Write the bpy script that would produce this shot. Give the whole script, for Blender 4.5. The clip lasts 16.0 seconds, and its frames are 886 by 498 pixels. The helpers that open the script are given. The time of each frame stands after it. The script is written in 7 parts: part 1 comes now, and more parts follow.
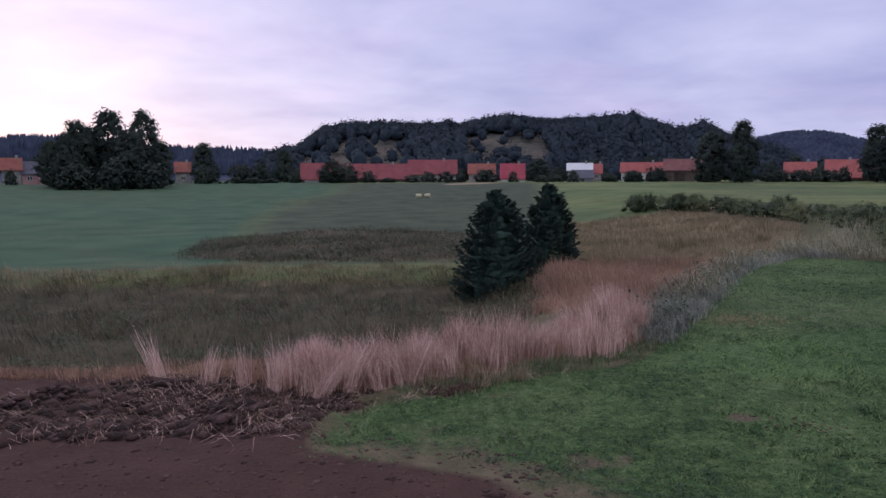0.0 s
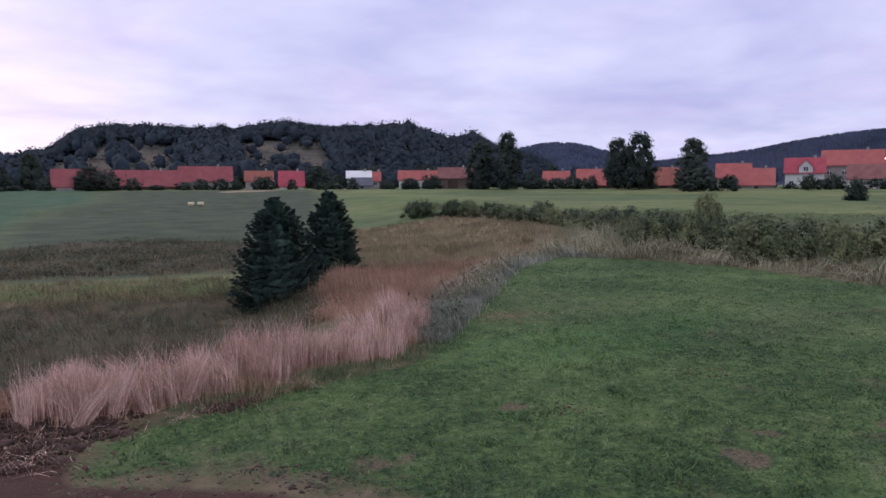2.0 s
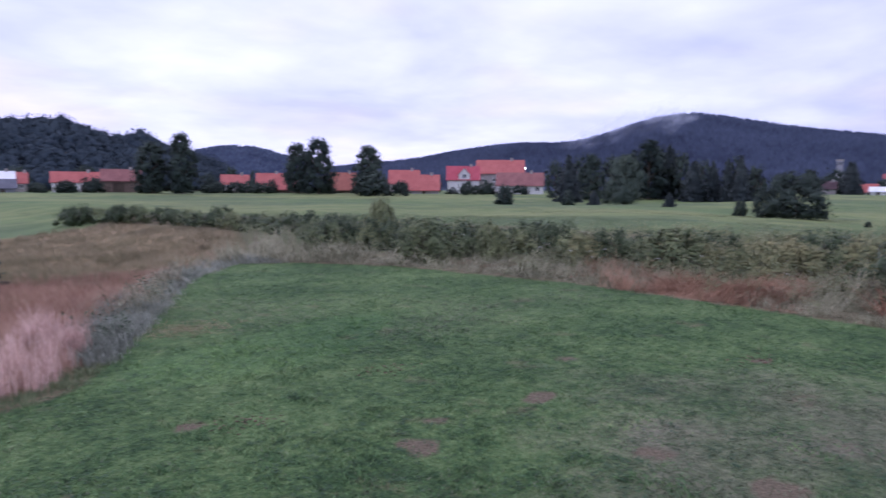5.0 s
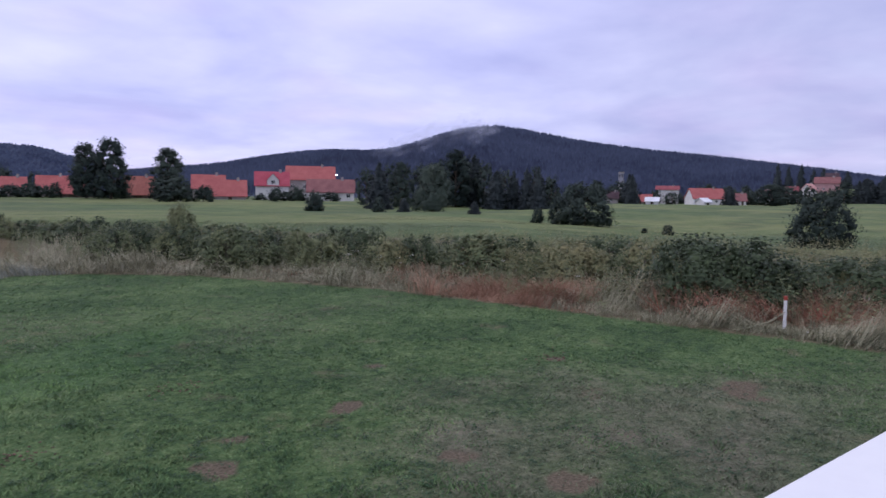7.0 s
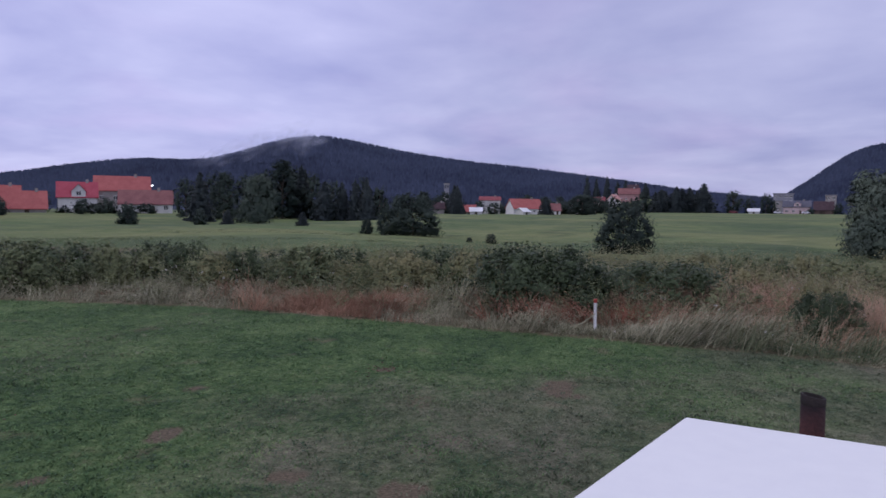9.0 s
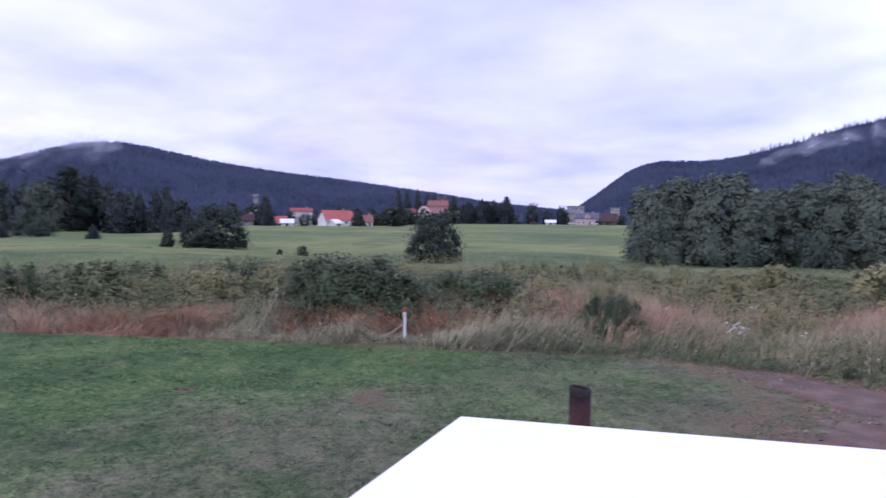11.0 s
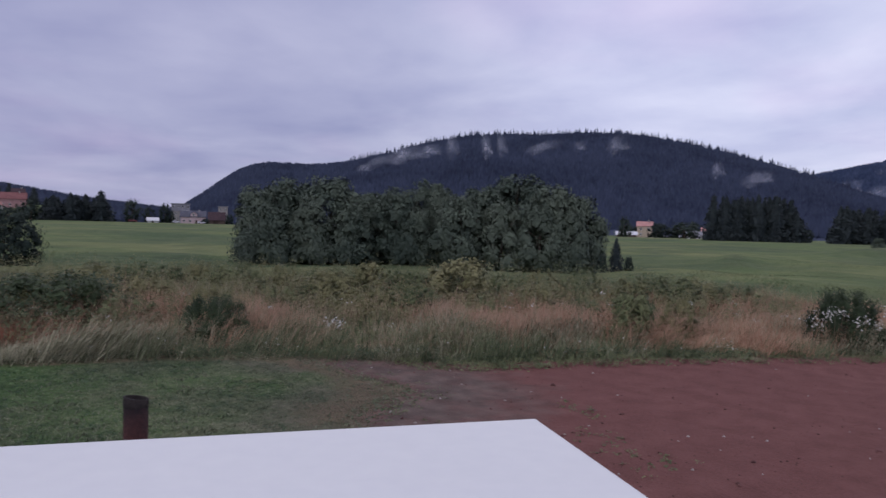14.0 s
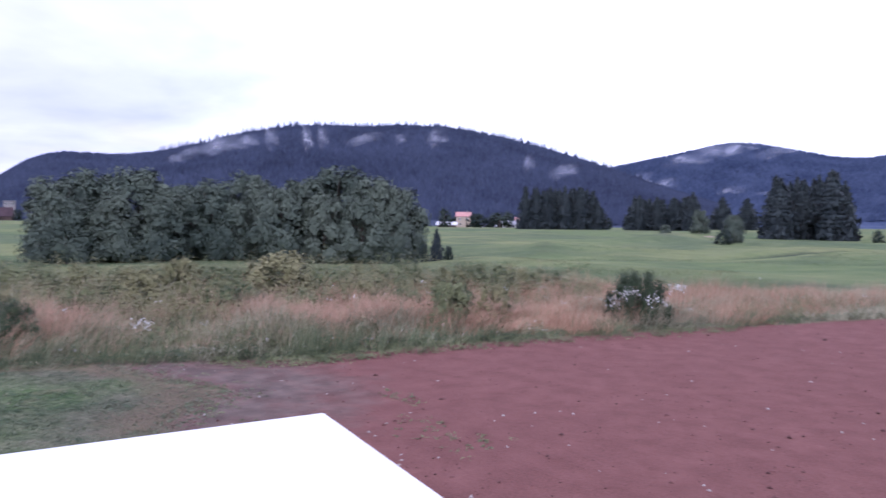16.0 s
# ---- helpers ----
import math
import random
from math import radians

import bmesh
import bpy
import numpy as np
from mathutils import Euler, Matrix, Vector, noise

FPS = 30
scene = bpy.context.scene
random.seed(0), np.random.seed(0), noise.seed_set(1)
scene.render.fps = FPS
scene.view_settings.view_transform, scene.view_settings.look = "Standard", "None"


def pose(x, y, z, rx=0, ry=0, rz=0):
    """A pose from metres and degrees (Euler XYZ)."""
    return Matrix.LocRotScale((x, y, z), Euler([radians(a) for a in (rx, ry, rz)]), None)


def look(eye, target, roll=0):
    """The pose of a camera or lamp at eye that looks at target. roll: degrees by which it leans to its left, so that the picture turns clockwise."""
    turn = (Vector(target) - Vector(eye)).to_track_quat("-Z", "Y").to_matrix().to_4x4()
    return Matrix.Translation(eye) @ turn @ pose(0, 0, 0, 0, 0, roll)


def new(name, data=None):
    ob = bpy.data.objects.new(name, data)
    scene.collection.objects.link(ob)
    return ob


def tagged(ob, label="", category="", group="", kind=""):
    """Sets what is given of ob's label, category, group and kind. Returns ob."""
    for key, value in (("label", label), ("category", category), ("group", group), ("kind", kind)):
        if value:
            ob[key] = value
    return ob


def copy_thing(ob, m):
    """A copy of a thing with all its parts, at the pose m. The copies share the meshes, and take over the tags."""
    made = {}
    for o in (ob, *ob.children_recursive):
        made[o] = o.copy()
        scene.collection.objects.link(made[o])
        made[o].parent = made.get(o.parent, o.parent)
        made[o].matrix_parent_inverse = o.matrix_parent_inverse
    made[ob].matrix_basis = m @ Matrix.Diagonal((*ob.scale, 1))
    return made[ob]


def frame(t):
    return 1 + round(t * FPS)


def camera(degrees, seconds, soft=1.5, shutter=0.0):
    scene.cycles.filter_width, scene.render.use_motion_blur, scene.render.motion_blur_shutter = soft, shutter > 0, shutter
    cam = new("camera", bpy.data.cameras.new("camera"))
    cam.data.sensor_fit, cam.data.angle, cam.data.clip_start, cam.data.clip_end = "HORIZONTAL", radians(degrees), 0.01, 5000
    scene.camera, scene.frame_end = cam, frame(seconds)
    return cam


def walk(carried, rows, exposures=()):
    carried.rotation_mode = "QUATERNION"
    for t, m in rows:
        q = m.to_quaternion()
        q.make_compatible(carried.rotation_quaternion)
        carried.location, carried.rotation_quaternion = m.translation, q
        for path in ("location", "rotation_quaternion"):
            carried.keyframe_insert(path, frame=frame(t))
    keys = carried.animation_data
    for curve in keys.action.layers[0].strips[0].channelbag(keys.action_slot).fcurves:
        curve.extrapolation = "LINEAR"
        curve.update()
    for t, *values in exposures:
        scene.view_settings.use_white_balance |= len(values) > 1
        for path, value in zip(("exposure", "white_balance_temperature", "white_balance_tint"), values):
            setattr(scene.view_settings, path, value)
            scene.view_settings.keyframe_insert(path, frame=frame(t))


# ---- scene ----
cam = camera(63.4, 16.0, soft=1.5, shutter=0.4)
PATH = [
    (0.0, pose(-0.376, 0.023, 2.701, 84.22, 0.21, -0.18)),
    (0.5, pose(-0.379, 0.038, 2.697, 84.31, 0.01, -2.73)),
    (1.0, pose(-0.350, 0.048, 2.697, 84.40, -0.59, -11.03)),
    (1.5, pose(-0.392, 0.013, 2.710, 84.51, -0.60, -17.06)),
    (2.0, pose(-0.359, -0.000, 2.691, 84.76, 0.16, -17.56)),
    (2.5, pose(-0.316, 0.089, 2.696, 84.67, 0.68, -18.58)),
    (3.0, pose(-0.281, 0.130, 2.692, 84.70, 0.63, -23.09)),
    (3.5, pose(-0.263, 0.144, 2.684, 84.88, 0.21, -30.09)),
    (4.0, pose(-0.226, 0.155, 2.681, 84.99, 0.17, -34.06)),
    (4.5, pose(-0.227, 0.125, 2.683, 85.07, 0.10, -36.63)),
    (5.0, pose(-0.262, 0.032, 2.712, 85.13, -0.28, -42.57)),
    (5.2, pose(-0.282, -0.010, 2.710, 85.26, -0.44, -45.59)),
    (7.3, pose(-0.046, 0.079, 2.697, 86.27, -0.08, -59.77)),
    (7.5, pose(-0.039, 0.064, 2.701, 86.60, 0.58, -61.71)),
    (8.0, pose(-0.060, 0.054, 2.711, 86.60, 0.43, -65.92)),
    (8.2, pose(-0.054, 0.060, 2.718, 86.56, -0.15, -67.05)),
    (10.5, pose(0.000, 0.000, 2.701, 87.72, 0.64, -80.82)),
    (11.0, pose(0.028, -0.017, 2.695, 87.92, -0.50, -85.96)),
    (11.5, pose(0.023, -0.035, 2.697, 88.15, -1.10, -91.76)),
    (12.0, pose(0.037, -0.049, 2.696, 88.40, -1.29, -93.61)),
    (12.5, pose(0.046, -0.063, 2.693, 88.38, -1.50, -97.09)),
    (13.0, pose(0.055, -0.092, 2.689, 88.37, -1.48, -105.18)),
    (13.5, pose(0.047, -0.102, 2.692, 88.41, -1.58, -111.43)),
    (14.0, pose(0.039, -0.124, 2.694, 88.39, -1.39, -116.48)),
    (14.5, pose(0.038, -0.147, 2.693, 88.22, -0.90, -118.15)),
    (15.0, pose(0.041, -0.158, 2.690, 87.90, -0.42, -120.51)),
    (15.5, pose(0.047, -0.177, 2.688, 87.86, -0.32, -124.38)),
    (16.0, pose(0.062, -0.231, 2.678, 87.97, -0.52, -130.53)),
]
EXPOSURES = [(0.0, -0.18, 5800, 16), (0.25, -0.3, 5800, 16), (0.5, -0.55, 5700, 16), (0.8, -0.2, 5800, 16), (1.1, -0.1, 5900, 15), (1.6, -0.12, 5900, 15), (2.1, 0.2, 6000, 15), (2.6, 0.34, 5760, 18), (3.5, 0.4, 5600, 20), (5.0, 0.6, 5440, 22), (6.6, 0.25, 5640, 18), (7.5, 0.03, 5740, 16), (8.0, -0.3, 5690, 17), (8.4, -0.3, 5690, 17), (10.0, 0.45, 5500, 23), (10.5, 0.6, 5440, 24), (11.5, 0.68, 5450, 24), (12.0, 0.28, 5820, 20), (12.4, -0.12, 5860, 15), (13.4, -0.2, 5860, 15), (13.9, -0.32, 5860, 15), (14.2, -0.3, 5860, 15), (14.5, 0.2, 5920, 9), (14.8, 0.64, 5440, 23), (15.0, 0.78, 5440, 23), (16.0, 0.88, 5400, 23)]
walk(cam, PATH, EXPOSURES)

# ---------- world and sun ----------
world = bpy.data.worlds.new("overcast_sky")
scene.world = world
world.use_nodes = True
wn, wl = world.node_tree.nodes, world.node_tree.links
wn.clear()

coord = wn.new("ShaderNodeTexCoord")
sep = wn.new("ShaderNodeSeparateXYZ")
wl.new(coord.outputs["Generated"], sep.inputs[0])
zmax = wn.new("ShaderNodeMath"); zmax.operation = "MAXIMUM"; zmax.inputs[1].default_value = 0.0
wl.new(sep.outputs["Z"], zmax.inputs[0])
zadd = wn.new("ShaderNodeMath"); zadd.operation = "ADD"; zadd.inputs[1].default_value = 0.16
wl.new(zmax.outputs[0], zadd.inputs[0])
dx = wn.new("ShaderNodeMath"); dx.operation = "DIVIDE"
dy = wn.new("ShaderNodeMath"); dy.operation = "DIVIDE"
wl.new(sep.outputs["X"], dx.inputs[0]); wl.new(zadd.outputs[0], dx.inputs[1])
wl.new(sep.outputs["Y"], dy.inputs[0]); wl.new(zadd.outputs[0], dy.inputs[1])
comb = wn.new("ShaderNodeCombineXYZ")
wl.new(dx.outputs[0], comb.inputs[0]); wl.new(dy.outputs[0], comb.inputs[1])
cloud = wn.new("ShaderNodeTexNoise")
cloud.inputs["Scale"].default_value = 1.15
cloud.inputs["Detail"].default_value = 6.0
cloud.inputs["Roughness"].default_value = 0.5
cloud.inputs["Distortion"].default_value = 0.35
wl.new(comb.outputs[0], cloud.inputs["Vector"])
sheet = wn.new("ShaderNodeValToRGB")
sheet.color_ramp.elements[0].position, sheet.color_ramp.elements[0].color = 0.34, (0.50, 0.495, 0.745, 1)
sheet.color_ramp.elements[1].position, sheet.color_ramp.elements[1].color = 0.68, (0.785, 0.755, 0.955, 1)
# finer ripples across the sheet of cloud
ripple = wn.new("ShaderNodeTexNoise")
ripple.inputs["Scale"].default_value, ripple.inputs["Detail"].default_value, ripple.inputs["Roughness"].default_value, ripple.inputs["Distortion"].default_value = 2.6, 6.0, 0.5, 0.2
wl.new(comb.outputs[0], ripple.inputs["Vector"])
folds = wn.new("ShaderNodeMix"); folds.data_type = "FLOAT"; folds.inputs[0].default_value = 0.3
wl.new(cloud.outputs["Fac"], folds.inputs[2]); wl.new(ripple.outputs["Fac"], folds.inputs[3])
wl.new(folds.outputs[0], sheet.inputs[0])
# a last rosy tint of the dusk on some of the cloud
rosy = wn.new("ShaderNodeTexNoise"); rosy.inputs["Scale"].default_value, rosy.inputs["Detail"].default_value = 1.1, 3.0
shifted = wn.new("ShaderNodeVectorMath"); shifted.operation = "ADD"; shifted.inputs[1].default_value = (7.3, 2.1, 4.0)
wl.new(comb.outputs[0], shifted.inputs[0]); wl.new(shifted.outputs[0], rosy.inputs["Vector"])
rosy_at = wn.new("ShaderNodeMapRange"); rosy_at.inputs["From Min"].default_value, rosy_at.inputs["From Max"].default_value, rosy_at.inputs["To Max"].default_value = 0.50, 0.72, 0.6
wl.new(rosy.outputs["Fac"], rosy_at.inputs["Value"])
tinted = wn.new("ShaderNodeMix"); tinted.data_type = "RGBA"; tinted.blend_type = "MULTIPLY"; tinted.inputs[7].default_value = (1.10, 0.97, 1.01, 1)
wl.new(rosy_at.outputs[0], tinted.inputs[0]); wl.new(sheet.outputs[0], tinted.inputs[6])
# thinner, brighter cloud towards the south-east
toward = wn.new("ShaderNodeVectorMath"); toward.operation = "DOT_PRODUCT"; toward.inputs[1].default_value = (math.sin(radians(158)) * 0.95, math.cos(radians(158)) * 0.95, 0.31)
wl.new(coord.outputs["Generated"], toward.inputs[0])
thin = wn.new("ShaderNodeMapRange"); thin.interpolation_type = "SMOOTHSTEP"
thin.inputs["From Min"].default_value, thin.inputs["From Max"].default_value = 0.55, 0.98
wl.new(toward.outputs["Value"], thin.inputs["Value"])
brighter = wn.new("ShaderNodeMix"); brighter.data_type = "RGBA"; brighter.blend_type = "MULTIPLY"; brighter.inputs[7].default_value = (1.30, 1.32, 1.17, 1)
wl.new(thin.outputs[0], brighter.inputs[0]); wl.new(tinted.outputs[2], brighter.inputs[6])
sky = wn.new("ShaderNodeTexSky")
sky.sky_type, sky.sun_disc = "NISHITA", False
sky.sun_elevation, sky.sun_rotation = radians(9), radians(-30)
sky_gain = wn.new("ShaderNodeMix"); sky_gain.data_type = "RGBA"; sky_gain.blend_type = "MULTIPLY"
sky_gain.inputs[0].default_value = 1.0
sky_gain.inputs[7].default_value = (0.10, 0.10, 0.10, 1)
wl.new(sky.outputs[0], sky_gain.inputs[6])
over = wn.new("ShaderNodeMix"); over.data_type = "RGBA"; over.blend_type = "MIX"
over.inputs[0].default_value = 0.88
for heading, rise, lo, hi, gain in ((94, 3, 0.80, 0.99, (0.82, 0.825, 0.82)), (-26, 0, 0.86, 0.99, (1.28, 1.20, 1.12))):
    aim = wn.new("ShaderNodeVectorMath"); aim.operation = "DOT_PRODUCT"
    aim.inputs[1].default_value = (math.sin(radians(heading)) * math.cos(radians(rise)), math.cos(radians(heading)) * math.cos(radians(rise)), math.sin(radians(rise)))
    wl.new(coord.outputs["Generated"], aim.inputs[0])
    spread = wn.new("ShaderNodeMapRange"); spread.interpolation_type = "SMOOTHSTEP"
    spread.inputs["From Min"].default_value, spread.inputs["From Max"].default_value = lo, hi
    wl.new(aim.outputs["Value"], spread.inputs["Value"])
    banked = wn.new("ShaderNodeMix"); banked.data_type = "RGBA"; banked.blend_type = "MULTIPLY"; banked.inputs[7].default_value = (*gain, 1)
    wl.new(spread.outputs[0], banked.inputs[0]); wl.new(brighter.outputs[2], banked.inputs[6])
    brighter = banked
wl.new(sky_gain.outputs[2], over.inputs[6]); wl.new(brighter.outputs[2], over.inputs[7])
# an overcast sky is brighter and less violet overhead than at the horizon
lift_up = wn.new("ShaderNodeMapRange"); lift_up.interpolation_type = "SMOOTHSTEP"
lift_up.inputs["From Min"].default_value, lift_up.inputs["From Max"].default_value = 0.25, 0.85
wl.new(sep.outputs["Z"], lift_up.inputs["Value"])
overhead = wn.new("ShaderNodeMix"); overhead.data_type = "RGBA"; overhead.blend_type = "MULTIPLY"
overhead.inputs[7].default_value = (1.42, 1.42, 1.08, 1)
wl.new(lift_up.outputs[0], overhead.inputs[0]); wl.new(over.outputs[2], overhead.inputs[6])
back = wn.new("ShaderNodeBackground")
back.inputs["Strength"].default_value = 1.0
wl.new(overhead.outputs[2], back.inputs[0])
wout = wn.new("ShaderNodeOutputWorld")
wl.new(back.outputs[0], wout.inputs[0])

sun_data = bpy.data.lights.new("sun", "SUN")
sun_data.energy, sun_data.angle, sun_data.color = 0.5, radians(40), (1.0, 0.94, 0.92)
sun = new("sun", sun_data)
sun.matrix_world = look((-40, 70, 60), (0, 0, 0))


# ---------- materials ----------
def shade(name, dark, light, scale=3.0, rough=0.9, bump=0.0, bump_scale=40.0, island=0.0, metal=0.0, spec=0.3, spread=0.32, upright=0.0, crown=0.0):
    """Two colours mixed by noise at two scales; island adds a change of tone from piece to piece."""
    m = bpy.data.materials.new(name)
    m.use_nodes = True
    n, l = m.node_tree.nodes, m.node_tree.links
    b = n["Principled BSDF"]
    b.inputs["Roughness"].default_value = rough
    b.inputs["Metallic"].default_value = metal
    b.inputs["Specular IOR Level"].default_value = spec
    geo = n.new("ShaderNodeNewGeometry")
    big = n.new("ShaderNodeTexNoise"); big.inputs["Scale"].default_value = scale; big.inputs["Detail"].default_value = 4
    fine = n.new("ShaderNodeTexNoise"); fine.inputs["Scale"].default_value = scale * 9; fine.inputs["Detail"].default_value = 3
    l.new(geo.outputs["Position"], big.inputs["Vector"]); l.new(geo.outputs["Position"], fine.inputs["Vector"])
    add = n.new("ShaderNodeMath"); add.operation = "MULTIPLY_ADD"; add.inputs[1].default_value = 0.5
    l.new(fine.outputs["Fac"], add.inputs[0])
    half = n.new("ShaderNodeMath"); half.operation = "MULTIPLY"; half.inputs[1].default_value = 0.5
    l.new(big.outputs["Fac"], half.inputs[0]); l.new(half.outputs[0], add.inputs[2])
    top = add.outputs[0]
    if island:
        r = n.new("ShaderNodeMath"); r.operation = "MULTIPLY_ADD"; r.inputs[1].default_value = island
        off = n.new("ShaderNodeMath"); off.operation = "SUBTRACT"; off.inputs[1].default_value = island / 2
        l.new(geo.outputs["Random Per Island"], r.inputs[0]); l.new(top, r.inputs[2]); l.new(r.outputs[0], off.inputs[0])
        top = off.outputs[0]
    if crown:
        own = n.new("ShaderNodeObjectInfo")
        vary = n.new("ShaderNodeMath"); vary.operation = "MULTIPLY_ADD"; vary.inputs[1].default_value = 0.14
        low = n.new("ShaderNodeMath"); low.operation = "SUBTRACT"; low.inputs[1].default_value = 0.07
        l.new(own.outputs["Random"], vary.inputs[0]); l.new(top, vary.inputs[2]); l.new(vary.outputs[0], low.inputs[0])
        top = low.outputs[0]
    ramp = n.new("ShaderNodeValToRGB")
    ramp.color_ramp.elements[0].position, ramp.color_ramp.elements[0].color = 0.5 - spread / 2, (*dark, 1)
    ramp.color_ramp.elements[1].position, ramp.color_ramp.elements[1].color = 0.5 + spread / 2, (*light, 1)
    l.new(top, ramp.inputs[0]); l.new(ramp.outputs[0], b.inputs["Base Color"])
    if crown:
        # leaves pass light on: they are lit much like the crown that they make up
        out = n.new("ShaderNodeAttribute"); out.attribute_name = "outward"
        turn = n.new("ShaderNodeVectorTransform"); turn.vector_type, turn.convert_from, turn.convert_to = "NORMAL", "OBJECT", "WORLD"
        l.new(out.outputs["Vector"], turn.inputs[0])
        big_n = n.new("ShaderNodeVectorMath"); big_n.operation = "MULTIPLY_ADD"; big_n.inputs[1].default_value, big_n.inputs[2].default_value = (crown,) * 3, (0, 0, 0.22)
        l.new(turn.outputs[0], big_n.inputs[0])
        small_n = n.new("ShaderNodeVectorMath"); small_n.operation = "MULTIPLY_ADD"; small_n.inputs[1].default_value = (1 - crown,) * 3
        l.new(geo.outputs["Normal"], small_n.inputs[0]); l.new(big_n.outputs[0], small_n.inputs[2])
        unit = n.new("ShaderNodeVectorMath"); unit.operation = "NORMALIZE"
        l.new(small_n.outputs[0], unit.inputs[0]); l.new(unit.outputs[0], b.inputs["Normal"])
    if upright:
        # thin blades pass light on: they are lit much like the sward as a whole
        tilt = n.new("ShaderNodeVectorMath"); tilt.operation = "SCALE"; tilt.inputs["Scale"].default_value = 1 - upright
        l.new(geo.outputs["Normal"], tilt.inputs[0])
        lift = n.new("ShaderNodeVectorMath"); lift.operation = "ADD"; lift.inputs[1].default_value = (0, 0, upright)
        l.new(tilt.outputs[0], lift.inputs[0])
        unit = n.new("ShaderNodeVectorMath"); unit.operation = "NORMALIZE"
        l.new(lift.outputs[0], unit.inputs[0]); l.new(unit.outputs[0], b.inputs["Normal"])
    if bump:
        t = n.new("ShaderNodeTexNoise"); t.inputs["Scale"].default_value = bump_scale; t.inputs["Detail"].default_value = 4
        l.new(geo.outputs["Position"], t.inputs["Vector"])
        bp = n.new("ShaderNodeBump"); bp.inputs["Strength"].default_value = bump; bp.inputs["Distance"].default_value = 0.5 / bump_scale
        l.new(t.outputs["Fac"], bp.inputs["Height"]); l.new(bp.outputs[0], b.inputs["Normal"])
    return m


def sward(name, dark, mid, light, dry):
    """Mown grass: broad patches, clumps and single blades differ in tone, with some yellowed blades."""
    m = shade(name, dark, light, 3.0, 0.7, upright=0.6)
    n, l = m.node_tree.nodes, m.node_tree.links
    geo = n.new("ShaderNodeNewGeometry")
    total = None
    for scale, gain in ((0.33, 0.30), (2.6, 0.22), (8.0, 0.28), (21.0, 0.20)):
        t = n.new("ShaderNodeTexNoise"); t.inputs["Scale"].default_value = scale; t.inputs["Detail"].default_value = 3
        l.new(geo.outputs["Position"], t.inputs["Vector"])
        k = n.new("ShaderNodeMath"); k.operation = "MULTIPLY_ADD"; k.inputs[1].default_value = gain; k.inputs[2].default_value = 0.0
        l.new(t.outputs["Fac"], k.inputs[0])
        if total is not None:
            l.new(total, k.inputs[2])
        total = k.outputs[0]
    own = n.new("ShaderNodeMath"); own.operation = "MULTIPLY_ADD"; own.inputs[1].default_value = 0.14
    l.new(geo.outputs["Random Per Island"], own.inputs[0]); l.new(total, own.inputs[2])
    ramp = n.new("ShaderNodeValToRGB")
    while len(ramp.color_ramp.elements) < 4:
        ramp.color_ramp.elements.new(0.5)
    for e, (p, c) in zip(ramp.color_ramp.elements, ((0.44, dark), (0.56, mid), (0.68, light), (0.80, dry))):
        e.position, e.color = p, (*c, 1)
    l.new(own.outputs[0], ramp.inputs[0]); l.new(ramp.outputs[0], n["Principled BSDF"].inputs["Base Color"])
    return m


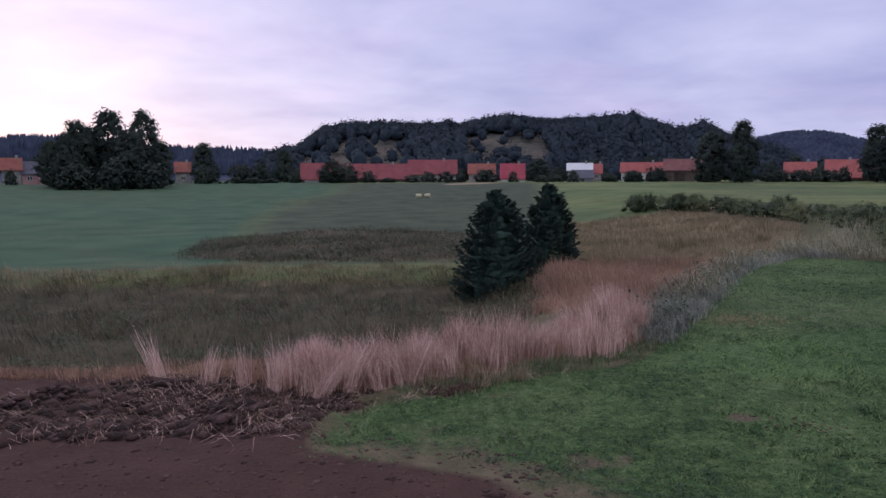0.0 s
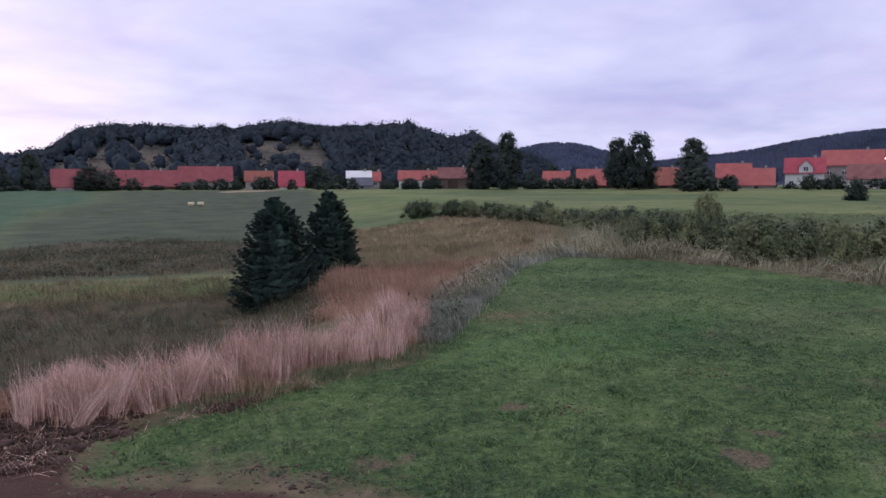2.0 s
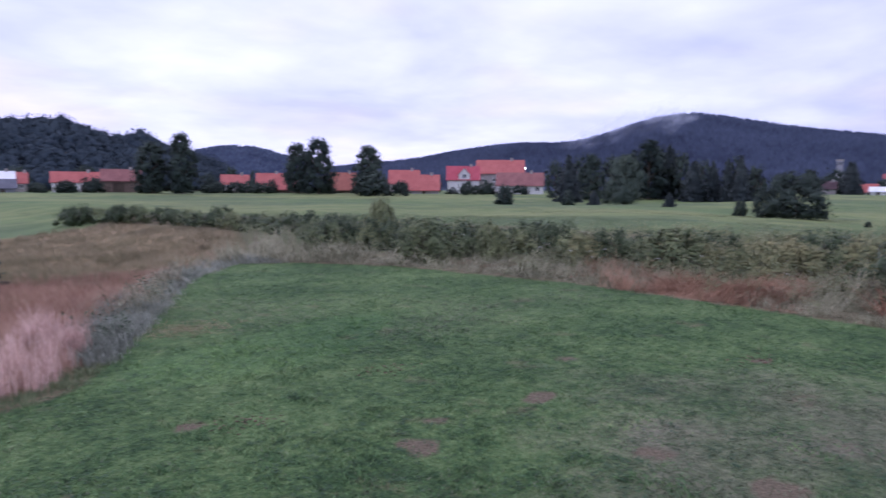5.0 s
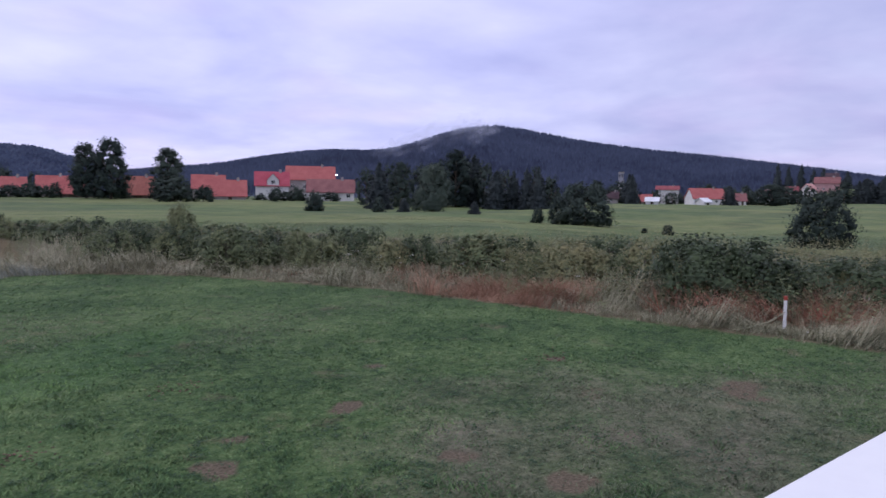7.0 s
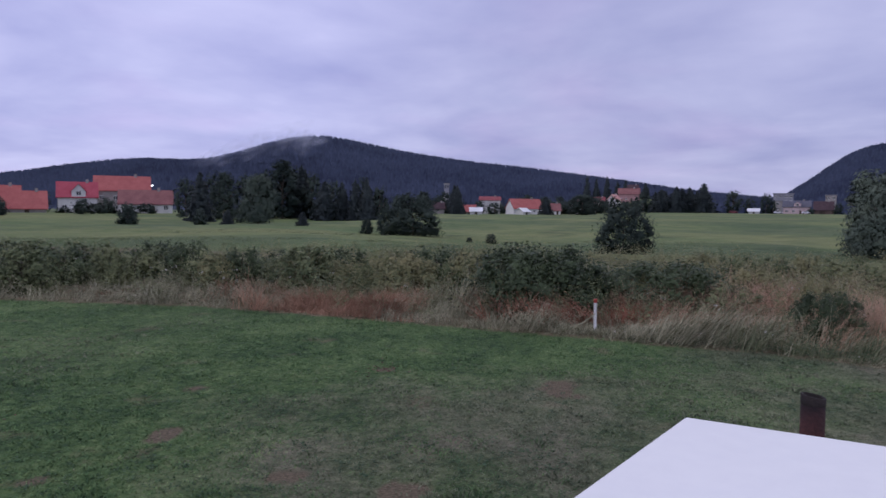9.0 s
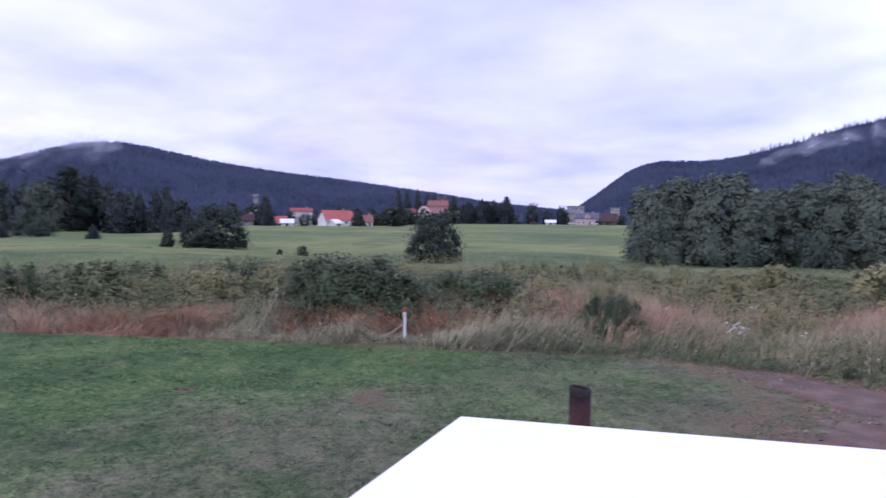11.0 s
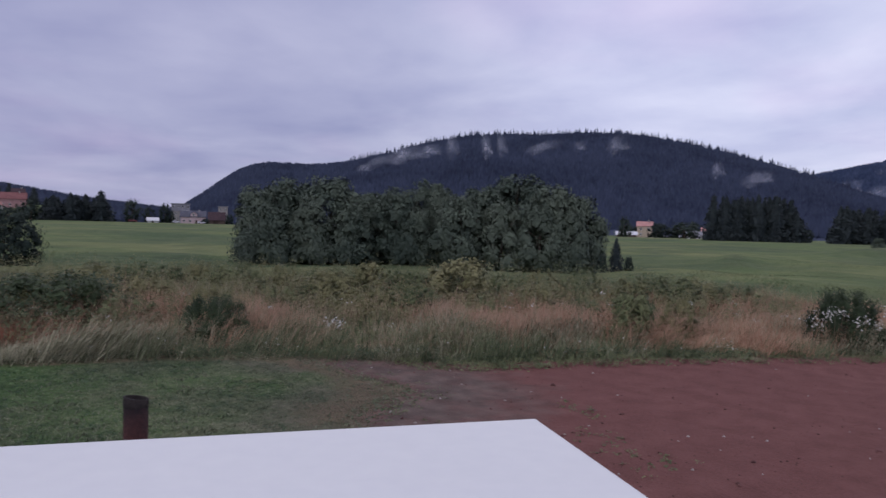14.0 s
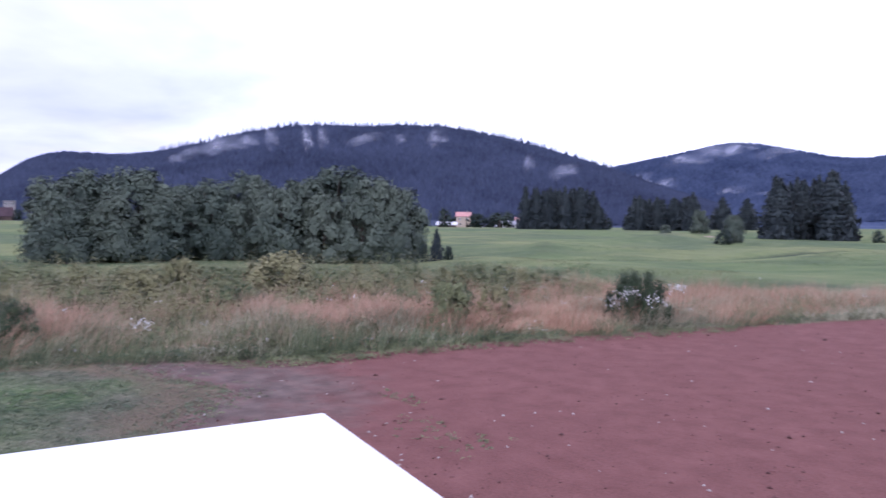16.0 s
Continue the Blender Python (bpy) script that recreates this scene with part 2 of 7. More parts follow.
M = dict(
    lawn_blade=sward("lawn_blade", (0.025, 0.063, 0.022), (0.068, 0.137, 0.046), (0.161, 0.244, 0.087), (0.266, 0.292, 0.131)),
    lush_blade=sward("lush_lawn_blade", (0.039, 0.095, 0.026), (0.089, 0.178, 0.049), (0.168, 0.267, 0.083), (0.240, 0.300, 0.107)),
    lawn_dry=sward("dry_lawn_blade", (0.060, 0.079, 0.045), (0.112, 0.135, 0.076), (0.198, 0.207, 0.129), (0.270, 0.243, 0.175)),
    straw=shade("dry_straw", (0.36, 0.220, 0.178), (0.74, 0.535, 0.465), 2.2, 0.8, island=0.35, spread=0.26, upright=0.35),
    red_straw=shade("red_straw", (0.270, 0.140, 0.082), (0.520, 0.325, 0.214), 0.6, 0.8, island=0.3, upright=0.5),
    pale_grass=shade("pale_grass", (0.155, 0.158, 0.088), (0.435, 0.405, 0.275), 0.5, 0.8, island=0.3, upright=0.45),
    russet=shade("russet_grass", (0.26, 0.138, 0.092), (0.47, 0.295, 0.210), 0.6, 0.8, island=0.3, upright=0.55),
    rank=shade("rank_grass", (0.052, 0.050, 0.031), (0.165, 0.135, 0.084), 0.25, 0.8, island=0.2, spread=0.24, upright=0.4),
    golden=shade("golden_grass", (0.150, 0.131, 0.065), (0.345, 0.275, 0.167), 0.25, 0.8, island=0.15, spread=0.24, upright=0.6),
    weed=shade("weed_leaf", (0.074, 0.102, 0.044), (0.210, 0.230, 0.103), 1.3, 0.7, island=0.12, spread=0.24, crown=0.8),
    weed_yellow=shade("yellow_weed_leaf", (0.134, 0.145, 0.059), (0.284, 0.262, 0.124), 1.3, 0.7, island=0.16, spread=0.26, crown=0.8),
    plume=shade("pinkish_plume", (0.300, 0.170, 0.107), (0.600, 0.400, 0.275), 0.5, 0.8, island=0.25, upright=0.55),
    bush=shade("bush_leaf", (0.022, 0.040, 0.016), (0.068, 0.096, 0.040), 1.0, 0.65, island=0.2, crown=0.8),
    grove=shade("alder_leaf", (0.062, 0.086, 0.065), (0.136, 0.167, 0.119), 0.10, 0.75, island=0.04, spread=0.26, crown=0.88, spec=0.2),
    # distance haze is mixed into this leaf colour: lighter and bluer
    hazed_leaf=shade("hazed_village_tree_leaf", (0.020, 0.032, 0.028), (0.062, 0.082, 0.064), 0.12, 0.8, island=0.10, crown=0.88, spec=0.15),
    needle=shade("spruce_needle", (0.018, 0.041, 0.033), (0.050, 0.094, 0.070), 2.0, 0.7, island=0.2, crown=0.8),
    # from here to the far mountain, haze is painted in as bluish, lifted base colours
    hazed_needle=shade("hazed_conifer_needle", (0.015, 0.025, 0.027), (0.034, 0.046, 0.045), 0.2, 0.7, island=0.3, crown=0.65),
    hazed_hill_forest=shade("hazed_hill_forest", (0.027, 0.039, 0.054), (0.047, 0.062, 0.077), 0.035, 0.9, island=0.03, spread=0.24, crown=0.93, spec=0.1),
    hazed_mountain_forest=shade("hazed_mountain_forest", (0.032, 0.041, 0.074), (0.070, 0.086, 0.143), 0.008, 0.9, island=0.10, upright=0.72, spec=0.1),
    hazed_far_forest=shade("hazed_far_forest", (0.019, 0.029, 0.062), (0.048, 0.064, 0.114), 0.014, 0.9, island=0.08, spread=0.22),
    haze_blue_forest=shade("haze_blue_forest", (0.036, 0.052, 0.105), (0.075, 0.098, 0.170), 0.012, 0.95, island=0.06, spread=0.22, upright=0.6, spec=0.1),
    hill_ground=shade("hill_meadow", (0.045, 0.052, 0.044), (0.130, 0.104, 0.084), 0.045, 0.95, spread=0.2),
    bark=shade("bark", (0.06, 0.045, 0.035), (0.16, 0.13, 0.105), 6.0, 0.95, 0.6, 30),
    flower=shade("white_flower", (0.55, 0.54, 0.48), (0.8, 0.8, 0.76), 5.0, 0.8, island=0.4),
    clod=shade("soil_clod", (0.08, 0.036, 0.033), (0.19, 0.09, 0.082), 3.0, 0.95, 0.8, 60, island=0.5),
    brown_clod=shade("brown_soil_clod", (0.055, 0.031, 0.027), (0.125, 0.074, 0.064), 3.0, 0.95, 0.8, 60, island=0.4),
    dark_clod=shade("rooty_soil", (0.028, 0.017, 0.015), (0.085, 0.050, 0.044), 6.0, 0.95, 0.8, 60, island=0.5),
    root=shade("torn_root", (0.055, 0.033, 0.026), (0.20, 0.125, 0.095), 3.0, 0.9, island=0.5, upright=0.2),
    border=shade("rank_border_grass", (0.170, 0.188, 0.146), (0.380, 0.390, 0.325), 0.9, 0.8, island=0.3, upright=0.5),
    straw_wrap=shade("bale_wrap", (0.50, 0.44, 0.26), (0.66, 0.60, 0.40), 3.0, 0.6, 0.2, 20),
    clover=shade("clover_leaf", (0.022, 0.050, 0.024), (0.060, 0.112, 0.050), 2.0, 0.7, island=0.2, crown=0.6),
    lush=shade("lush_grass", (0.070, 0.098, 0.044), (0.205, 0.230, 0.120), 0.8, 0.75, island=0.25, upright=0.4),
    meadow=shade("meadow_grass", (0.069, 0.106, 0.046), (0.190, 0.205, 0.096), 0.06, 0.8, island=0.12, spread=0.26, upright=0.6),
    ripe=shade("ripe_grass", (0.235, 0.170, 0.099), (0.50, 0.385, 0.261), 0.8, 0.8, island=0.35, upright=0.45),
    stone=shade("stone", (0.28, 0.24, 0.22), (0.5, 0.45, 0.42), 8.0, 0.9, 0.5, 60),
    white_sheet=shade("white_painted_sheet", (0.755, 0.755, 0.77), (0.82, 0.82, 0.82), 2.5, 0.5, 0.02, 120, spread=0.5),
    # also the near-black that stands in for shade in the barn entrance
    soot_and_shade=shade("sooty_steel_and_shade", (0.012, 0.010, 0.010), (0.035, 0.028, 0.025), 20.0, 0.9, 0.4, 160),
    white_post=shade("white_painted_wood", (0.6, 0.6, 0.58), (0.8, 0.8, 0.78), 12.0, 0.7),
    red_paint=shade("faded_red_paint", (0.28, 0.05, 0.035), (0.42, 0.09, 0.06), 12.0, 0.6),
    dead_fern=shade("dead_fern", (0.21, 0.080, 0.052), (0.46, 0.205, 0.130), 0.8, 0.8, island=0.4, upright=0.4),
    glass=shade("dark_window_glass", (0.015, 0.018, 0.022), (0.04, 0.045, 0.055), 0.4, 0.12, spec=0.6),
    frame_white=shade("white_window_frame", (0.6, 0.6, 0.58), (0.78, 0.78, 0.75), 2.0, 0.6),
    dark_wood=shade("dark_barn_board", (0.045, 0.032, 0.026), (0.10, 0.075, 0.06), 0.8, 0.9, 0.3, 12),
)
ROOF = dict(
    red=shade("red_roof_tile", (0.205, 0.056, 0.066), (0.31, 0.096, 0.104), 0.5, 0.8, 0.6, 7),
    brick=shade("faded_red_roof_tile", (0.22, 0.075, 0.06), (0.34, 0.13, 0.10), 0.5, 0.8, 0.6, 7),
    crimson=shade("crimson_roof_tile", (0.30, 0.045, 0.07), (0.42, 0.09, 0.12), 0.5, 0.75, 0.6, 7),
    orange=shade("orange_roof_tile", (0.31, 0.085, 0.080), (0.44, 0.140, 0.130), 0.5, 0.8, 0.6, 7),
    greyred=shade("weathered_roof_tile", (0.18, 0.075, 0.075), (0.28, 0.13, 0.125), 0.5, 0.85, 0.6, 7),
    white=shade("white_metal_roof", (0.62, 0.62, 0.66), (0.80, 0.80, 0.83), 0.4, 0.5),
    slate=shade("slate_grey_roof", (0.075, 0.075, 0.10), (0.14, 0.14, 0.18), 0.5, 0.7, 0.5, 7),
    grey=shade("grey_concrete_roof", (0.20, 0.20, 0.23), (0.32, 0.32, 0.35), 0.4, 0.8),
    pinkw=shade("pale_red_roof", (0.45, 0.22, 0.20), (0.6, 0.34, 0.31), 0.4, 0.8),
    brown=shade("brown_board_roof", (0.048, 0.030, 0.036), (0.088, 0.056, 0.064), 0.5, 0.9),
)
WALL = dict(
    white=shade("whitewashed_wall", (0.58, 0.57, 0.55), (0.76, 0.75, 0.72), 0.6, 0.9, 0.2, 10),
    pale=shade("grey_plaster_wall", (0.24, 0.22, 0.21), (0.40, 0.37, 0.35), 0.6, 0.95, 0.3, 8),
    brown=shade("weathered_board_wall", (0.085, 0.06, 0.05), (0.19, 0.14, 0.115), 0.6, 0.95, 0.4, 6),
    grey=shade("concrete_wall", (0.20, 0.20, 0.23), (0.34, 0.34, 0.38), 0.6, 0.9, 0.2, 8),
    pink=shade("pink_plaster_wall", (0.36, 0.20, 0.20), (0.50, 0.31, 0.30), 0.6, 0.95, 0.2, 8),
    rose=shade("pale_rose_plaster_wall", (0.52, 0.39, 0.39), (0.66, 0.53, 0.52), 0.6, 0.95, 0.2, 8),
    yellow=shade("yellow_plaster_wall", (0.42, 0.34, 0.25), (0.56, 0.47, 0.36), 0.6, 0.95, 0.2, 8),
)


def scorched():
    """Rusty steel, blackened raggedly towards the pipe's upper end."""
    m = shade("scorched_rust", (0.040, 0.015, 0.015), (0.110, 0.040, 0.036), 14.0, 0.85, 0.5, 160, metal=0.1)
    n, l = m.node_tree.nodes, m.node_tree.links
    b = n["Principled BSDF"]
    rust = b.inputs["Base Color"].links[0].from_socket
    tc, sep = n.new("ShaderNodeTexCoord"), n.new("ShaderNodeSeparateXYZ")
    l.new(tc.outputs["Object"], sep.inputs[0])
    t = n.new("ShaderNodeTexNoise"); t.inputs["Scale"].default_value = 30
    l.new(tc.outputs["Object"], t.inputs["Vector"])
    h = n.new("ShaderNodeMath"); h.operation = "MULTIPLY_ADD"; h.inputs[1].default_value = 0.05
    l.new(t.outputs["Fac"], h.inputs[0]); l.new(sep.outputs["Z"], h.inputs[2])
    k = n.new("ShaderNodeMapRange"); k.inputs["From Min"].default_value, k.inputs["From Max"].default_value = 2.235, 2.315
    l.new(h.outputs[0], k.inputs["Value"])
    mix = n.new("ShaderNodeMix"); mix.data_type = "RGBA"; mix.inputs[7].default_value = (0.014, 0.012, 0.014, 1)
    l.new(k.outputs[0], mix.inputs[0]); l.new(rust, mix.inputs[6]); l.new(mix.outputs[2], b.inputs["Base Color"])
    return m


M["scorched"] = scorched()

# ---------- shape helpers ----------
LATTICE = np.random.default_rng(3).random((256, 256))


def value_noise(x, y):
    xi, yi = np.floor(x).astype(int), np.floor(y).astype(int)
    u, v = x - xi, y - yi
    u, v = u * u * (3 - 2 * u), v * v * (3 - 2 * v)
    a, b = LATTICE[xi % 256, yi % 256], LATTICE[(xi + 1) % 256, yi % 256]
    c, d = LATTICE[xi % 256, (yi + 1) % 256], LATTICE[(xi + 1) % 256, (yi + 1) % 256]
    return a + (b - a) * u + (c - a) * v + (a - b - c + d) * u * v


def fbm(x, y, octaves=4):
    x, y = np.asarray(x, float), np.asarray(y, float)
    total, gain = 0.0, 0.5
    for _ in range(octaves):
        total, gain, x, y = total + gain * value_noise(x, y), gain / 2, x * 2.03 + 17.1, y * 2.03 + 5.7
    return total - 0.5


def smooth(a, b, x):
    t = np.clip((np.asarray(x, float) - a) / (b - a), 0, 1)
    return t * t * (3 - 2 * t)


def polar(heading, r):
    """A place r metres off at a heading in degrees, clockwise from +y."""
    a = np.radians(heading)
    return r * np.sin(a), r * np.cos(a)


def inside(poly, x, y):
    """Signed distance to a closed outline, positive inside."""
    x, y = np.asarray(x, float), np.asarray(y, float)
    best, odd = np.full(x.shape, 1e9), np.zeros(x.shape, bool)
    for (ax, ay), (bx, by) in zip(poly, poly[1:] + poly[:1]):
        ex, ey = bx - ax, by - ay
        t = np.clip(((x - ax) * ex + (y - ay) * ey) / (ex * ex + ey * ey), 0, 1)
        best = np.minimum(best, np.hypot(x - ax - t * ex, y - ay - t * ey))
        if ay != by:
            odd ^= ((ay > y) != (by > y)) & (x < (bx - ax) * (y - ay) / (by - ay) + ax)
    return np.where(odd, best, -best)


def raw_mesh(name, verts, faces, mat, smooth_faces=False, normals=None):
    me = bpy.data.meshes.new(name)
    verts = np.asarray(verts, np.float32).reshape(-1, 3)
    faces = [np.asarray(f, np.int32) for f in faces if len(f)]
    me.vertices.add(len(verts))
    me.vertices.foreach_set("co", verts.ravel())
    sizes = np.concatenate([np.full(len(f), f.shape[1], np.int32) for f in faces])
    loops = np.concatenate([f.ravel() for f in faces])
    me.loops.add(len(loops))
    me.loops.foreach_set("vertex_index", loops)
    me.polygons.add(len(sizes))
    me.polygons.foreach_set("loop_start", np.concatenate([[0], np.cumsum(sizes)[:-1]]).astype(np.int32))
    if smooth_faces:
        me.polygons.foreach_set("use_smooth", np.ones(len(sizes), bool))
    me.materials.append(mat)
    me.update(calc_edges=True)
    me.validate()
    if normals is not None:
        at = me.attributes.new("outward", "FLOAT_VECTOR", "POINT")
        at.data.foreach_set("vector", (np.asarray(normals) / (np.linalg.norm(normals, axis=1)[:, None] + 1e-9)).astype(np.float32).ravel())
    return me


def part(name, bm, material, parent, label=""):
    me = bpy.data.meshes.new(name)
    bm.to_mesh(me)
    bm.free()
    me.materials.append(material)
    ob = new(name, me)
    ob.parent = parent
    return tagged(ob, label)


def mesh_part(name, me, parent, label=""):
    ob = new(name, me)
    ob.parent = parent
    return tagged(ob, label)


def block(x0, x1, y0, y1, z0, z1, bevel=0.0):
    bm = bmesh.new()
    bmesh.ops.create_cube(bm, size=1.0, matrix=Matrix.Translation(((x0 + x1) / 2, (y0 + y1) / 2, (z0 + z1) / 2)) @ Matrix.Diagonal((x1 - x0, y1 - y0, z1 - z0, 1)))
    if bevel:
        bmesh.ops.bevel(bm, geom=bm.edges[:], offset=bevel, segments=2, affect="EDGES", profile=0.6)
    return bm


def blades(base, height, width, lean, r, arch=0.28):
    """Grass blades, curved or straight: a quad and a tip each."""
    n = len(base)
    a = r.uniform(0, 2 * np.pi, n)
    side = np.stack([np.cos(a), np.sin(a), np.zeros(n)], 1) * (np.asarray(width) * 0.5).reshape(-1, 1)
    up = np.zeros((n, 3)); up[:, 2] = height
    mid = base + 0.55 * up + arch * lean
    tip = base + up + lean
    tip[:, 2] -= max(0.0, 0.35 - 2.2 * (arch - 0.28)) * np.hypot(lean[:, 0], lean[:, 1])
    v = np.stack([base - side, base + side, mid + side * 0.8, mid - side * 0.8, tip], 1).reshape(-1, 3)
    k = np.arange(n)[:, None] * 5
    return v, k + np.array([[0, 1, 2, 3]]), k + np.array([[3, 2, 4]])


def short_blades(base, height, width, lean, r):
    n = len(base)
    a = r.uniform(0, 2 * np.pi, n)
    side = np.stack([np.cos(a), np.sin(a), np.zeros(n)], 1) * (np.asarray(width) * 0.5).reshape(-1, 1)
    tip = base + lean
    tip[:, 2] += height
    v = np.stack([base - side, base + side, tip], 1).reshape(-1, 3)
    return v, np.arange(n)[:, None] * 3 + np.array([[0, 1, 2]])


def leaves(centre, size, r, flat=0.0, facing=None):
    """Small pointed leaves, turned at random or facing roughly one way each."""
    n = len(centre)
    w = r.normal(size=(n, 3))
    w[:, 2] = w[:, 2] * (1 - flat) + np.sign(w[:, 2]) * flat
    if facing is not None:
        w = facing / (np.linalg.norm(facing, axis=1)[:, None] + 1e-9) + 0.42 * w
    w /= np.linalg.norm(w, axis=1)[:, None] + 1e-9
    d = np.cross(w, r.normal(size=(n, 3)))
    d /= np.linalg.norm(d, axis=1)[:, None] + 1e-9
    e = np.cross(w, d)
    s = (np.asarray(size) * np.ones(n)).reshape(-1, 1)
    v = np.stack([centre - d * s * 0.45 - e * s * 0.36, centre - d * s * 0.45 + e * s * 0.36, centre + d * s * 0.6], 1).reshape(-1, 3)
    return v, np.arange(n)[:, None] * 3 + np.array([[0, 1, 2]])


def tube(points, radii, sides=7):
    """Verts and quads of a tapered tube along points."""
    points = np.asarray(points, float)
    v, f = [], []
    for i, p in enumerate(points):
        t = points[min(i + 1, len(points) - 1)] - points[max(i - 1, 0)]
        t /= np.linalg.norm(t) + 1e-9
        u = np.cross(t, [0.3, 0.9, 0.1]); u /= np.linalg.norm(u) + 1e-9
        w = np.cross(t, u)
        for k in range(sides):
            a = 2 * np.pi * k / sides
            v.append(p + radii[i] * (np.cos(a) * u + np.sin(a) * w))
        if i:
            o = (i - 1) * sides
            f += [(o + k, o + (k + 1) % sides, o + sides + (k + 1) % sides, o + sides + k) for k in range(sides)]
    return np.array(v), np.array(f)


def join(chunks):
    """Join (verts, faces) chunks that have faces of one size."""
    v, f, o = [], [], 0
    for a, b in chunks:
        v.append(a); f.append(np.asarray(b) + o); o += len(a)
    return np.concatenate(v), np.concatenate(f)


# ---------- lie of the land ----------
LAWN = [(-1.8, 7.9), (0.5, 9.4), (2.4, 10.2), (3.5, 11.9), (4.6, 13.8), (6.9, 18.0), (9.0, 21.6), (11.9, 24.6), (13.4, 22.6), (15.2, 19.3), (16.3, 12.8), (15.9, 7.0), (15.2, 1.5),
        (14.9, -1.5), (14.0, -4.2), (10.8, -5.0), (9.7, -3.8), (7.5, -2.8), (3.0, -2.4), (-4.0, -3.0), (-4.0, 2.0), (0.6, 5.4), (0.0, 6.3), (-1.7, 6.9)]
DUG = [(-14.0, 10.7), (-4.5, 10.0), (-2.4, 9.2), (-1.9, 8.2), (-1.7, 6.9), (0.0, 6.3), (0.6, 5.4), (-4.0, 2.0), (-14.0, 2.0)]
FIELD = [(14.0, -4.2), (10.8, -5.0), (9.7, -3.8), (7.5, -2.8), (3.0, -2.4), (-4.0, -3.0), (-30.0, -6.0), (-30.0, -60.0), (-2.0, -60.0), (7.5, -23.7), (10.0, -16.9), (11.8, -11.0), (12.6, -7.0)]
# the hollow beyond the straw edge
HOLLOW = [(-40.0, 11.4), (-9.0, 10.6), (-5.0, 10.5), (-2.6, 11.4), (0.6, 13.6), (1.8, 16.4), (2.0, 19.5), (1.2, 21.3), (-6.0, 22.3), (-14.0, 20.0), (-40.0, 19.0)]
BANK = [(-11.0, 30.0), (-7.0, 27.8), (0.5, 27.5), (2.6, 33.0), (1.0, 43.0), (-9.0, 47.0), (-13.0, 40.0)]
SLOPE = [(1.6, 14.6), (3.4, 13.6), (6.6, 18.2), (8.8, 21.9), (11.9, 25.4), (15.2, 30.0), (20.0, 41.0), (19.5, 57.0), (10.0, 57.0), (6.0, 36.0), (3.6, 26.0), (2.6, 20.0)]
HEATH = [(-14.0, 20.0), (2.0, 19.5), (5.0, 24.0), (6.0, 34.0), (2.0, 30.0), (-8.0, 28.5), (-14.0, 31.0)]
LUSH = [(2.6, 9.9), (4.0, 9.3), (6.0, 9.4), (8.4, 10.8), (9.4, 12.2), (7.6, 12.6), (5.6, 11.9), (3.6, 11.2)]
SCUFFS = [(2.94, 7.78, 0.15), (4.5, 5.64, 0.20), (8.95, 7.0, 0.22), (1.2, 6.6, 0.26), (6.9, 5.9, 0.16), (11.0, 4.9, 0.22), (10.7, 1.85, 0.36), (5.3, 6.1, 0.12), (4.3, 6.92, 0.13), (6.15, 3.84, 0.22), (0.17, 6.42, 0.2), (6.3, 2.6, 0.2)]


# sunken ditches (and, with a negative depth, low mounds) in the far meadow: two ends, depth, half width
DITCHES = [(84.0, 2.0, 79.0, -12.0, 0.7, 2.2), (58.0, 0.5, 60.4, -7.5, 0.4, 0.9), (52.0, -47.0, 58.0, -54.0, 0.5, 1.8), (56.0, -64.0, 59.0, -67.0, -0.7, 2.6), (76.0, -118.0, 82.0, -133.0, -1.2, 6.0), (-24.0, 96.0, -16.0, 99.0, -0.9, 4.0), (34.9, -70.0, 32.4, -87.5, 0.5, 1.3), (49.5, -56.5, 50.8, -57.6, -0.6, 2.2)]


def trench(x, y, up):
    w = np.zeros(np.shape(x))
    for ax, ay, bx, by, deep, wide in DITCHES:
        if (deep < 0) == up:
            t = np.clip(((x - ax) * (bx - ax) + (y - ay) * (by - ay)) / ((bx - ax) ** 2 + (by - ay) ** 2), 0, 1)
            w = np.maximum(w, np.exp(-(np.hypot(x - ax - t * (bx - ax), y - ay - t * (by - ay)) / wide) ** 2))
    return w


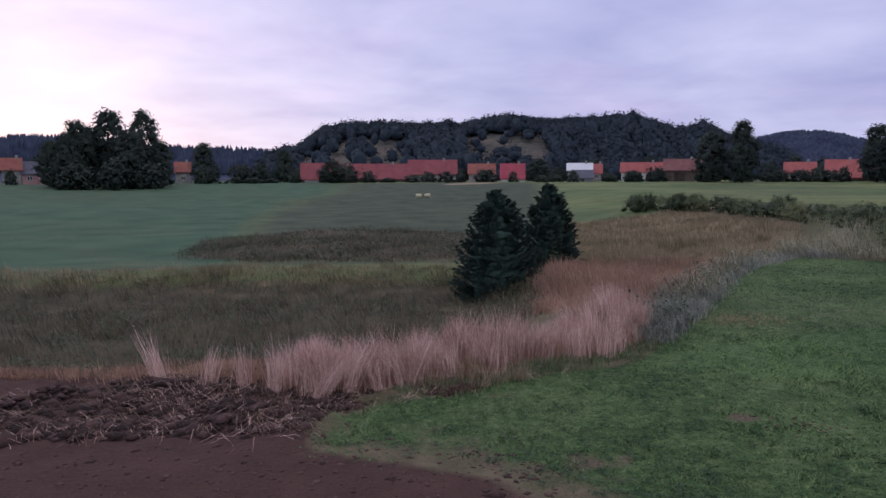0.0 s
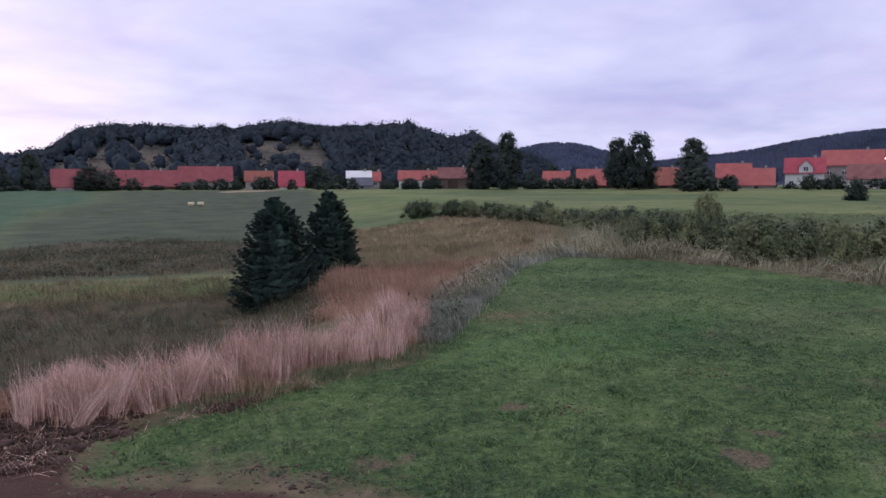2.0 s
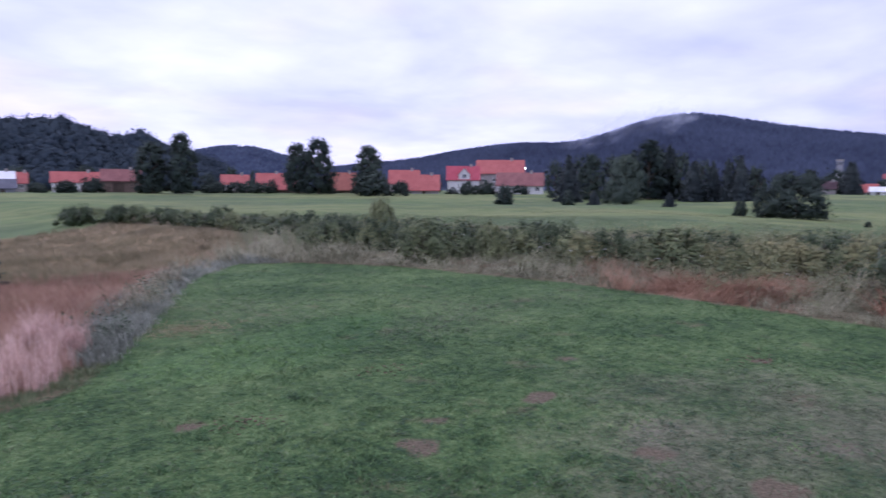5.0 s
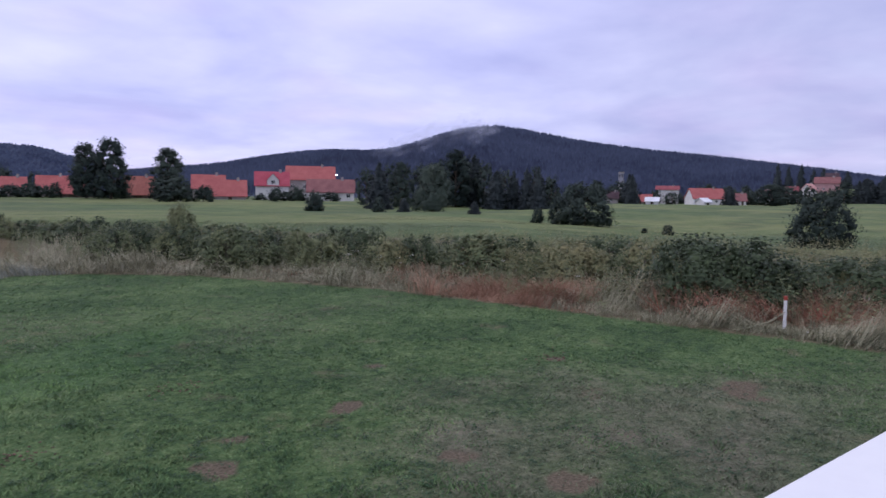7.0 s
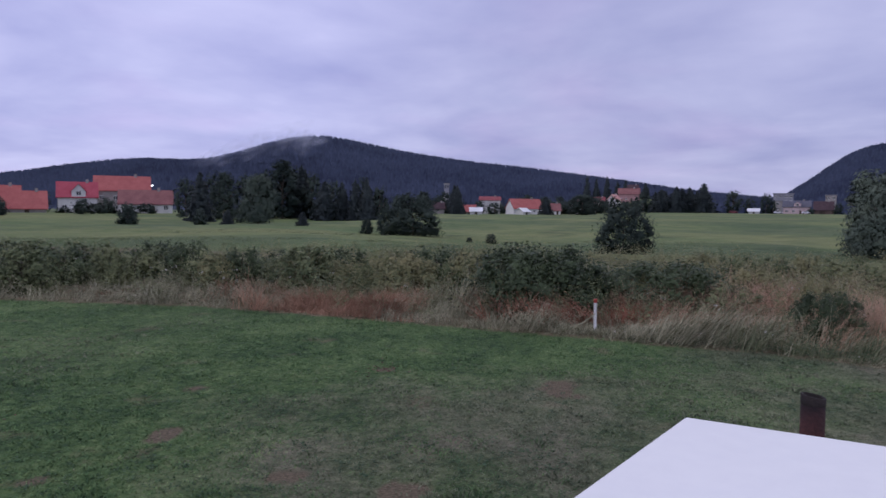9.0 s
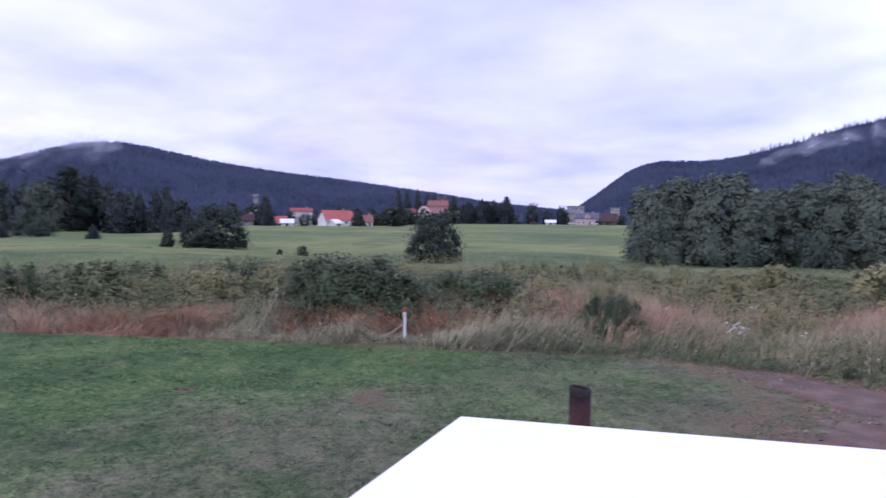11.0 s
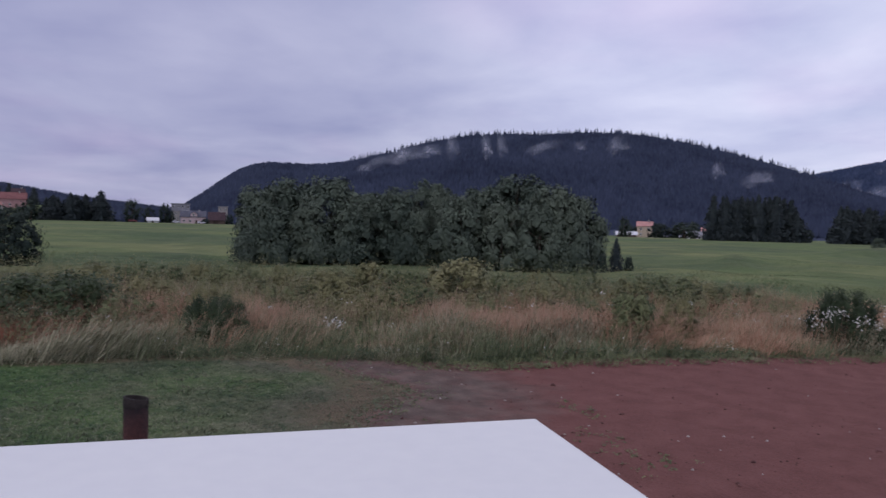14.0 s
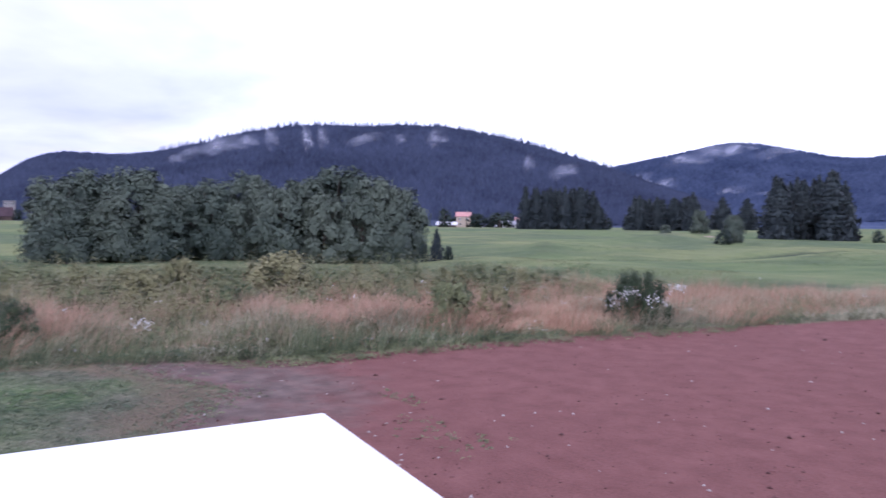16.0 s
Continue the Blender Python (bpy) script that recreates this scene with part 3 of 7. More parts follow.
def land(x, y):
    x, y = np.asarray(x, float), np.asarray(y, float)
    r, az = np.hypot(x, y), np.degrees(np.arctan2(x, y))
    z = 0.03 * fbm(x * 0.5, y * 0.5) * smooth(2, 6, r)
    z = z - 0.75 * smooth(-1.4, 2.2, inside(HOLLOW, x, y))
    low = smooth(17, 34, y) * (1 - smooth(3, 13, x - 0.12 * y))
    z = z - 0.85 * low * (1 - smooth(90, 190, r))
    z = z + 0.75 * smooth(-1.5, 3.0, inside(BANK, x, y)) * fbm(x * 0.2, y * 0.2 + 9, 3) + 0.35 * smooth(-1.0, 3.0, inside(BANK, x, y))
    z = z + 0.3 * smooth(-1.0, 4.0, inside(SLOPE, x, y)) * fbm(x * 0.25, y * 0.25, 3)
    z = z + 1.3 * fbm(x * 0.035 + 3, y * 0.05 + 8, 3) * smooth(28, 70, r) * (1 - smooth(150, 210, r))
    z = z + 1.5 * fbm(x * 0.055 + 30, y * 0.055 + 4, 3) * smooth(118, 128, az) * smooth(36, 60, r) * (1 - smooth(110, 160, r))
    z = z - 1.0 * smooth(45, 65, r) * (1 - smooth(95, 170, r)) * smooth(62, 80, az) * (1 - smooth(126, 134, az))
    z = z + 1.0 * smooth(150, 215, r) * (1 - smooth(300, 600, r))
    z = z + 1.6 * smooth(240, 420, r) * smooth(80, 88, az) * (1 - smooth(99, 112, az))
    z = z + 9.0 * smooth(405, 480, r) * (1 - smooth(480, 620, r)) * smooth(81, 86.5, az) * (1 - smooth(87, 91, az))
    z = z + 0.42 * smooth(0.0, 0.8, inside(DUG, x, y)) * smooth(7.0, 8.4, y) * np.maximum(fbm(x * 1.5 + 5, y * 1.5, 4) + 0.06, 0.0)
    for ax, ay, bx, by, deep, wide in DITCHES:
        t = np.clip(((x - ax) * (bx - ax) + (y - ay) * (by - ay)) / ((bx - ax) ** 2 + (by - ay) ** 2), 0, 1)
        z = z - deep * np.exp(-(np.hypot(x - ax - t * (bx - ax), y - ay - t * (by - ay)) / wide) ** 2)
    z = z + smooth(3, 6, r) * 0.05 * (2.6 * smooth(-0.2, 1.2, inside(DUG, x, y)) * smooth(6.4, 8.2, y) + 0.12 * smooth(-0.2, 1.5, inside(FIELD, x, y))) * fbm(x * 2.2, y * 2.2, 3) * 2
    return z


def land_at(x, y):
    return float(land(np.array([x]), np.array([y]))[0])


# one sheet from the camera's feet to the horizon, finest where it is seen closest
view = np.arange(-42, 172, 0.75)
rest = np.arange(172, 318, 4.0)
AZ = np.concatenate([view, rest])
RR = np.concatenate([[0.5, 1.0, 1.5, 2.0], 2.5 * 1.034 ** np.arange(int(math.log(4600 / 2.5) / math.log(1.034)) + 1)])
ga, gr = np.meshgrid(AZ, RR)
gx, gy = polar(ga, gr)
gz = land(gx, gy)
gv = np.stack([gx, gy, gz], 2).reshape(-1, 3)
na, nr = len(AZ), len(RR)
ii, jj = np.meshgrid(np.arange(nr - 1), np.arange(na), indexing="ij")
jn = (jj + 1) % na
gq = np.stack([ii * na + jj, (ii + 1) * na + jj, (ii + 1) * na + jn, ii * na + jn], 2).reshape(-1, 4)
gv = np.concatenate([gv, [[0, 0, 0]]])
cap = np.stack([np.full(na, len(gv) - 1), np.arange(na), (np.arange(na) + 1) % na], 1)

ground_mat = bpy.data.materials.new("ground_cover")
ground_mat.use_nodes = True
gn, gl = ground_mat.node_tree.nodes, ground_mat.node_tree.links
gb = gn["Principled BSDF"]
gb.inputs["Roughness"].default_value = 0.95
gb.inputs["Specular IOR Level"].default_value = 0.15
ggeo = gn.new("ShaderNodeNewGeometry")


def gnoise(scale, detail=5, rough=0.55):
    t = gn.new("ShaderNodeTexNoise")
    t.inputs["Scale"].default_value, t.inputs["Detail"].default_value, t.inputs["Roughness"].default_value = scale, detail, rough
    gl.new(ggeo.outputs["Position"], t.inputs["Vector"])
    return t.outputs["Fac"]


def gramp(fac, *stops):
    r = gn.new("ShaderNodeValToRGB")
    while len(r.color_ramp.elements) < len(stops):
        r.color_ramp.elements.new(0.5)
    for e, (p, c) in zip(r.color_ramp.elements, stops):
        e.position, e.color = p, (*c, 1)
    gl.new(fac, r.inputs[0])
    return r.outputs[0]


def gmix(fac, a, b):
    m = gn.new("ShaderNodeMix"); m.data_type = "RGBA"
    gl.new(fac, m.inputs[0]); gl.new(a, m.inputs[6]); gl.new(b, m.inputs[7])
    return m.outputs[2]


def gmath(op, a, b):
    m = gn.new("ShaderNodeMath"); m.operation = op
    for i, s in enumerate((a, b)):
        if isinstance(s, (int, float)):
            m.inputs[i].default_value = s
        else:
            gl.new(s, m.inputs[i])
    return m.outputs[0]


def zone(name, ragged=0.7, sharp=4.0):
    """A zone's weight with its edge broken up by noise."""
    a = gn.new("ShaderNodeAttribute"); a.attribute_name = name
    s = gmath("ADD", a.outputs["Fac"], gmath("MULTIPLY", gmath("SUBTRACT", edge_noise, 0.5), ragged))
    m = gn.new("ShaderNodeMath"); m.operation = "MULTIPLY_ADD"; m.use_clamp = True
    gl.new(gmath("SUBTRACT", s, 0.5), m.inputs[0]); m.inputs[1].default_value = sharp; m.inputs[2].default_value = 0.5
    return m.outputs[0]


edge_noise = gnoise(1.3, 6, 0.65)
n_fine, n_mid, n_big, n_far = gnoise(26, 4), gnoise(2.2), gnoise(0.28), gramp(gnoise(0.03, 5), (0.36, (0, 0, 0)), (0.64, (1, 1, 1)))
mottle = gmath("ADD", gmath("ADD", gmath("MULTIPLY", gnoise(0.33, 3), 0.30), gmath("MULTIPLY", gnoise(2.6, 3), 0.22)), gmath("ADD", gmath("MULTIPLY", gnoise(8.0, 3), 0.28), gmath("MULTIPLY", gnoise(21.0, 3), 0.20)))
lawn_col = gramp(mottle, (0.41, (0.026, 0.052, 0.021)), (0.50, (0.067, 0.111, 0.039)), (0.60, (0.124, 0.174, 0.070)))
lawn_col = gmix(zone("worn", 0.9, 1.6), lawn_col, gramp(mottle, (0.40, (0.058, 0.066, 0.040)), (0.60, (0.170, 0.160, 0.112))))
lawn_col = gmix(zone("lush", 0.8, 2.0), lawn_col, gramp(mottle, (0.40, (0.034, 0.074, 0.027)), (0.60, (0.109, 0.173, 0.064))))
bare = gramp(n_fine, (0.35, (0.12, 0.085, 0.06)), (0.65, (0.22, 0.15, 0.115)))
bare_at = gramp(gnoise(0.9, 5, 0.6), (0.60, (0, 0, 0)), (0.72, (0.45, 0.45, 0.45)))
lawn_col = gmix(bare_at, lawn_col, bare)
soil_col = gmix(n_big, gramp(n_fine, (0.3, (0.105, 0.044, 0.040)), (0.7, (0.195, 0.086, 0.077))), gramp(n_mid, (0.3, (0.135, 0.058, 0.052)), (0.7, (0.230, 0.108, 0.096))))
dug_col = gmix(n_big, gramp(n_fine, (0.3, (0.038, 0.021, 0.018)), (0.7, (0.085, 0.046, 0.039))), gramp(n_mid, (0.3, (0.055, 0.031, 0.027)), (0.7, (0.105, 0.060, 0.052))))
rough_col = gramp(n_mid, (0.3, (0.075, 0.075, 0.040)), (0.7, (0.20, 0.155, 0.103)))
meadow_col = gmix(n_far, gramp(n_big, (0.3, (0.079, 0.123, 0.047)), (0.7, (0.133, 0.177, 0.068))), gramp(n_big, (0.3, (0.140, 0.166, 0.067)), (0.7, (0.208, 0.218, 0.094))))
deep_col = gramp(n_big, (0.3, (0.034, 0.082, 0.046)), (0.7, (0.075, 0.130, 0.075)))
brown_col = gramp(n_mid, (0.3, (0.055, 0.052, 0.036)), (0.7, (0.115, 0.098, 0.066)))
col = meadow_col
col = gmix(zone("green_field", 1.0, 1.5), col, deep_col)
col = gmix(gramp(gnoise(0.075, 4, 0.6), (0.55, (0, 0, 0)), (0.68, (0.55, 0.55, 0.627))), col, gramp(n_big, (0.3, (0.040, 0.062, 0.034)), (0.7, (0.090, 0.100, 0.057))))
col = gmix(gramp(gnoise(0.021, 4, 0.6), (0.47, (0, 0, 0)), (0.60, (0.6, 0.6, 0.684))), col, gramp(n_big, (0.3, (0.042, 0.072, 0.039)), (0.7, (0.085, 0.118, 0.062))))
col = gmix(zone("dull", 1.2, 1.3), col, gramp(n_big, (0.3, (0.036, 0.054, 0.035)), (0.7, (0.082, 0.100, 0.060))))
# a darker green along the bottoms of the ditches
col = gmix(zone("dipped", 0.5, 2.0), col, gramp(n_mid, (0.3, (0.026, 0.040, 0.025)), (0.7, (0.052, 0.070, 0.041))))
col = gmix(zone("sandy", 0.5, 3.0), col, gramp(n_mid, (0.3, (0.20, 0.15, 0.105)), (0.7, (0.34, 0.26, 0.19))))
col = gmix(zone("brown_bank", 0.8, 3), col, brown_col)
col = gmix(zone("rough", 0.6, 3), col, rough_col)
col = gmix(zone("golden", 0.5, 3), col, gramp(n_mid, (0.3, (0.13, 0.105, 0.051)), (0.7, (0.27, 0.19, 0.108))))
col = gmix(zone("red_field", 1.1, 4), col, soil_col)
col = gmix(zone("thin", 1.2, 1.6), col, gramp(n_mid, (0.3, (0.085, 0.064, 0.056)), (0.7, (0.180, 0.132, 0.116))))
col = gmix(zone("dug", 0.6, 5), col, dug_col)
col = gmix(zone("lawn", 0.9, 4), col, lawn_col)
col = gmix(zone("bare", 1.3, 2.6), col, gramp(n_fine, (0.3, (0.066, 0.057, 0.036)), (0.7, (0.170, 0.132, 0.092))))
gl.new(col, gb.inputs["Base Color"])
gbump = gn.new("ShaderNodeBump"); gbump.inputs["Strength"].default_value = 0.8; gbump.inputs["Distance"].default_value = 0.04
gl.new(gmath("ADD", gmath("MULTIPLY", gnoise(9, 6, 0.65), 1.0), gmath("MULTIPLY", n_fine, 0.4)), gbump.inputs["Height"])
gl.new(gbump.outputs[0], gb.inputs["Normal"])

ground_me = raw_mesh("ground", gv, [gq, cap], ground_mat, True)
gxx, gyy = gv[:, 0], gv[:, 1]
gaz, grr = np.degrees(np.arctan2(gxx, gyy)), np.hypot(gxx, gyy)


def near_rough(x, y):
    """Where the tall growth stands: round the lawn and field, out to the meadows."""
    r, az = np.hypot(x, y), np.degrees(np.arctan2(x, y))
    reach = np.interp(az, [-40, -5, 8, 20, 35, 60, 100, 130, 150, 170], [11.5, 14, 30, 74, 60, 46, 40, 34, 30, 34])
    return reach - r


def scuffed(x, y):
    """Bare scuffs on the lawn."""
    w = np.zeros(np.shape(x))
    for sx, sy, size in SCUFFS:
        d = np.hypot((x - sx) / (size * 1.5), (y - sy) / size) + 2.4 * fbm(x * 2.4, y * 2.4, 4)
        w = np.maximum(w, 0.9 * smooth(1.3, 0.3, d))
    return w


def fade(x, y):
    """The grass thins out towards the soil."""
    return np.maximum(smooth(-1.7, 0.1, inside(FIELD, x, y) + 2.2 * fbm(x * 0.7, y * 0.7, 4)), 0.85 * smooth(-1.1, 0.15, inside(DUG, x, y) + 1.5 * fbm(x * 1.1 + 6, y * 1.1, 4)))


zones = dict(
    thin=0.85 * smooth(-3.6, -0.4, inside(LAWN, gxx, gyy)) * smooth(-0.8, 0.6, inside(FIELD, gxx, gyy)) * smooth(6.0, 8.5, gxx),
    lush=smooth(-0.5, 0.6, inside(LUSH, gxx, gyy)),
    bare=np.maximum(scuffed(gxx, gyy), 0.8 * fade(gxx, gyy) * smooth(-0.6, 0.6, inside(LAWN, gxx, gyy))),
    golden=np.maximum(smooth(-1.0, 1.0, inside(SLOPE, gxx, gyy)), 0.38 * smooth(-1.5, 1.0, inside(HEATH, gxx, gyy))),
    worn=np.maximum(smooth(14.5, 8.5, grr) * smooth(38, 66, gaz), 1.3 * smooth(-6.5, -1.0, inside(FIELD, gxx, gyy))) * (0.75 + 1.6 * fbm(gxx * 0.5, gyy * 0.5, 3)),
    lawn=smooth(-0.5, 0.5, inside(LAWN, gxx, gyy)) * (1 - 0.75 * fade(gxx, gyy)),
    dug=smooth(-0.5, 0.5, inside(DUG, gxx, gyy)),
    red_field=smooth(-1.0, 0.9, inside(FIELD, gxx, gyy)),
    rough=smooth(-2, 2, near_rough(gxx, gyy)),
    brown_bank=np.maximum(smooth(-1.5, 1.5, inside(BANK, gxx, gyy)), 0.8 * smooth(-1.0, 1.0, inside(HOLLOW, gxx, gyy))) + 0.42 * trench(gxx, gyy, True),
    sandy=np.maximum.reduce([smooth(3.2, 1.2, np.abs(gaz - 2.4)) * smooth(9, 3, np.abs(grr - 196 - 2.5 * (gaz - 2.4))), smooth(0.9, 0.3, np.abs(gaz - 150.8)) * smooth(14, 5, np.abs(grr - 168)), smooth(2.4, 1.6, np.abs(gaz - 94.0)) * smooth(8, 3, np.abs(grr - 409))]),
    # weight of the darker ditch colour
    dipped=0.9 * trench(gxx, gyy, False),
    dull=smooth(24, 28, grr) * smooth(-3, 3, gaz + 16 - 8 * smooth(30, 160, grr)) * (1 - smooth(6, 10, gaz)) * (1 - smooth(185, 225, grr)),
    green_field=smooth(23, 26, grr) * (1 - smooth(-3, 3, gaz + 16 - 8 * smooth(30, 160, grr))) * smooth(-45, -40, gaz) * (1 - smooth(2200, 3000, grr)),
)
for key, weight in zones.items():
    at = ground_me.attributes.new(key, "FLOAT", "POINT")
    at.data.foreach_set("value", weight.astype(np.float32))
tagged(new("ground", ground_me), "valley floor of mown grass, red soil and meadow", "ground", kind="structure")


# ---------- hills ----------
def hill(name, label, headings, heights, near, crest, back, mat, rough=0.04, step=0.35):
    """A hill whose crest line follows the given heights over a few headings. Returns its height as a function."""
    lo, hi = headings[0], headings[-1]

    def lift(az, r):
        # smooth crest line, eased between the headings
        h = np.interp(az, headings, heights)
        for d in (-1.2, 1.2):
            h = h + np.interp(az + d, headings, heights)
        h = h / 3
        x, y = polar(az, r)
        up = smooth(near, crest, r) ** 0.8 * (1 - 0.55 * smooth(crest, back, r))
        rel = fbm(x / (crest * 0.09), y / (crest * 0.09), 5)
        end = smooth(lo - 1, lo + 2, az) * (1 - smooth(hi - 2, hi + 1, az))
        return h * up * (1 + rough * 6 * rel * (1 - smooth(crest * 0.8, crest, r))) * end - 6 * (1 - end) - 1.5

    az = np.arange(lo - 1, hi + 1, step)
    r = np.concatenate([np.linspace(near, crest, 44), np.linspace(crest, back, 14)[1:]])
    a, q = np.meshgrid(az, r)
    x, y = polar(a, q)
    v = np.stack([x, y, lift(a, q)], 2).reshape(-1, 3)
    n, m = len(az), len(r)
    i, j = np.meshgrid(np.arange(m - 1), np.arange(n - 1), indexing="ij")
    f = np.stack([i * n + j, (i + 1) * n + j, (i + 1) * n + j + 1, i * n + j + 1], 2).reshape(-1, 4)
    tagged(new(name, raw_mesh(name, v, [f], mat, True)), label, "hill", kind="structure")
    return lift


GOLD = (1 + 5 ** 0.5) / 2
ICO = np.array([(-1, GOLD, 0), (1, GOLD, 0), (-1, -GOLD, 0), (1, -GOLD, 0), (0, -1, GOLD), (0, 1, GOLD), (0, -1, -GOLD), (0, 1, -GOLD), (GOLD, 0, -1), (GOLD, 0, 1), (-GOLD, 0, -1), (-GOLD, 0, 1)]) / 1.902
ICO_FACES = np.array([(0, 11, 5), (0, 5, 1), (0, 1, 7), (0, 7, 10), (0, 10, 11), (1, 5, 9), (5, 11, 4), (11, 10, 2), (10, 7, 6), (7, 1, 8), (3, 9, 4), (3, 4, 2), (3, 2, 6), (3, 6, 8), (3, 8, 9), (4, 9, 5), (2, 4, 11), (6, 2, 10), (8, 6, 7), (9, 8, 1)])


def bodies(centres, radii, r):
    """The dense inner foliage of clumps: one uneven lump each."""
    n = len(centres)
    v = centres[:, None, :] + ICO[None] * radii[:, None, :] * r.uniform(0.75, 1.2, (n, 12, 1))
    return v.reshape(-1, 3), (np.arange(n)[:, None, None] * 12 + ICO_FACES[None]).reshape(-1, 3)


def forest(name, label, lift, count, lo, hi, near, far, tall, wide, mat, keep=None, seed=1, clumps=0):
    """A wood of many small crowns on a hill, as one body of growth: pointed ones, or round ones of so many leaf clumps."""
    r = np.random.default_rng(seed)
    az, q = r.uniform(lo, hi, count), np.sqrt(r.uniform(near ** 2, far ** 2, count))
    if keep is not None:
        k = keep(az, q, lift(az, q))
        az, q = az[k], q[k]
    x, y = polar(az, q)
    n = len(x)
    h, w = tall * r.uniform(0.65, 1.2, n), wide * r.uniform(0.7, 1.25, n)
    c = np.stack([x, y, lift(az, q)], 1)
    if not clumps:
        # far off: one uneven three-sided crown a tree
        a = r.uniform(0, 2 * np.pi, n)
        ring = [c + np.stack([np.cos(a + k * 2.094) * w / 2, np.sin(a + k * 2.094) * w / 2, 0.2 * h * r.random(n) - 1.0], 1) for k in range(3)]
        v = np.stack(ring + [c + np.stack([0 * h, 0 * h, h], 1)], 1).reshape(-1, 3)
        f = np.concatenate([np.arange(n)[:, None] * 4 + np.array([[k, (k + 1) % 3, 3]]) for k in range(3)])
        out = np.zeros((len(v), 3))
    else:
        # leaf clumps over an uneven ball; the stands differ in height
        h = h * (1 + 1.3 * np.clip(fbm(az * 0.55 + 8, q * 0.012 + seed, 3), -0.35, 0.4))
        idx = np.repeat(np.arange(n), clumps)
        d = r.normal(size=(len(idx), 3)); d /= np.linalg.norm(d, axis=1)[:, None]
        d[:, 2] = np.abs(d[:, 2]) * 1.5 - 0.55
        bulge = 0.8 + 0.35 * np.sin(5 * np.arctan2(d[:, 1], d[:, 0]) + 7 * d[:, 2] + (idx % 17))
        cc = c[idx] + d * np.stack([w[idx] * 0.5, w[idx] * 0.5, h[idx] * 0.42], 1) * (bulge * r.uniform(0.55, 1.08, len(idx)))[:, None]
        cc[:, 2] += h[idx] * 0.42
        face = d + np.array([0, 0, 0.35])
        lump_c = c + np.stack([0 * h, 0 * h, h * 0.40], 1)
        lump_v, lump_f = bodies(lump_c, np.stack([w * 0.33, w * 0.33, h * 0.33], 1), r)
        v, f = join([(lump_v, lump_f), leaves(cc, wide * 0.135 * r.uniform(0.6, 1.3, len(idx)), r, facing=face)])
        out = np.concatenate([lump_v - np.repeat(lump_c, 12, 0) + np.array([0, 0, 1.5]), np.repeat(face, 3, 0)])
    tagged(new(name, raw_mesh(name, v, [f], mat, False, out)), label, "forest", kind="stuff")


wooded = hill("wooded_hill", "low hill with dark woods and brown clearings behind the village",
              [-16, -12.6, -10.9, -9.2, -7.5, -4.9, -2.2, 0.4, 2.6, 7.5, 12.8, 16.2, 18.7, 21.2, 24.4, 26, 28], [2, 10, 17.5, 23, 27, 29.5, 30.5, 28.5, 31.5, 32, 31.8, 28, 24.5, 21.3, 14.5, 4, 1], 262, 440, 620, M["hill_ground"], 0.015)


def hill_keep(az, r, z):
    """Open hay slopes on the lower left and below the crest; woods elsewhere."""
    rough = fbm(az * 0.9, r * 0.03, 3)
    low = smooth(-11.8, -10.6, az) * (1 - smooth(-3.4, -1.6, az + 4 * rough)) * (1 - smooth(368, 382, r + 40 * rough))
    high = smooth(1.2, 2.2, az) * (1 - smooth(7.8, 9.4, az + 3 * rough)) * smooth(296, 306, r + 20 * rough) * (1 - smooth(376, 388, r + 20 * rough))
    chance = np.random.default_rng(5).random(len(az))
    return (z > 0.5) & (np.maximum(low, high) < 0.35 + 0.8 * (chance > 0.91)) & (rough > -0.3)


# no air haze is modelled: the woods' and ridges' materials carry it as colour
forest("hill_woodland", "dark mixed woodland covering the low hill", wooded, 4000, -14, 26.5, 275, 455, 11.0, 8.6, M["hazed_hill_forest"], hill_keep, 11, 84)
forest("crest_undergrowth", "dark undergrowth below the trees on the hill's crest", wooded, 540, -12, 25.5, 394, 446, 7, 9, M["hazed_hill_forest"], lambda az, r, z: z > 3, 18, 84)
left_ridge = hill("distant_ridge", "distant wooded ridge under the sunset sky", [-46, -38, -31, -28, -20, -16, -12, -8], [14, 20, 27, 29, 20, 20, 17, 8], 500, 700, 950, M["hazed_far_forest"])
forest("ridge_woodland", "dark wood along the distant ridge", left_ridge, 3200, -42, -10, 560, 710, 12, 9, M["hazed_far_forest"], None, 12)
far_hill = hill("far_hill", "far wooded hill in the valley's gap, coloured blue for haze", [21, 24, 26.5, 29, 31, 36], [60, 88, 100, 90, 66, 20], 1200, 1900, 2500, M["hazed_far_forest"])
forest("far_hill_woodland", "far wood on the gap's hill, coloured blue for haze", far_hill, 2800, 21, 36, 1300, 1920, 12, 20, M["hazed_far_forest"], None, 13)
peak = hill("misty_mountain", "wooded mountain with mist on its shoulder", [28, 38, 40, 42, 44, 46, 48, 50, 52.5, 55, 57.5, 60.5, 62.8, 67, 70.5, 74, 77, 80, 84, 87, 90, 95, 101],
            [15, 40, 45, 54, 64, 70, 77, 77, 77, 91, 113, 128, 125, 105, 91, 81, 74, 65, 53, 41, 30, 18, 5], 760, 1400, 1900, M["hazed_mountain_forest"], 0.03)
forest("misty_mountain_woodland", "forest covering the misty mountain, tinted blue for haze", peak, 34000, 29, 100, 850, 1420, 13, 10, M["hazed_mountain_forest"], lambda az, r, z: z > 2, 14)
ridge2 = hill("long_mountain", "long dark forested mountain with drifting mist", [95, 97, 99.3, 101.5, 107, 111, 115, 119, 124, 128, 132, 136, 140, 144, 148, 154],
              [5, 29, 78, 115, 113, 134, 165, 185, 185, 191, 183, 162, 134, 99, 62, 15], 760, 1500, 2000, M["hazed_mountain_forest"], 0.03)
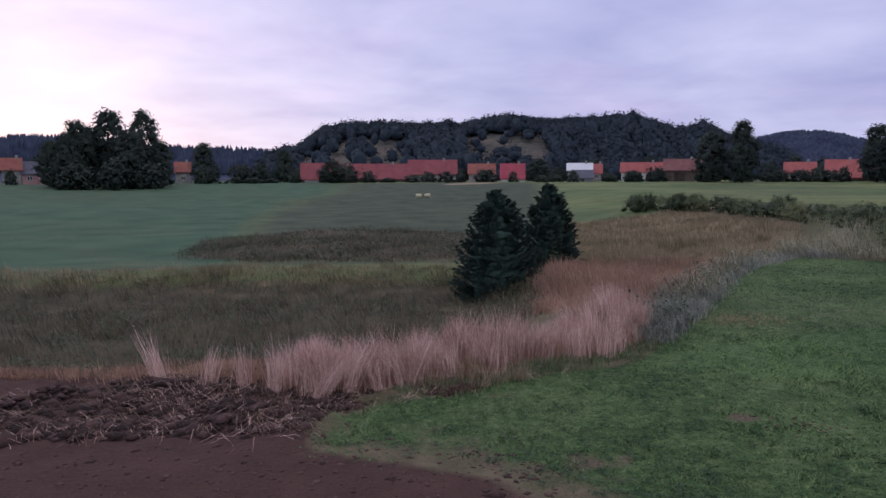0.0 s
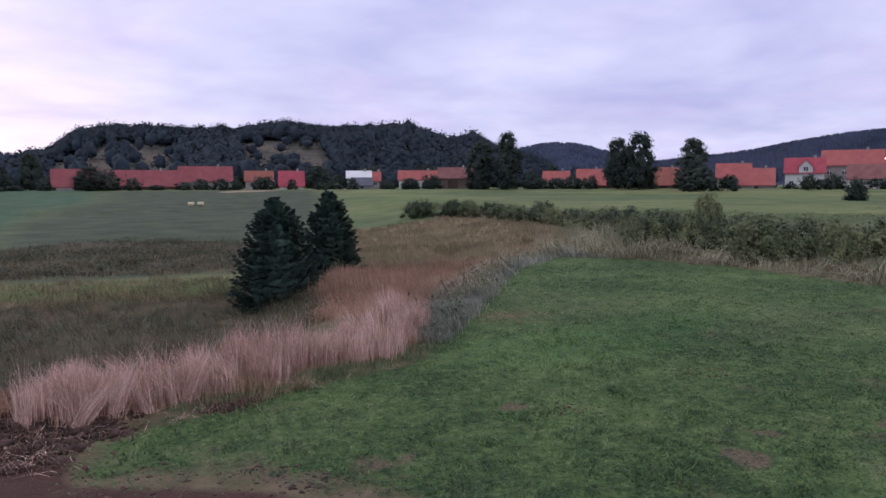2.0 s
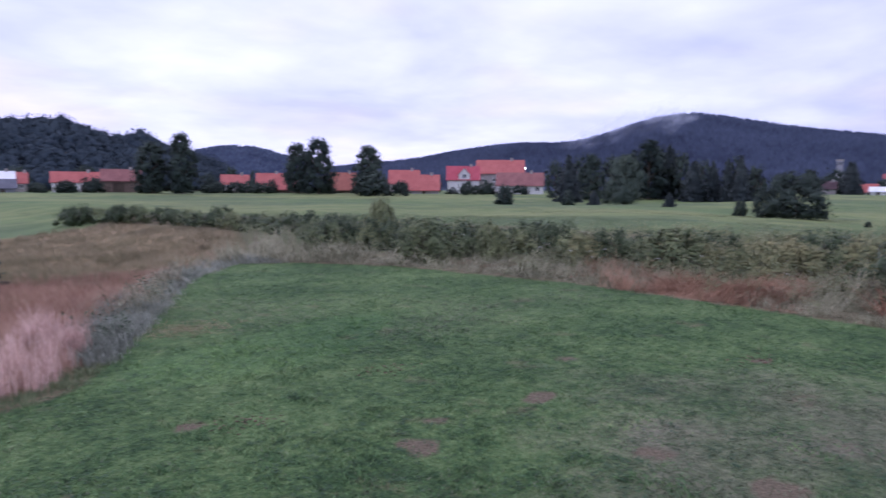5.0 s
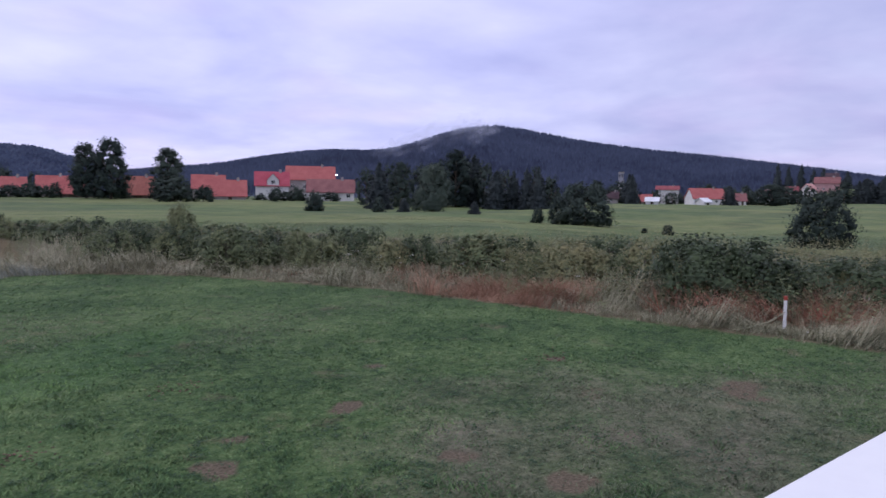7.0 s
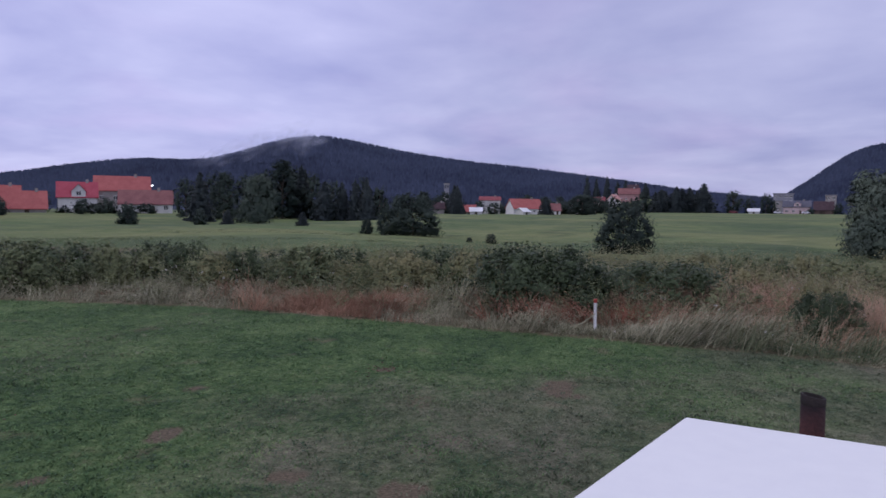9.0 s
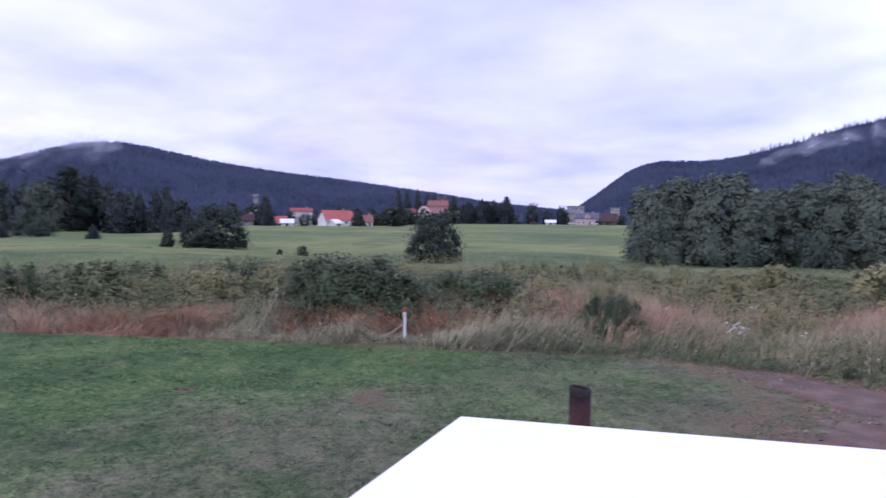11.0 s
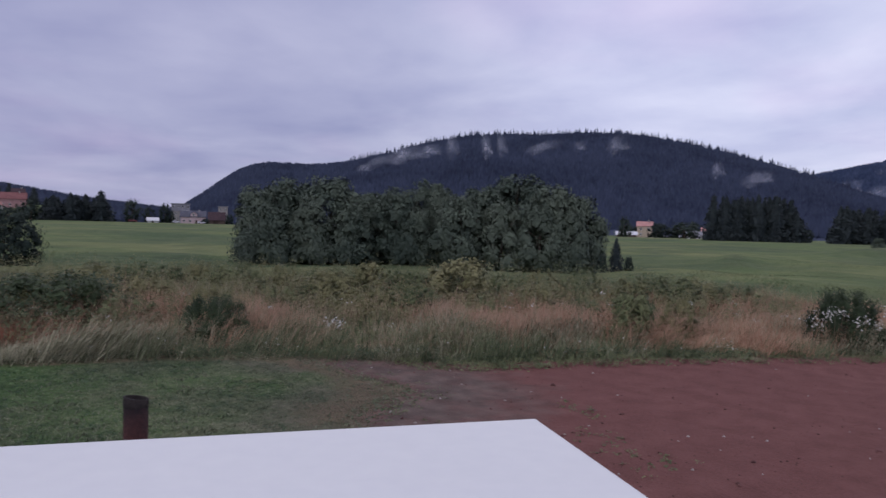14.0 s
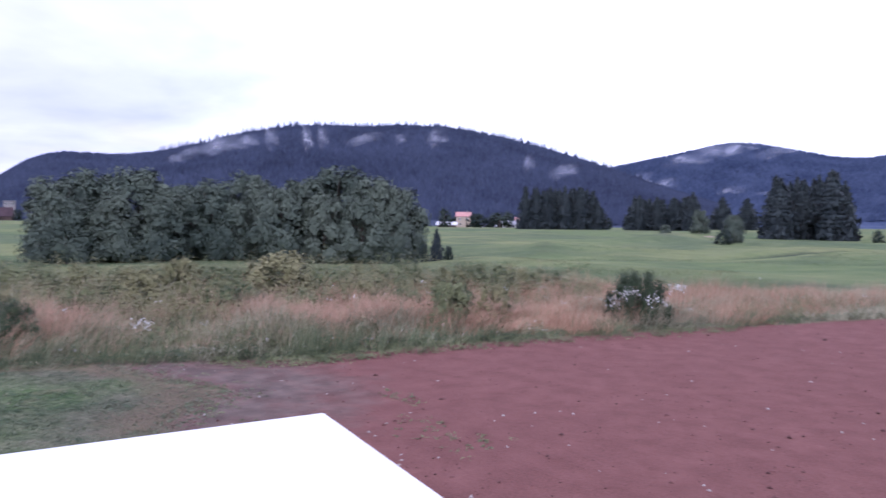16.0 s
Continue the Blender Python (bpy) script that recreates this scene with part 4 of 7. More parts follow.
forest("long_mountain_woodland", "dark spruce forest covering the long mountain", ridge2, 36000, 96, 152, 820, 1520, 13, 10, M["hazed_mountain_forest"], lambda az, r, z: z > 2, 15)
forest("crest_spruces", "spruce tops standing along the long mountain's crest", ridge2, 900, 109, 146, 1455, 1515, 23, 7.5, M["hazed_mountain_forest"], None, 17)
ridge3 = hill("blue_mountain", "distant mountain streaked with mist, tinted blue for haze", [136, 140, 144, 148.5, 152.5, 156, 160, 163, 168, 174], [50, 136, 172, 206, 242, 216, 176, 190, 216, 226], 1500, 2300, 2900, M["haze_blue_forest"], 0.05)
forest("blue_mountain_woodland", "distant forest on the far mountain, tinted blue for haze", ridge3, 20000, 137, 173, 1600, 2320, 14, 13, M["haze_blue_forest"], lambda az, r, z: z > 2, 16)


# ---------- mist on the slopes ----------
def mist_material():
    m = bpy.data.materials.new("mist")
    m.use_nodes = True
    n, l = m.node_tree.nodes, m.node_tree.links
    n.clear()
    tc = n.new("ShaderNodeTexCoord")
    grad = n.new("ShaderNodeVectorMath"); grad.operation = "LENGTH"
    warp = n.new("ShaderNodeTexNoise"); warp.inputs["Scale"].default_value = 1.9; warp.inputs["Detail"].default_value = 4
    l.new(tc.outputs["Object"], warp.inputs["Vector"])
    shift = n.new("ShaderNodeVectorMath"); shift.operation = "MULTIPLY_ADD"
    shift.inputs[1].default_value, shift.inputs[2].default_value = (1.7, 1.7, 1.7), (-0.85, -0.85, -0.85)
    l.new(warp.outputs["Color"], shift.inputs[0])
    bent = n.new("ShaderNodeVectorMath"); bent.operation = "ADD"
    l.new(tc.outputs["Object"], bent.inputs[0]); l.new(shift.outputs[0], bent.inputs[1])
    l.new(bent.outputs[0], grad.inputs[0])
    edge = n.new("ShaderNodeMapRange"); edge.interpolation_type = "SMOOTHSTEP"
    edge.inputs["From Min"].default_value, edge.inputs["From Max"].default_value = 0.95, 0.05
    l.new(grad.outputs["Value"], edge.inputs["Value"])
    geo = n.new("ShaderNodeNewGeometry")
    t = n.new("ShaderNodeTexNoise"); t.inputs["Scale"].default_value = 0.035; t.inputs["Detail"].default_value = 5
    l.new(geo.outputs["Position"], t.inputs["Vector"])
    puff = n.new("ShaderNodeMapRange"); puff.inputs["From Min"].default_value, puff.inputs["From Max"].default_value = 0.30, 0.75
    l.new(t.outputs["Fac"], puff.inputs["Value"])
    mul = n.new("ShaderNodeMath"); mul.operation = "MULTIPLY"
    l.new(edge.outputs[0], mul.inputs[0]); l.new(puff.outputs[0], mul.inputs[1])
    soft = n.new("ShaderNodeMath"); soft.operation = "MULTIPLY"; soft.inputs[1].default_value = 0.48
    l.new(mul.outputs[0], soft.inputs[0])
    clear, body = n.new("ShaderNodeBsdfTransparent"), n.new("ShaderNodeBsdfDiffuse")
    body.inputs["Color"].default_value = (0.70, 0.72, 0.82, 1)
    mix = n.new("ShaderNodeMixShader")
    l.new(soft.outputs[0], mix.inputs[0]); l.new(clear.outputs[0], mix.inputs[1]); l.new(body.outputs[0], mix.inputs[2])
    out = n.new("ShaderNodeOutputMaterial")
    l.new(mix.outputs[0], out.inputs[0])
    return m


M["mist"] = mist_material()


def mist(az, rise, r, wide, tall, tilt=0):
    """At a heading and rise in degrees. A drifting wisp: a billowed sheet of thin cloud that leans back with the slope."""
    k = 14
    z = 2.7 + r * math.tan(radians(rise))
    u, w = np.meshgrid(np.linspace(-1, 1, k), np.linspace(-1, 1, k))
    bulge = 0.25 * (1 - u * u) * (1 - w * w) + 0.15 * fbm(u * 2 + az, w * 2 + z, 3)
    v = np.stack([u, -bulge + 0.5 * w, w], 2).reshape(-1, 3)
    i, j = np.meshgrid(np.arange(k - 1), np.arange(k - 1), indexing="ij")
    f = np.stack([i * k + j, i * k + j + 1, (i + 1) * k + j + 1, (i + 1) * k + j], 2).reshape(-1, 4)
    ob = tagged(new("mist_wisp", raw_mesh("mist_wisp", v, [f], M["mist"], True)), "thin white wisp of mist hanging on the forested slope", "mist", "mist wisps")
    x, y = polar(az, r)
    ob.matrix_world = pose(x, y, z, 0, 0, -az) @ pose(0, 0, 0, 0, tilt, 0) @ Matrix.Diagonal((wide * 2.0, tall * 2.2, tall * 2.2, 1))


for spot in ((113.4, 5.75, 1040, 22, 8), (111.6, 5.2, 1030, 18, 5), (117.1, 6.42, 1050, 8, 11), (115.4, 6.15, 1050, 12, 6), (119.8, 6.5, 1050, 6, 11), (121.0, 6.6, 1050, 6, 10), (124.4, 6.6, 1050, 22, 5), (127.0, 6.6, 1050, 8, 5),
             (130.0, 6.78, 1050, 12, 8), (137.3, 4.83, 1020, 7, 7), (140.0, 4.16, 1000, 15, 6), (110.1, 4.6, 1000, 8, 4)):
    mist(*spot, tilt=-12)
for spot in ((148.9, 4.85, 1800, 34, 9), (151.2, 5.45, 1800, 50, 13), (152.8, 5.66, 1800, 34, 8), (155.6, 5.42, 1800, 40, 8), (145.9, 3.5, 1760, 18, 11), (147.6, 3.1, 1760, 26, 9), (152.2, 2.5, 1760, 26, 7), (153.9, 1.95, 1740, 40, 8)):
    mist(*spot, tilt=-10)
for spot in ((55.2, 4.45, 1050, 34, 9), (57.0, 5.0, 1050, 36, 11), (58.9, 5.5, 1050, 30, 11), (53.6, 3.95, 1050, 26, 6), (60.6, 5.2, 1050, 20, 9)):
    mist(*spot, tilt=-22)


# ---------- houses ----------
def gable_prism(w, d, z0, z1, z2):
    """Walls with gable ends: w along the ridge, d across it."""
    bm = bmesh.new()
    ring = [(-d / 2, z0), (d / 2, z0), (d / 2, z1), (0, z2), (-d / 2, z1)]
    a = [bm.verts.new((-w / 2, y, z)) for y, z in ring]
    b = [bm.verts.new((w / 2, y, z)) for y, z in ring]
    bm.faces.new(a); bm.faces.new(b[::-1])
    for i in range(5):
        bm.faces.new((a[i], b[i], b[(i + 1) % 5], a[(i + 1) % 5]))
    bmesh.ops.recalc_face_normals(bm, faces=bm.faces[:])
    return bm


def roof_slab(w, d, z1, z2, sign, over=0.45, thick=0.22):
    bm = bmesh.new()
    run = d / 2 + over
    drop = (z2 - z1) * over / (d / 2)
    pts = []
    for x in (-w / 2 - over, w / 2 + over):
        for y, z in ((0, z2 + 0.03), (sign * run, z1 - drop + 0.03)):
            pts += [(x, y, z), (x, y, z + thick)]
    v = [bm.verts.new(p) for p in pts]
    for q in ((0, 1, 3, 2), (4, 6, 7, 5), (1, 5, 7, 3), (0, 2, 6, 4), (2, 3, 7, 6), (0, 4, 5, 1)):
        bm.faces.new([v[k] for k in q])
    bmesh.ops.recalc_face_normals(bm, faces=bm.faces[:])
    return bm


def window_on(house_ob, x, y, z, w, h):
    win = part("window", block(x - w / 2, x + w / 2, y - 0.08, y + 0.02, z, z + h), M["frame_white"], house_ob)
    for s in (-1, 1):
        part("pane", block(x + s * w / 4 - w * 0.19, x + s * w / 4 + w * 0.19, y - 0.11, y - 0.075, z + 0.1 * h, z + 0.9 * h), M["glass"], win)


KIND_WORDS = dict(red="red tiled roof", brick="faded red tiled roof", crimson="crimson roof", orange="orange tiled roof", greyred="weathered dark red roof", white="white metal roof",
                  slate="slate grey roof", grey="flat grey roof", pinkw="pale red roof", brown="brown board roof")
WALL_WORDS = dict(rose="pale rose plaster walls", white="whitewashed walls", pale="grey plaster walls", brown="weathered board walls", grey="concrete walls", pink="pink plaster walls", yellow="yellow plaster walls")


def house(az, r, width, eave, ridge, roof, wall, depth=0.0, turn=0.0, name="house", opening=False, chimney=True, dormer=False):
    """A gabled house; its long side faces the valley, unless turned."""
    x, y = polar(az, r)
    ground = land_at(x, y)
    eave, ridge = max(eave - ground, 1.2), max(ridge - ground, 2.6)
    depth = depth or max(5.0, min(9.0, (ridge - eave) * 1.9))
    ob = tagged(new(name), "%s with %s and %s" % ("farm barn" if wall == "brown" else "village house", WALL_WORDS[wall], KIND_WORDS[roof]), "barn" if wall == "brown" else "house", "village houses")
    ob.matrix_world = pose(x, y, ground, 0, 0, -az + turn)
    part("wall", gable_prism(width, depth, -0.4, eave, ridge), WALL[wall], ob)
    part("roof", roof_slab(width, depth, eave, ridge, -1), ROOF[roof], ob)
    part("roof", roof_slab(width, depth, eave, ridge, 1), ROOF[roof], ob)
    face = -depth / 2
    if wall == "brown":
        part("barn_door", block(-0.22 * width, 0.08 * width, face - 0.07, face + 0.02, 0.0, min(2.6, eave * 0.92)), M["dark_wood"], ob)
    else:
        n = max(1, int(width / 3.0))
        for storey in range(2 if eave > 5.2 else 1):
            z = 0.9 + 2.7 * storey
            if z + 1.0 < eave:
                for i in range(n):
                    if i == n // 2 and storey == 0 and n > 1:
                        part("door", block((i + 0.5) / n * width - width / 2 - 0.5, (i + 0.5) / n * width - width / 2 + 0.5, face - 0.07, face + 0.02, 0.0, min(2.05, eave - 0.1)), M["dark_wood"], ob)
                    else:
                        window_on(ob, (i + 0.5) / n * width - width / 2, face, z, 1.15, min(1.25, eave - z - 0.15))
        if eave < 2.0 and n:
            part("door", block(-0.5, 0.5, face - 0.07, face + 0.02, 0.0, eave * 0.9), M["dark_wood"], ob)
    if dormer:
        gable = part("dormer", gable_prism(depth * 0.55, 3.4, eave - 0.6, eave + 1.4, ridge - 0.5), WALL[wall], ob, "white gabled dormer")
        gable.matrix_local = pose(0.3, -depth * 0.27, 0, 0, 0, 90)
        for s in (-1, 1):
            slab = part("dormer_roof", roof_slab(depth * 0.55, 3.4, eave + 1.4, ridge - 0.5, s, 0.3, 0.15), ROOF[roof], ob)
            slab.matrix_local = pose(0.3, -depth * 0.27, 0, 0, 0, 90)
        window_on(ob, 0.3, -depth * 0.545 - 0.02, eave + 0.2, 1.2, 1.3)
    if opening:
        tall = eave + 0.55 * (ridge - eave)
        # nothing is cut out: a solid near-black block paints the entrance's shade
        part("barn_opening", block(-0.05 * width, 0.20 * width, face - 0.7, face + depth * 0.28, 0.0, tall), M["soot_and_shade"], ob, "solid dark block standing in for the shaded barn entrance")
        part("porch_roof", block(-0.08 * width, 0.23 * width, face - 1.1, face + depth * 0.3, tall + 0.003, tall + 0.22), ROOF[roof], ob)
        part("lean_to", block(-0.42 * width, -0.06 * width, face - 2.2, face - 0.1, 0.0, eave * 0.55), WALL["pale"], ob, "low pale lean-to shed")
    if chimney and ridge > 4:
        part("chimney", block(width * 0.22, width * 0.22 + 0.7, -0.35, 0.35, ridge - 0.6, ridge + 0.9), WALL["pale"], ob)
    return ob


def flat_block(az, r, width, top, storeys, wall):
    """A flat-roofed block with a row of windows on each storey."""
    x, y = polar(az, r)
    g = land_at(x, y)
    ob = tagged(new("flat_block"), "flat-roofed apartment block with %s at the town's edge" % WALL_WORDS[wall], "building", "town blocks")
    ob.matrix_world = pose(x, y, g, 0, 0, -az)
    high = top - g
    part("wall", block(-width / 2, width / 2, -4, 4, -0.5, high - 0.3), WALL[wall], ob)
    part("roof", block(-width / 2 - 0.4, width / 2 + 0.4, -4.4, 4.4, high - 0.29, high + 0.15), ROOF["grey"], ob, "overhanging flat grey roof")
    n = max(1, int(width / 2.4))
    for k in range(storeys):
        for i in range(n):
            window_on(ob, (i + 0.5) / n * width - width / 2, -4, high - 2.4 - 2.8 * k, 1.3, 1.3)


house(-9.51, 225, 11.6, 2.2, 6.7, 'red', 'brown', opening=True)
house(-5.05, 232, 19.8, 1.8, 6.6, 'red', 'brown')
house(-0.74, 240, 15.6, 3.6, 8.0, 'red', 'pale')
house(3.16, 236, 8.3, 3.7, 6.6, 'brick', 'pale')
house(5.60, 226, 7.0, 2.0, 6.4, 'crimson', 'white')
house(10.82, 236, 7.5, 4.6, 6.6, 'white', 'grey')
house(11.05, 224, 5.8, 1.9, 4.3, 'slate', 'grey')
house(12.14, 238, 2.7, 3.7, 6.4, 'orange', 'pale')
house(15.54, 232, 12.5, 4.0, 6.6, 'orange', 'white')
house(18.43, 226, 10.0, 4.5, 7.4, 'greyred', 'brown')
house(26.41, 228, 7.6, 3.8, 6.2, 'orange', 'pale')
house(29.00, 236, 7.7, 3.6, 6.9, 'orange', 'pale')
house(30.47, 222, 8.6, 0.3, 4.5, 'orange', 'brown')
house(-30.79, 215, 4.2, 4.9, 7.6, 'brick', 'pale')
house(-29.26, 215, 6.9, 4.0, 6.7, 'slate', 'pink')
house(-19.74, 225, 4.0, 4.5, 7.0, 'brick', 'pale')
house(34.60, 222, 7.4, 2.1, 7.0, 'brick', 'brown')
house(39.44, 226, 9.0, 4.2, 8.0, 'orange', 'pale')
house(40.99, 215, 8.6, 2.1, 6.4, 'orange', 'pale')
house(44.12, 222, 9.5, 5.4, 9.2, 'crimson', 'white', dormer=True)
house(47.05, 230, 14.5, 7.5, 11.4, 'orange', 'pale')
house(48.62, 214, 13.3, 3.7, 7.1, 'greyred', 'white')
house(77.53, 330, 15.0, 3.8, 7.8, 'orange', 'white', turn=30)
house(70.65, 300, 5.5, 3.2, 5.6, 'brown', 'pale')
house(73.20, 300, 4.7, 2.2, 4.7, 'orange', 'pale')
house(74.81, 380, 10.8, 8.0, 9.7, 'red', 'white')
house(73.71, 290, 4.7, -0.4, 0.1, 'white', 'white')
house(77.41, 300, 3.4, 0.4, 2.1, 'white', 'white', turn=40)
house(79.8, 345, 6.0, 3.0, 6.0, 'greyred', 'white', turn=10)
house(83.33, 440, 6.5, 8.3, 11.0, 'red', 'white')
house(84.46, 450, 6.0, 10.0, 12.8, 'pinkw', 'white', turn=60)
house(85.56, 462, 12.6, 13.7, 16.9, 'greyred', 'pink')
house(85.86, 480, 6.5, 17.9, 19.8, 'brown', 'white')
house(82.98, 400, 2.7, 6.5, 7.7, 'greyred', 'pale')
house(81.6, 410, 5.0, 6.0, 8.6, 'pinkw', 'white', turn=20)
flat_block(96.4, 460, 10.4, 13.9, 3, 'grey')
flat_block(96.05, 445, 4.4, 9.6, 2, 'pale')
house(97.3, 430, 13.2, 6.3, 9.2, 'slate', 'rose', dormer=True)
house(99.0, 425, 9.0, 4.6, 8.8, 'brown', 'brown')
flat_block(99.43, 470, 5.6, 13.2, 4, 'pale')
# a low white house shape stands in for a white truck
house(94.47, 418, 5.5, 2.8, 3.4, 'white', 'white')
house(132.18, 380, 7.4, 6.7, 8.7, 'pinkw', 'yellow')
house(130.85, 372, 9.9, 1.9, 2.8, 'white', 'brown')
house(135.9, 390, 8.5, 2.4, 4.4, 'grey', 'white')
# this narrow house shape stands in for a small white tower
house(136.5, 396, 2.6, 4.8, 6.4, 'pinkw', 'white')


# street lamp glowing among the roofs
def street_lamp(az, r, height):
    x, y = polar(az, r)
    ob = tagged(new("street_lamp"), "lit street lamp on a tall pole among the roofs", "street lamp")
    ob.matrix_world = pose(x, y, land_at(x, y), 0, 0, -az)
    v, f = tube([(0, 0, -0.2), (0, 0, height - 0.6), (0, -0.3, height - 0.1), (0, -1.0, height)], [0.11, 0.07, 0.06, 0.05], 8)
    mesh_part("pole", raw_mesh("pole", v, [f], ROOF["grey"]), ob)
    glow = bpy.data.materials.new("lamp_glow")
    glow.use_nodes = True
    g = glow.node_tree.nodes["Principled BSDF"]
    g.inputs["Emission Color"].default_value, g.inputs["Emission Strength"].default_value = (1.0, 0.93, 0.8, 1), 6.0
    part("lamp_head", block(-0.6, 0.6, -1.5, -0.9, height - 0.16, height + 0.14, 0.08), glow, ob, "glowing lamp head")


street_lamp(48.95, 236, 8.2)


def bell_tower(az, r, wide, low, top):
    x, y = polar(az, r)
    g = land_at(x, y)
    ob = tagged(new("bell_tower"), "pale grey-green square tower with a flat top", "tower")
    ob.matrix_world = pose(x, y, g, 0, 0, -az)
    h, k = wide / 2, top - g
    part("shaft", block(-h, h, -h, h, -0.5, k - 0.8), WALL["grey"], ob)
    part("cornice", block(-h - 0.3, h + 0.3, -h - 0.3, h + 0.3, k - 0.79, k), WALL["pale"], ob)
    part("annex", block(-h - 0.5, h + 4.0, -h - 1.5, -h - 0.02, -0.5, low - g), WALL["white"], ob, "low white annex")
    for s in (-1, 1):
        part("belfry_opening", block(s * h * 0.45 - 0.3, s * h * 0.45 + 0.3, -h - 0.1, -h + 0.1, k - 3.4, k - 1.4), M["glass"], ob)


bell_tower(71.35, 480, 3.3, 12.0, 20.3)


def car(az, r, turn, paint, words):
    """A small parked car: shaped body, glass, bumpers and four wheels."""
    x, y = polar(az, r)
    ob = tagged(new("parked_car"), "%s car parked at the meadow's edge by the houses" % words, "car", "parked cars")
    ob.matrix_world = pose(x, y, land_at(x, y), 0, 0, -az + turn)
    side = [(-2.0, 0.35), (2.05, 0.35), (2.1, 0.75), (1.25, 0.92), (0.75, 1.42), (-1.25, 1.45), (-1.95, 1.0), (-2.05, 0.6)]
    bm = bmesh.new()
    a = [bm.verts.new((p, -0.82, q)) for p, q in side]
    b = [bm.verts.new((p, 0.82, q)) for p, q in side]
    bm.faces.new(a); bm.faces.new(b[::-1])
    for i in range(len(side)):
        bm.faces.new((a[i], b[i], b[(i + 1) % len(side)], a[(i + 1) % len(side)]))
    bmesh.ops.recalc_face_normals(bm, faces=bm.faces[:])
    bmesh.ops.bevel(bm, geom=bm.edges[:], offset=0.06, segments=2, affect="EDGES")
    part("body", bm, paint, ob)
    for s in (-1, 1):
        part("side_window", block(-1.1, 0.7, s * 0.825 - 0.012, s * 0.825 + 0.012, 0.95, 1.32), M["glass"], ob)
        for px in (-1.3, 1.3):
            bm = bmesh.new()
            bmesh.ops.create_cone(bm, segments=16, radius1=0.31, radius2=0.31, depth=0.2, cap_ends=True, matrix=Matrix.Translation((px, s * 0.78, 0.31)) @ Matrix.Rotation(radians(90), 4, "X"))
            part("wheel", bm, M["soot_and_shade"], ob)


for heading, off, turn, paint, words in ((133.35, 366, 5, "white", "white"), (134.1, 368, -8, "slate", "dark grey"), (135.0, 366, 0, "white", "white"), (135.95, 367, 10, "slate", "dark blue-grey"), (96.1, 415, 0, "white", "white"), (97.9, 416, 6, "white", "white"), (93.1, 412, -4, "red", "red")):
    car(heading, off, turn, ROOF[paint], words)


# ---------- trees ----------
def crown_points(r, lobes, per, shape, low, lump, aspect, billow):
    """Leaf places over the rounded lobes of a crown of unit width and height; shape(h) is the half width at height h, aspect the width over the height."""
    pts, face, core = [], [], []
    for i in range(lobes):
        h = low + (0.97 - low) * ((i + r.random()) / lobes) ** 0.95
        a, q = 2.4 * i + r.uniform(-0.5, 0.5), np.sqrt(r.uniform(0.12, 1.0))
        s = r.uniform(*lump) * (1.12 - 0.35 * h)
        w = max(shape(h) - 0.55 * s, 0.0) * q
        c = np.array([np.cos(a) * w, np.sin(a) * w, max(h - 0.35 * s * aspect, 0.5 * s * aspect)])
        d = r.normal(size=(per, 3)) * 0.6
        if billow:
            d /= np.linalg.norm(d, axis=1)[:, None]
            d[:, 2] = np.where(d[:, 2] < -0.5, -d[:, 2], d[:, 2])
            d *= r.uniform(0.50, 1.14, (per, 1)) * (1 + 0.16 * np.sin(4 * np.arctan2(d[:, 1], d[:, 0]) + 5 * d[:, 2] + i))[:, None]
        p = c + d * np.array([s, s, s * 0.9 * aspect])
        pts.append(p)
        core.append((*c, s))
        face.append(d * (0.45 + 0.30 * billow) + (p - np.array([0, 0, 0.45])) * np.array([1.3, 1.3, 1.5]) + np.array([0, 0, 0.16]))
    p = np.concatenate(pts)
    p[:, 2] = np.where(p[:, 2] < 0.01, 0.01 + 0.15 * r.random(len(p)), np.minimum(p[:, 2], 1.05))
    return p, np.concatenate(face), np.array(core)


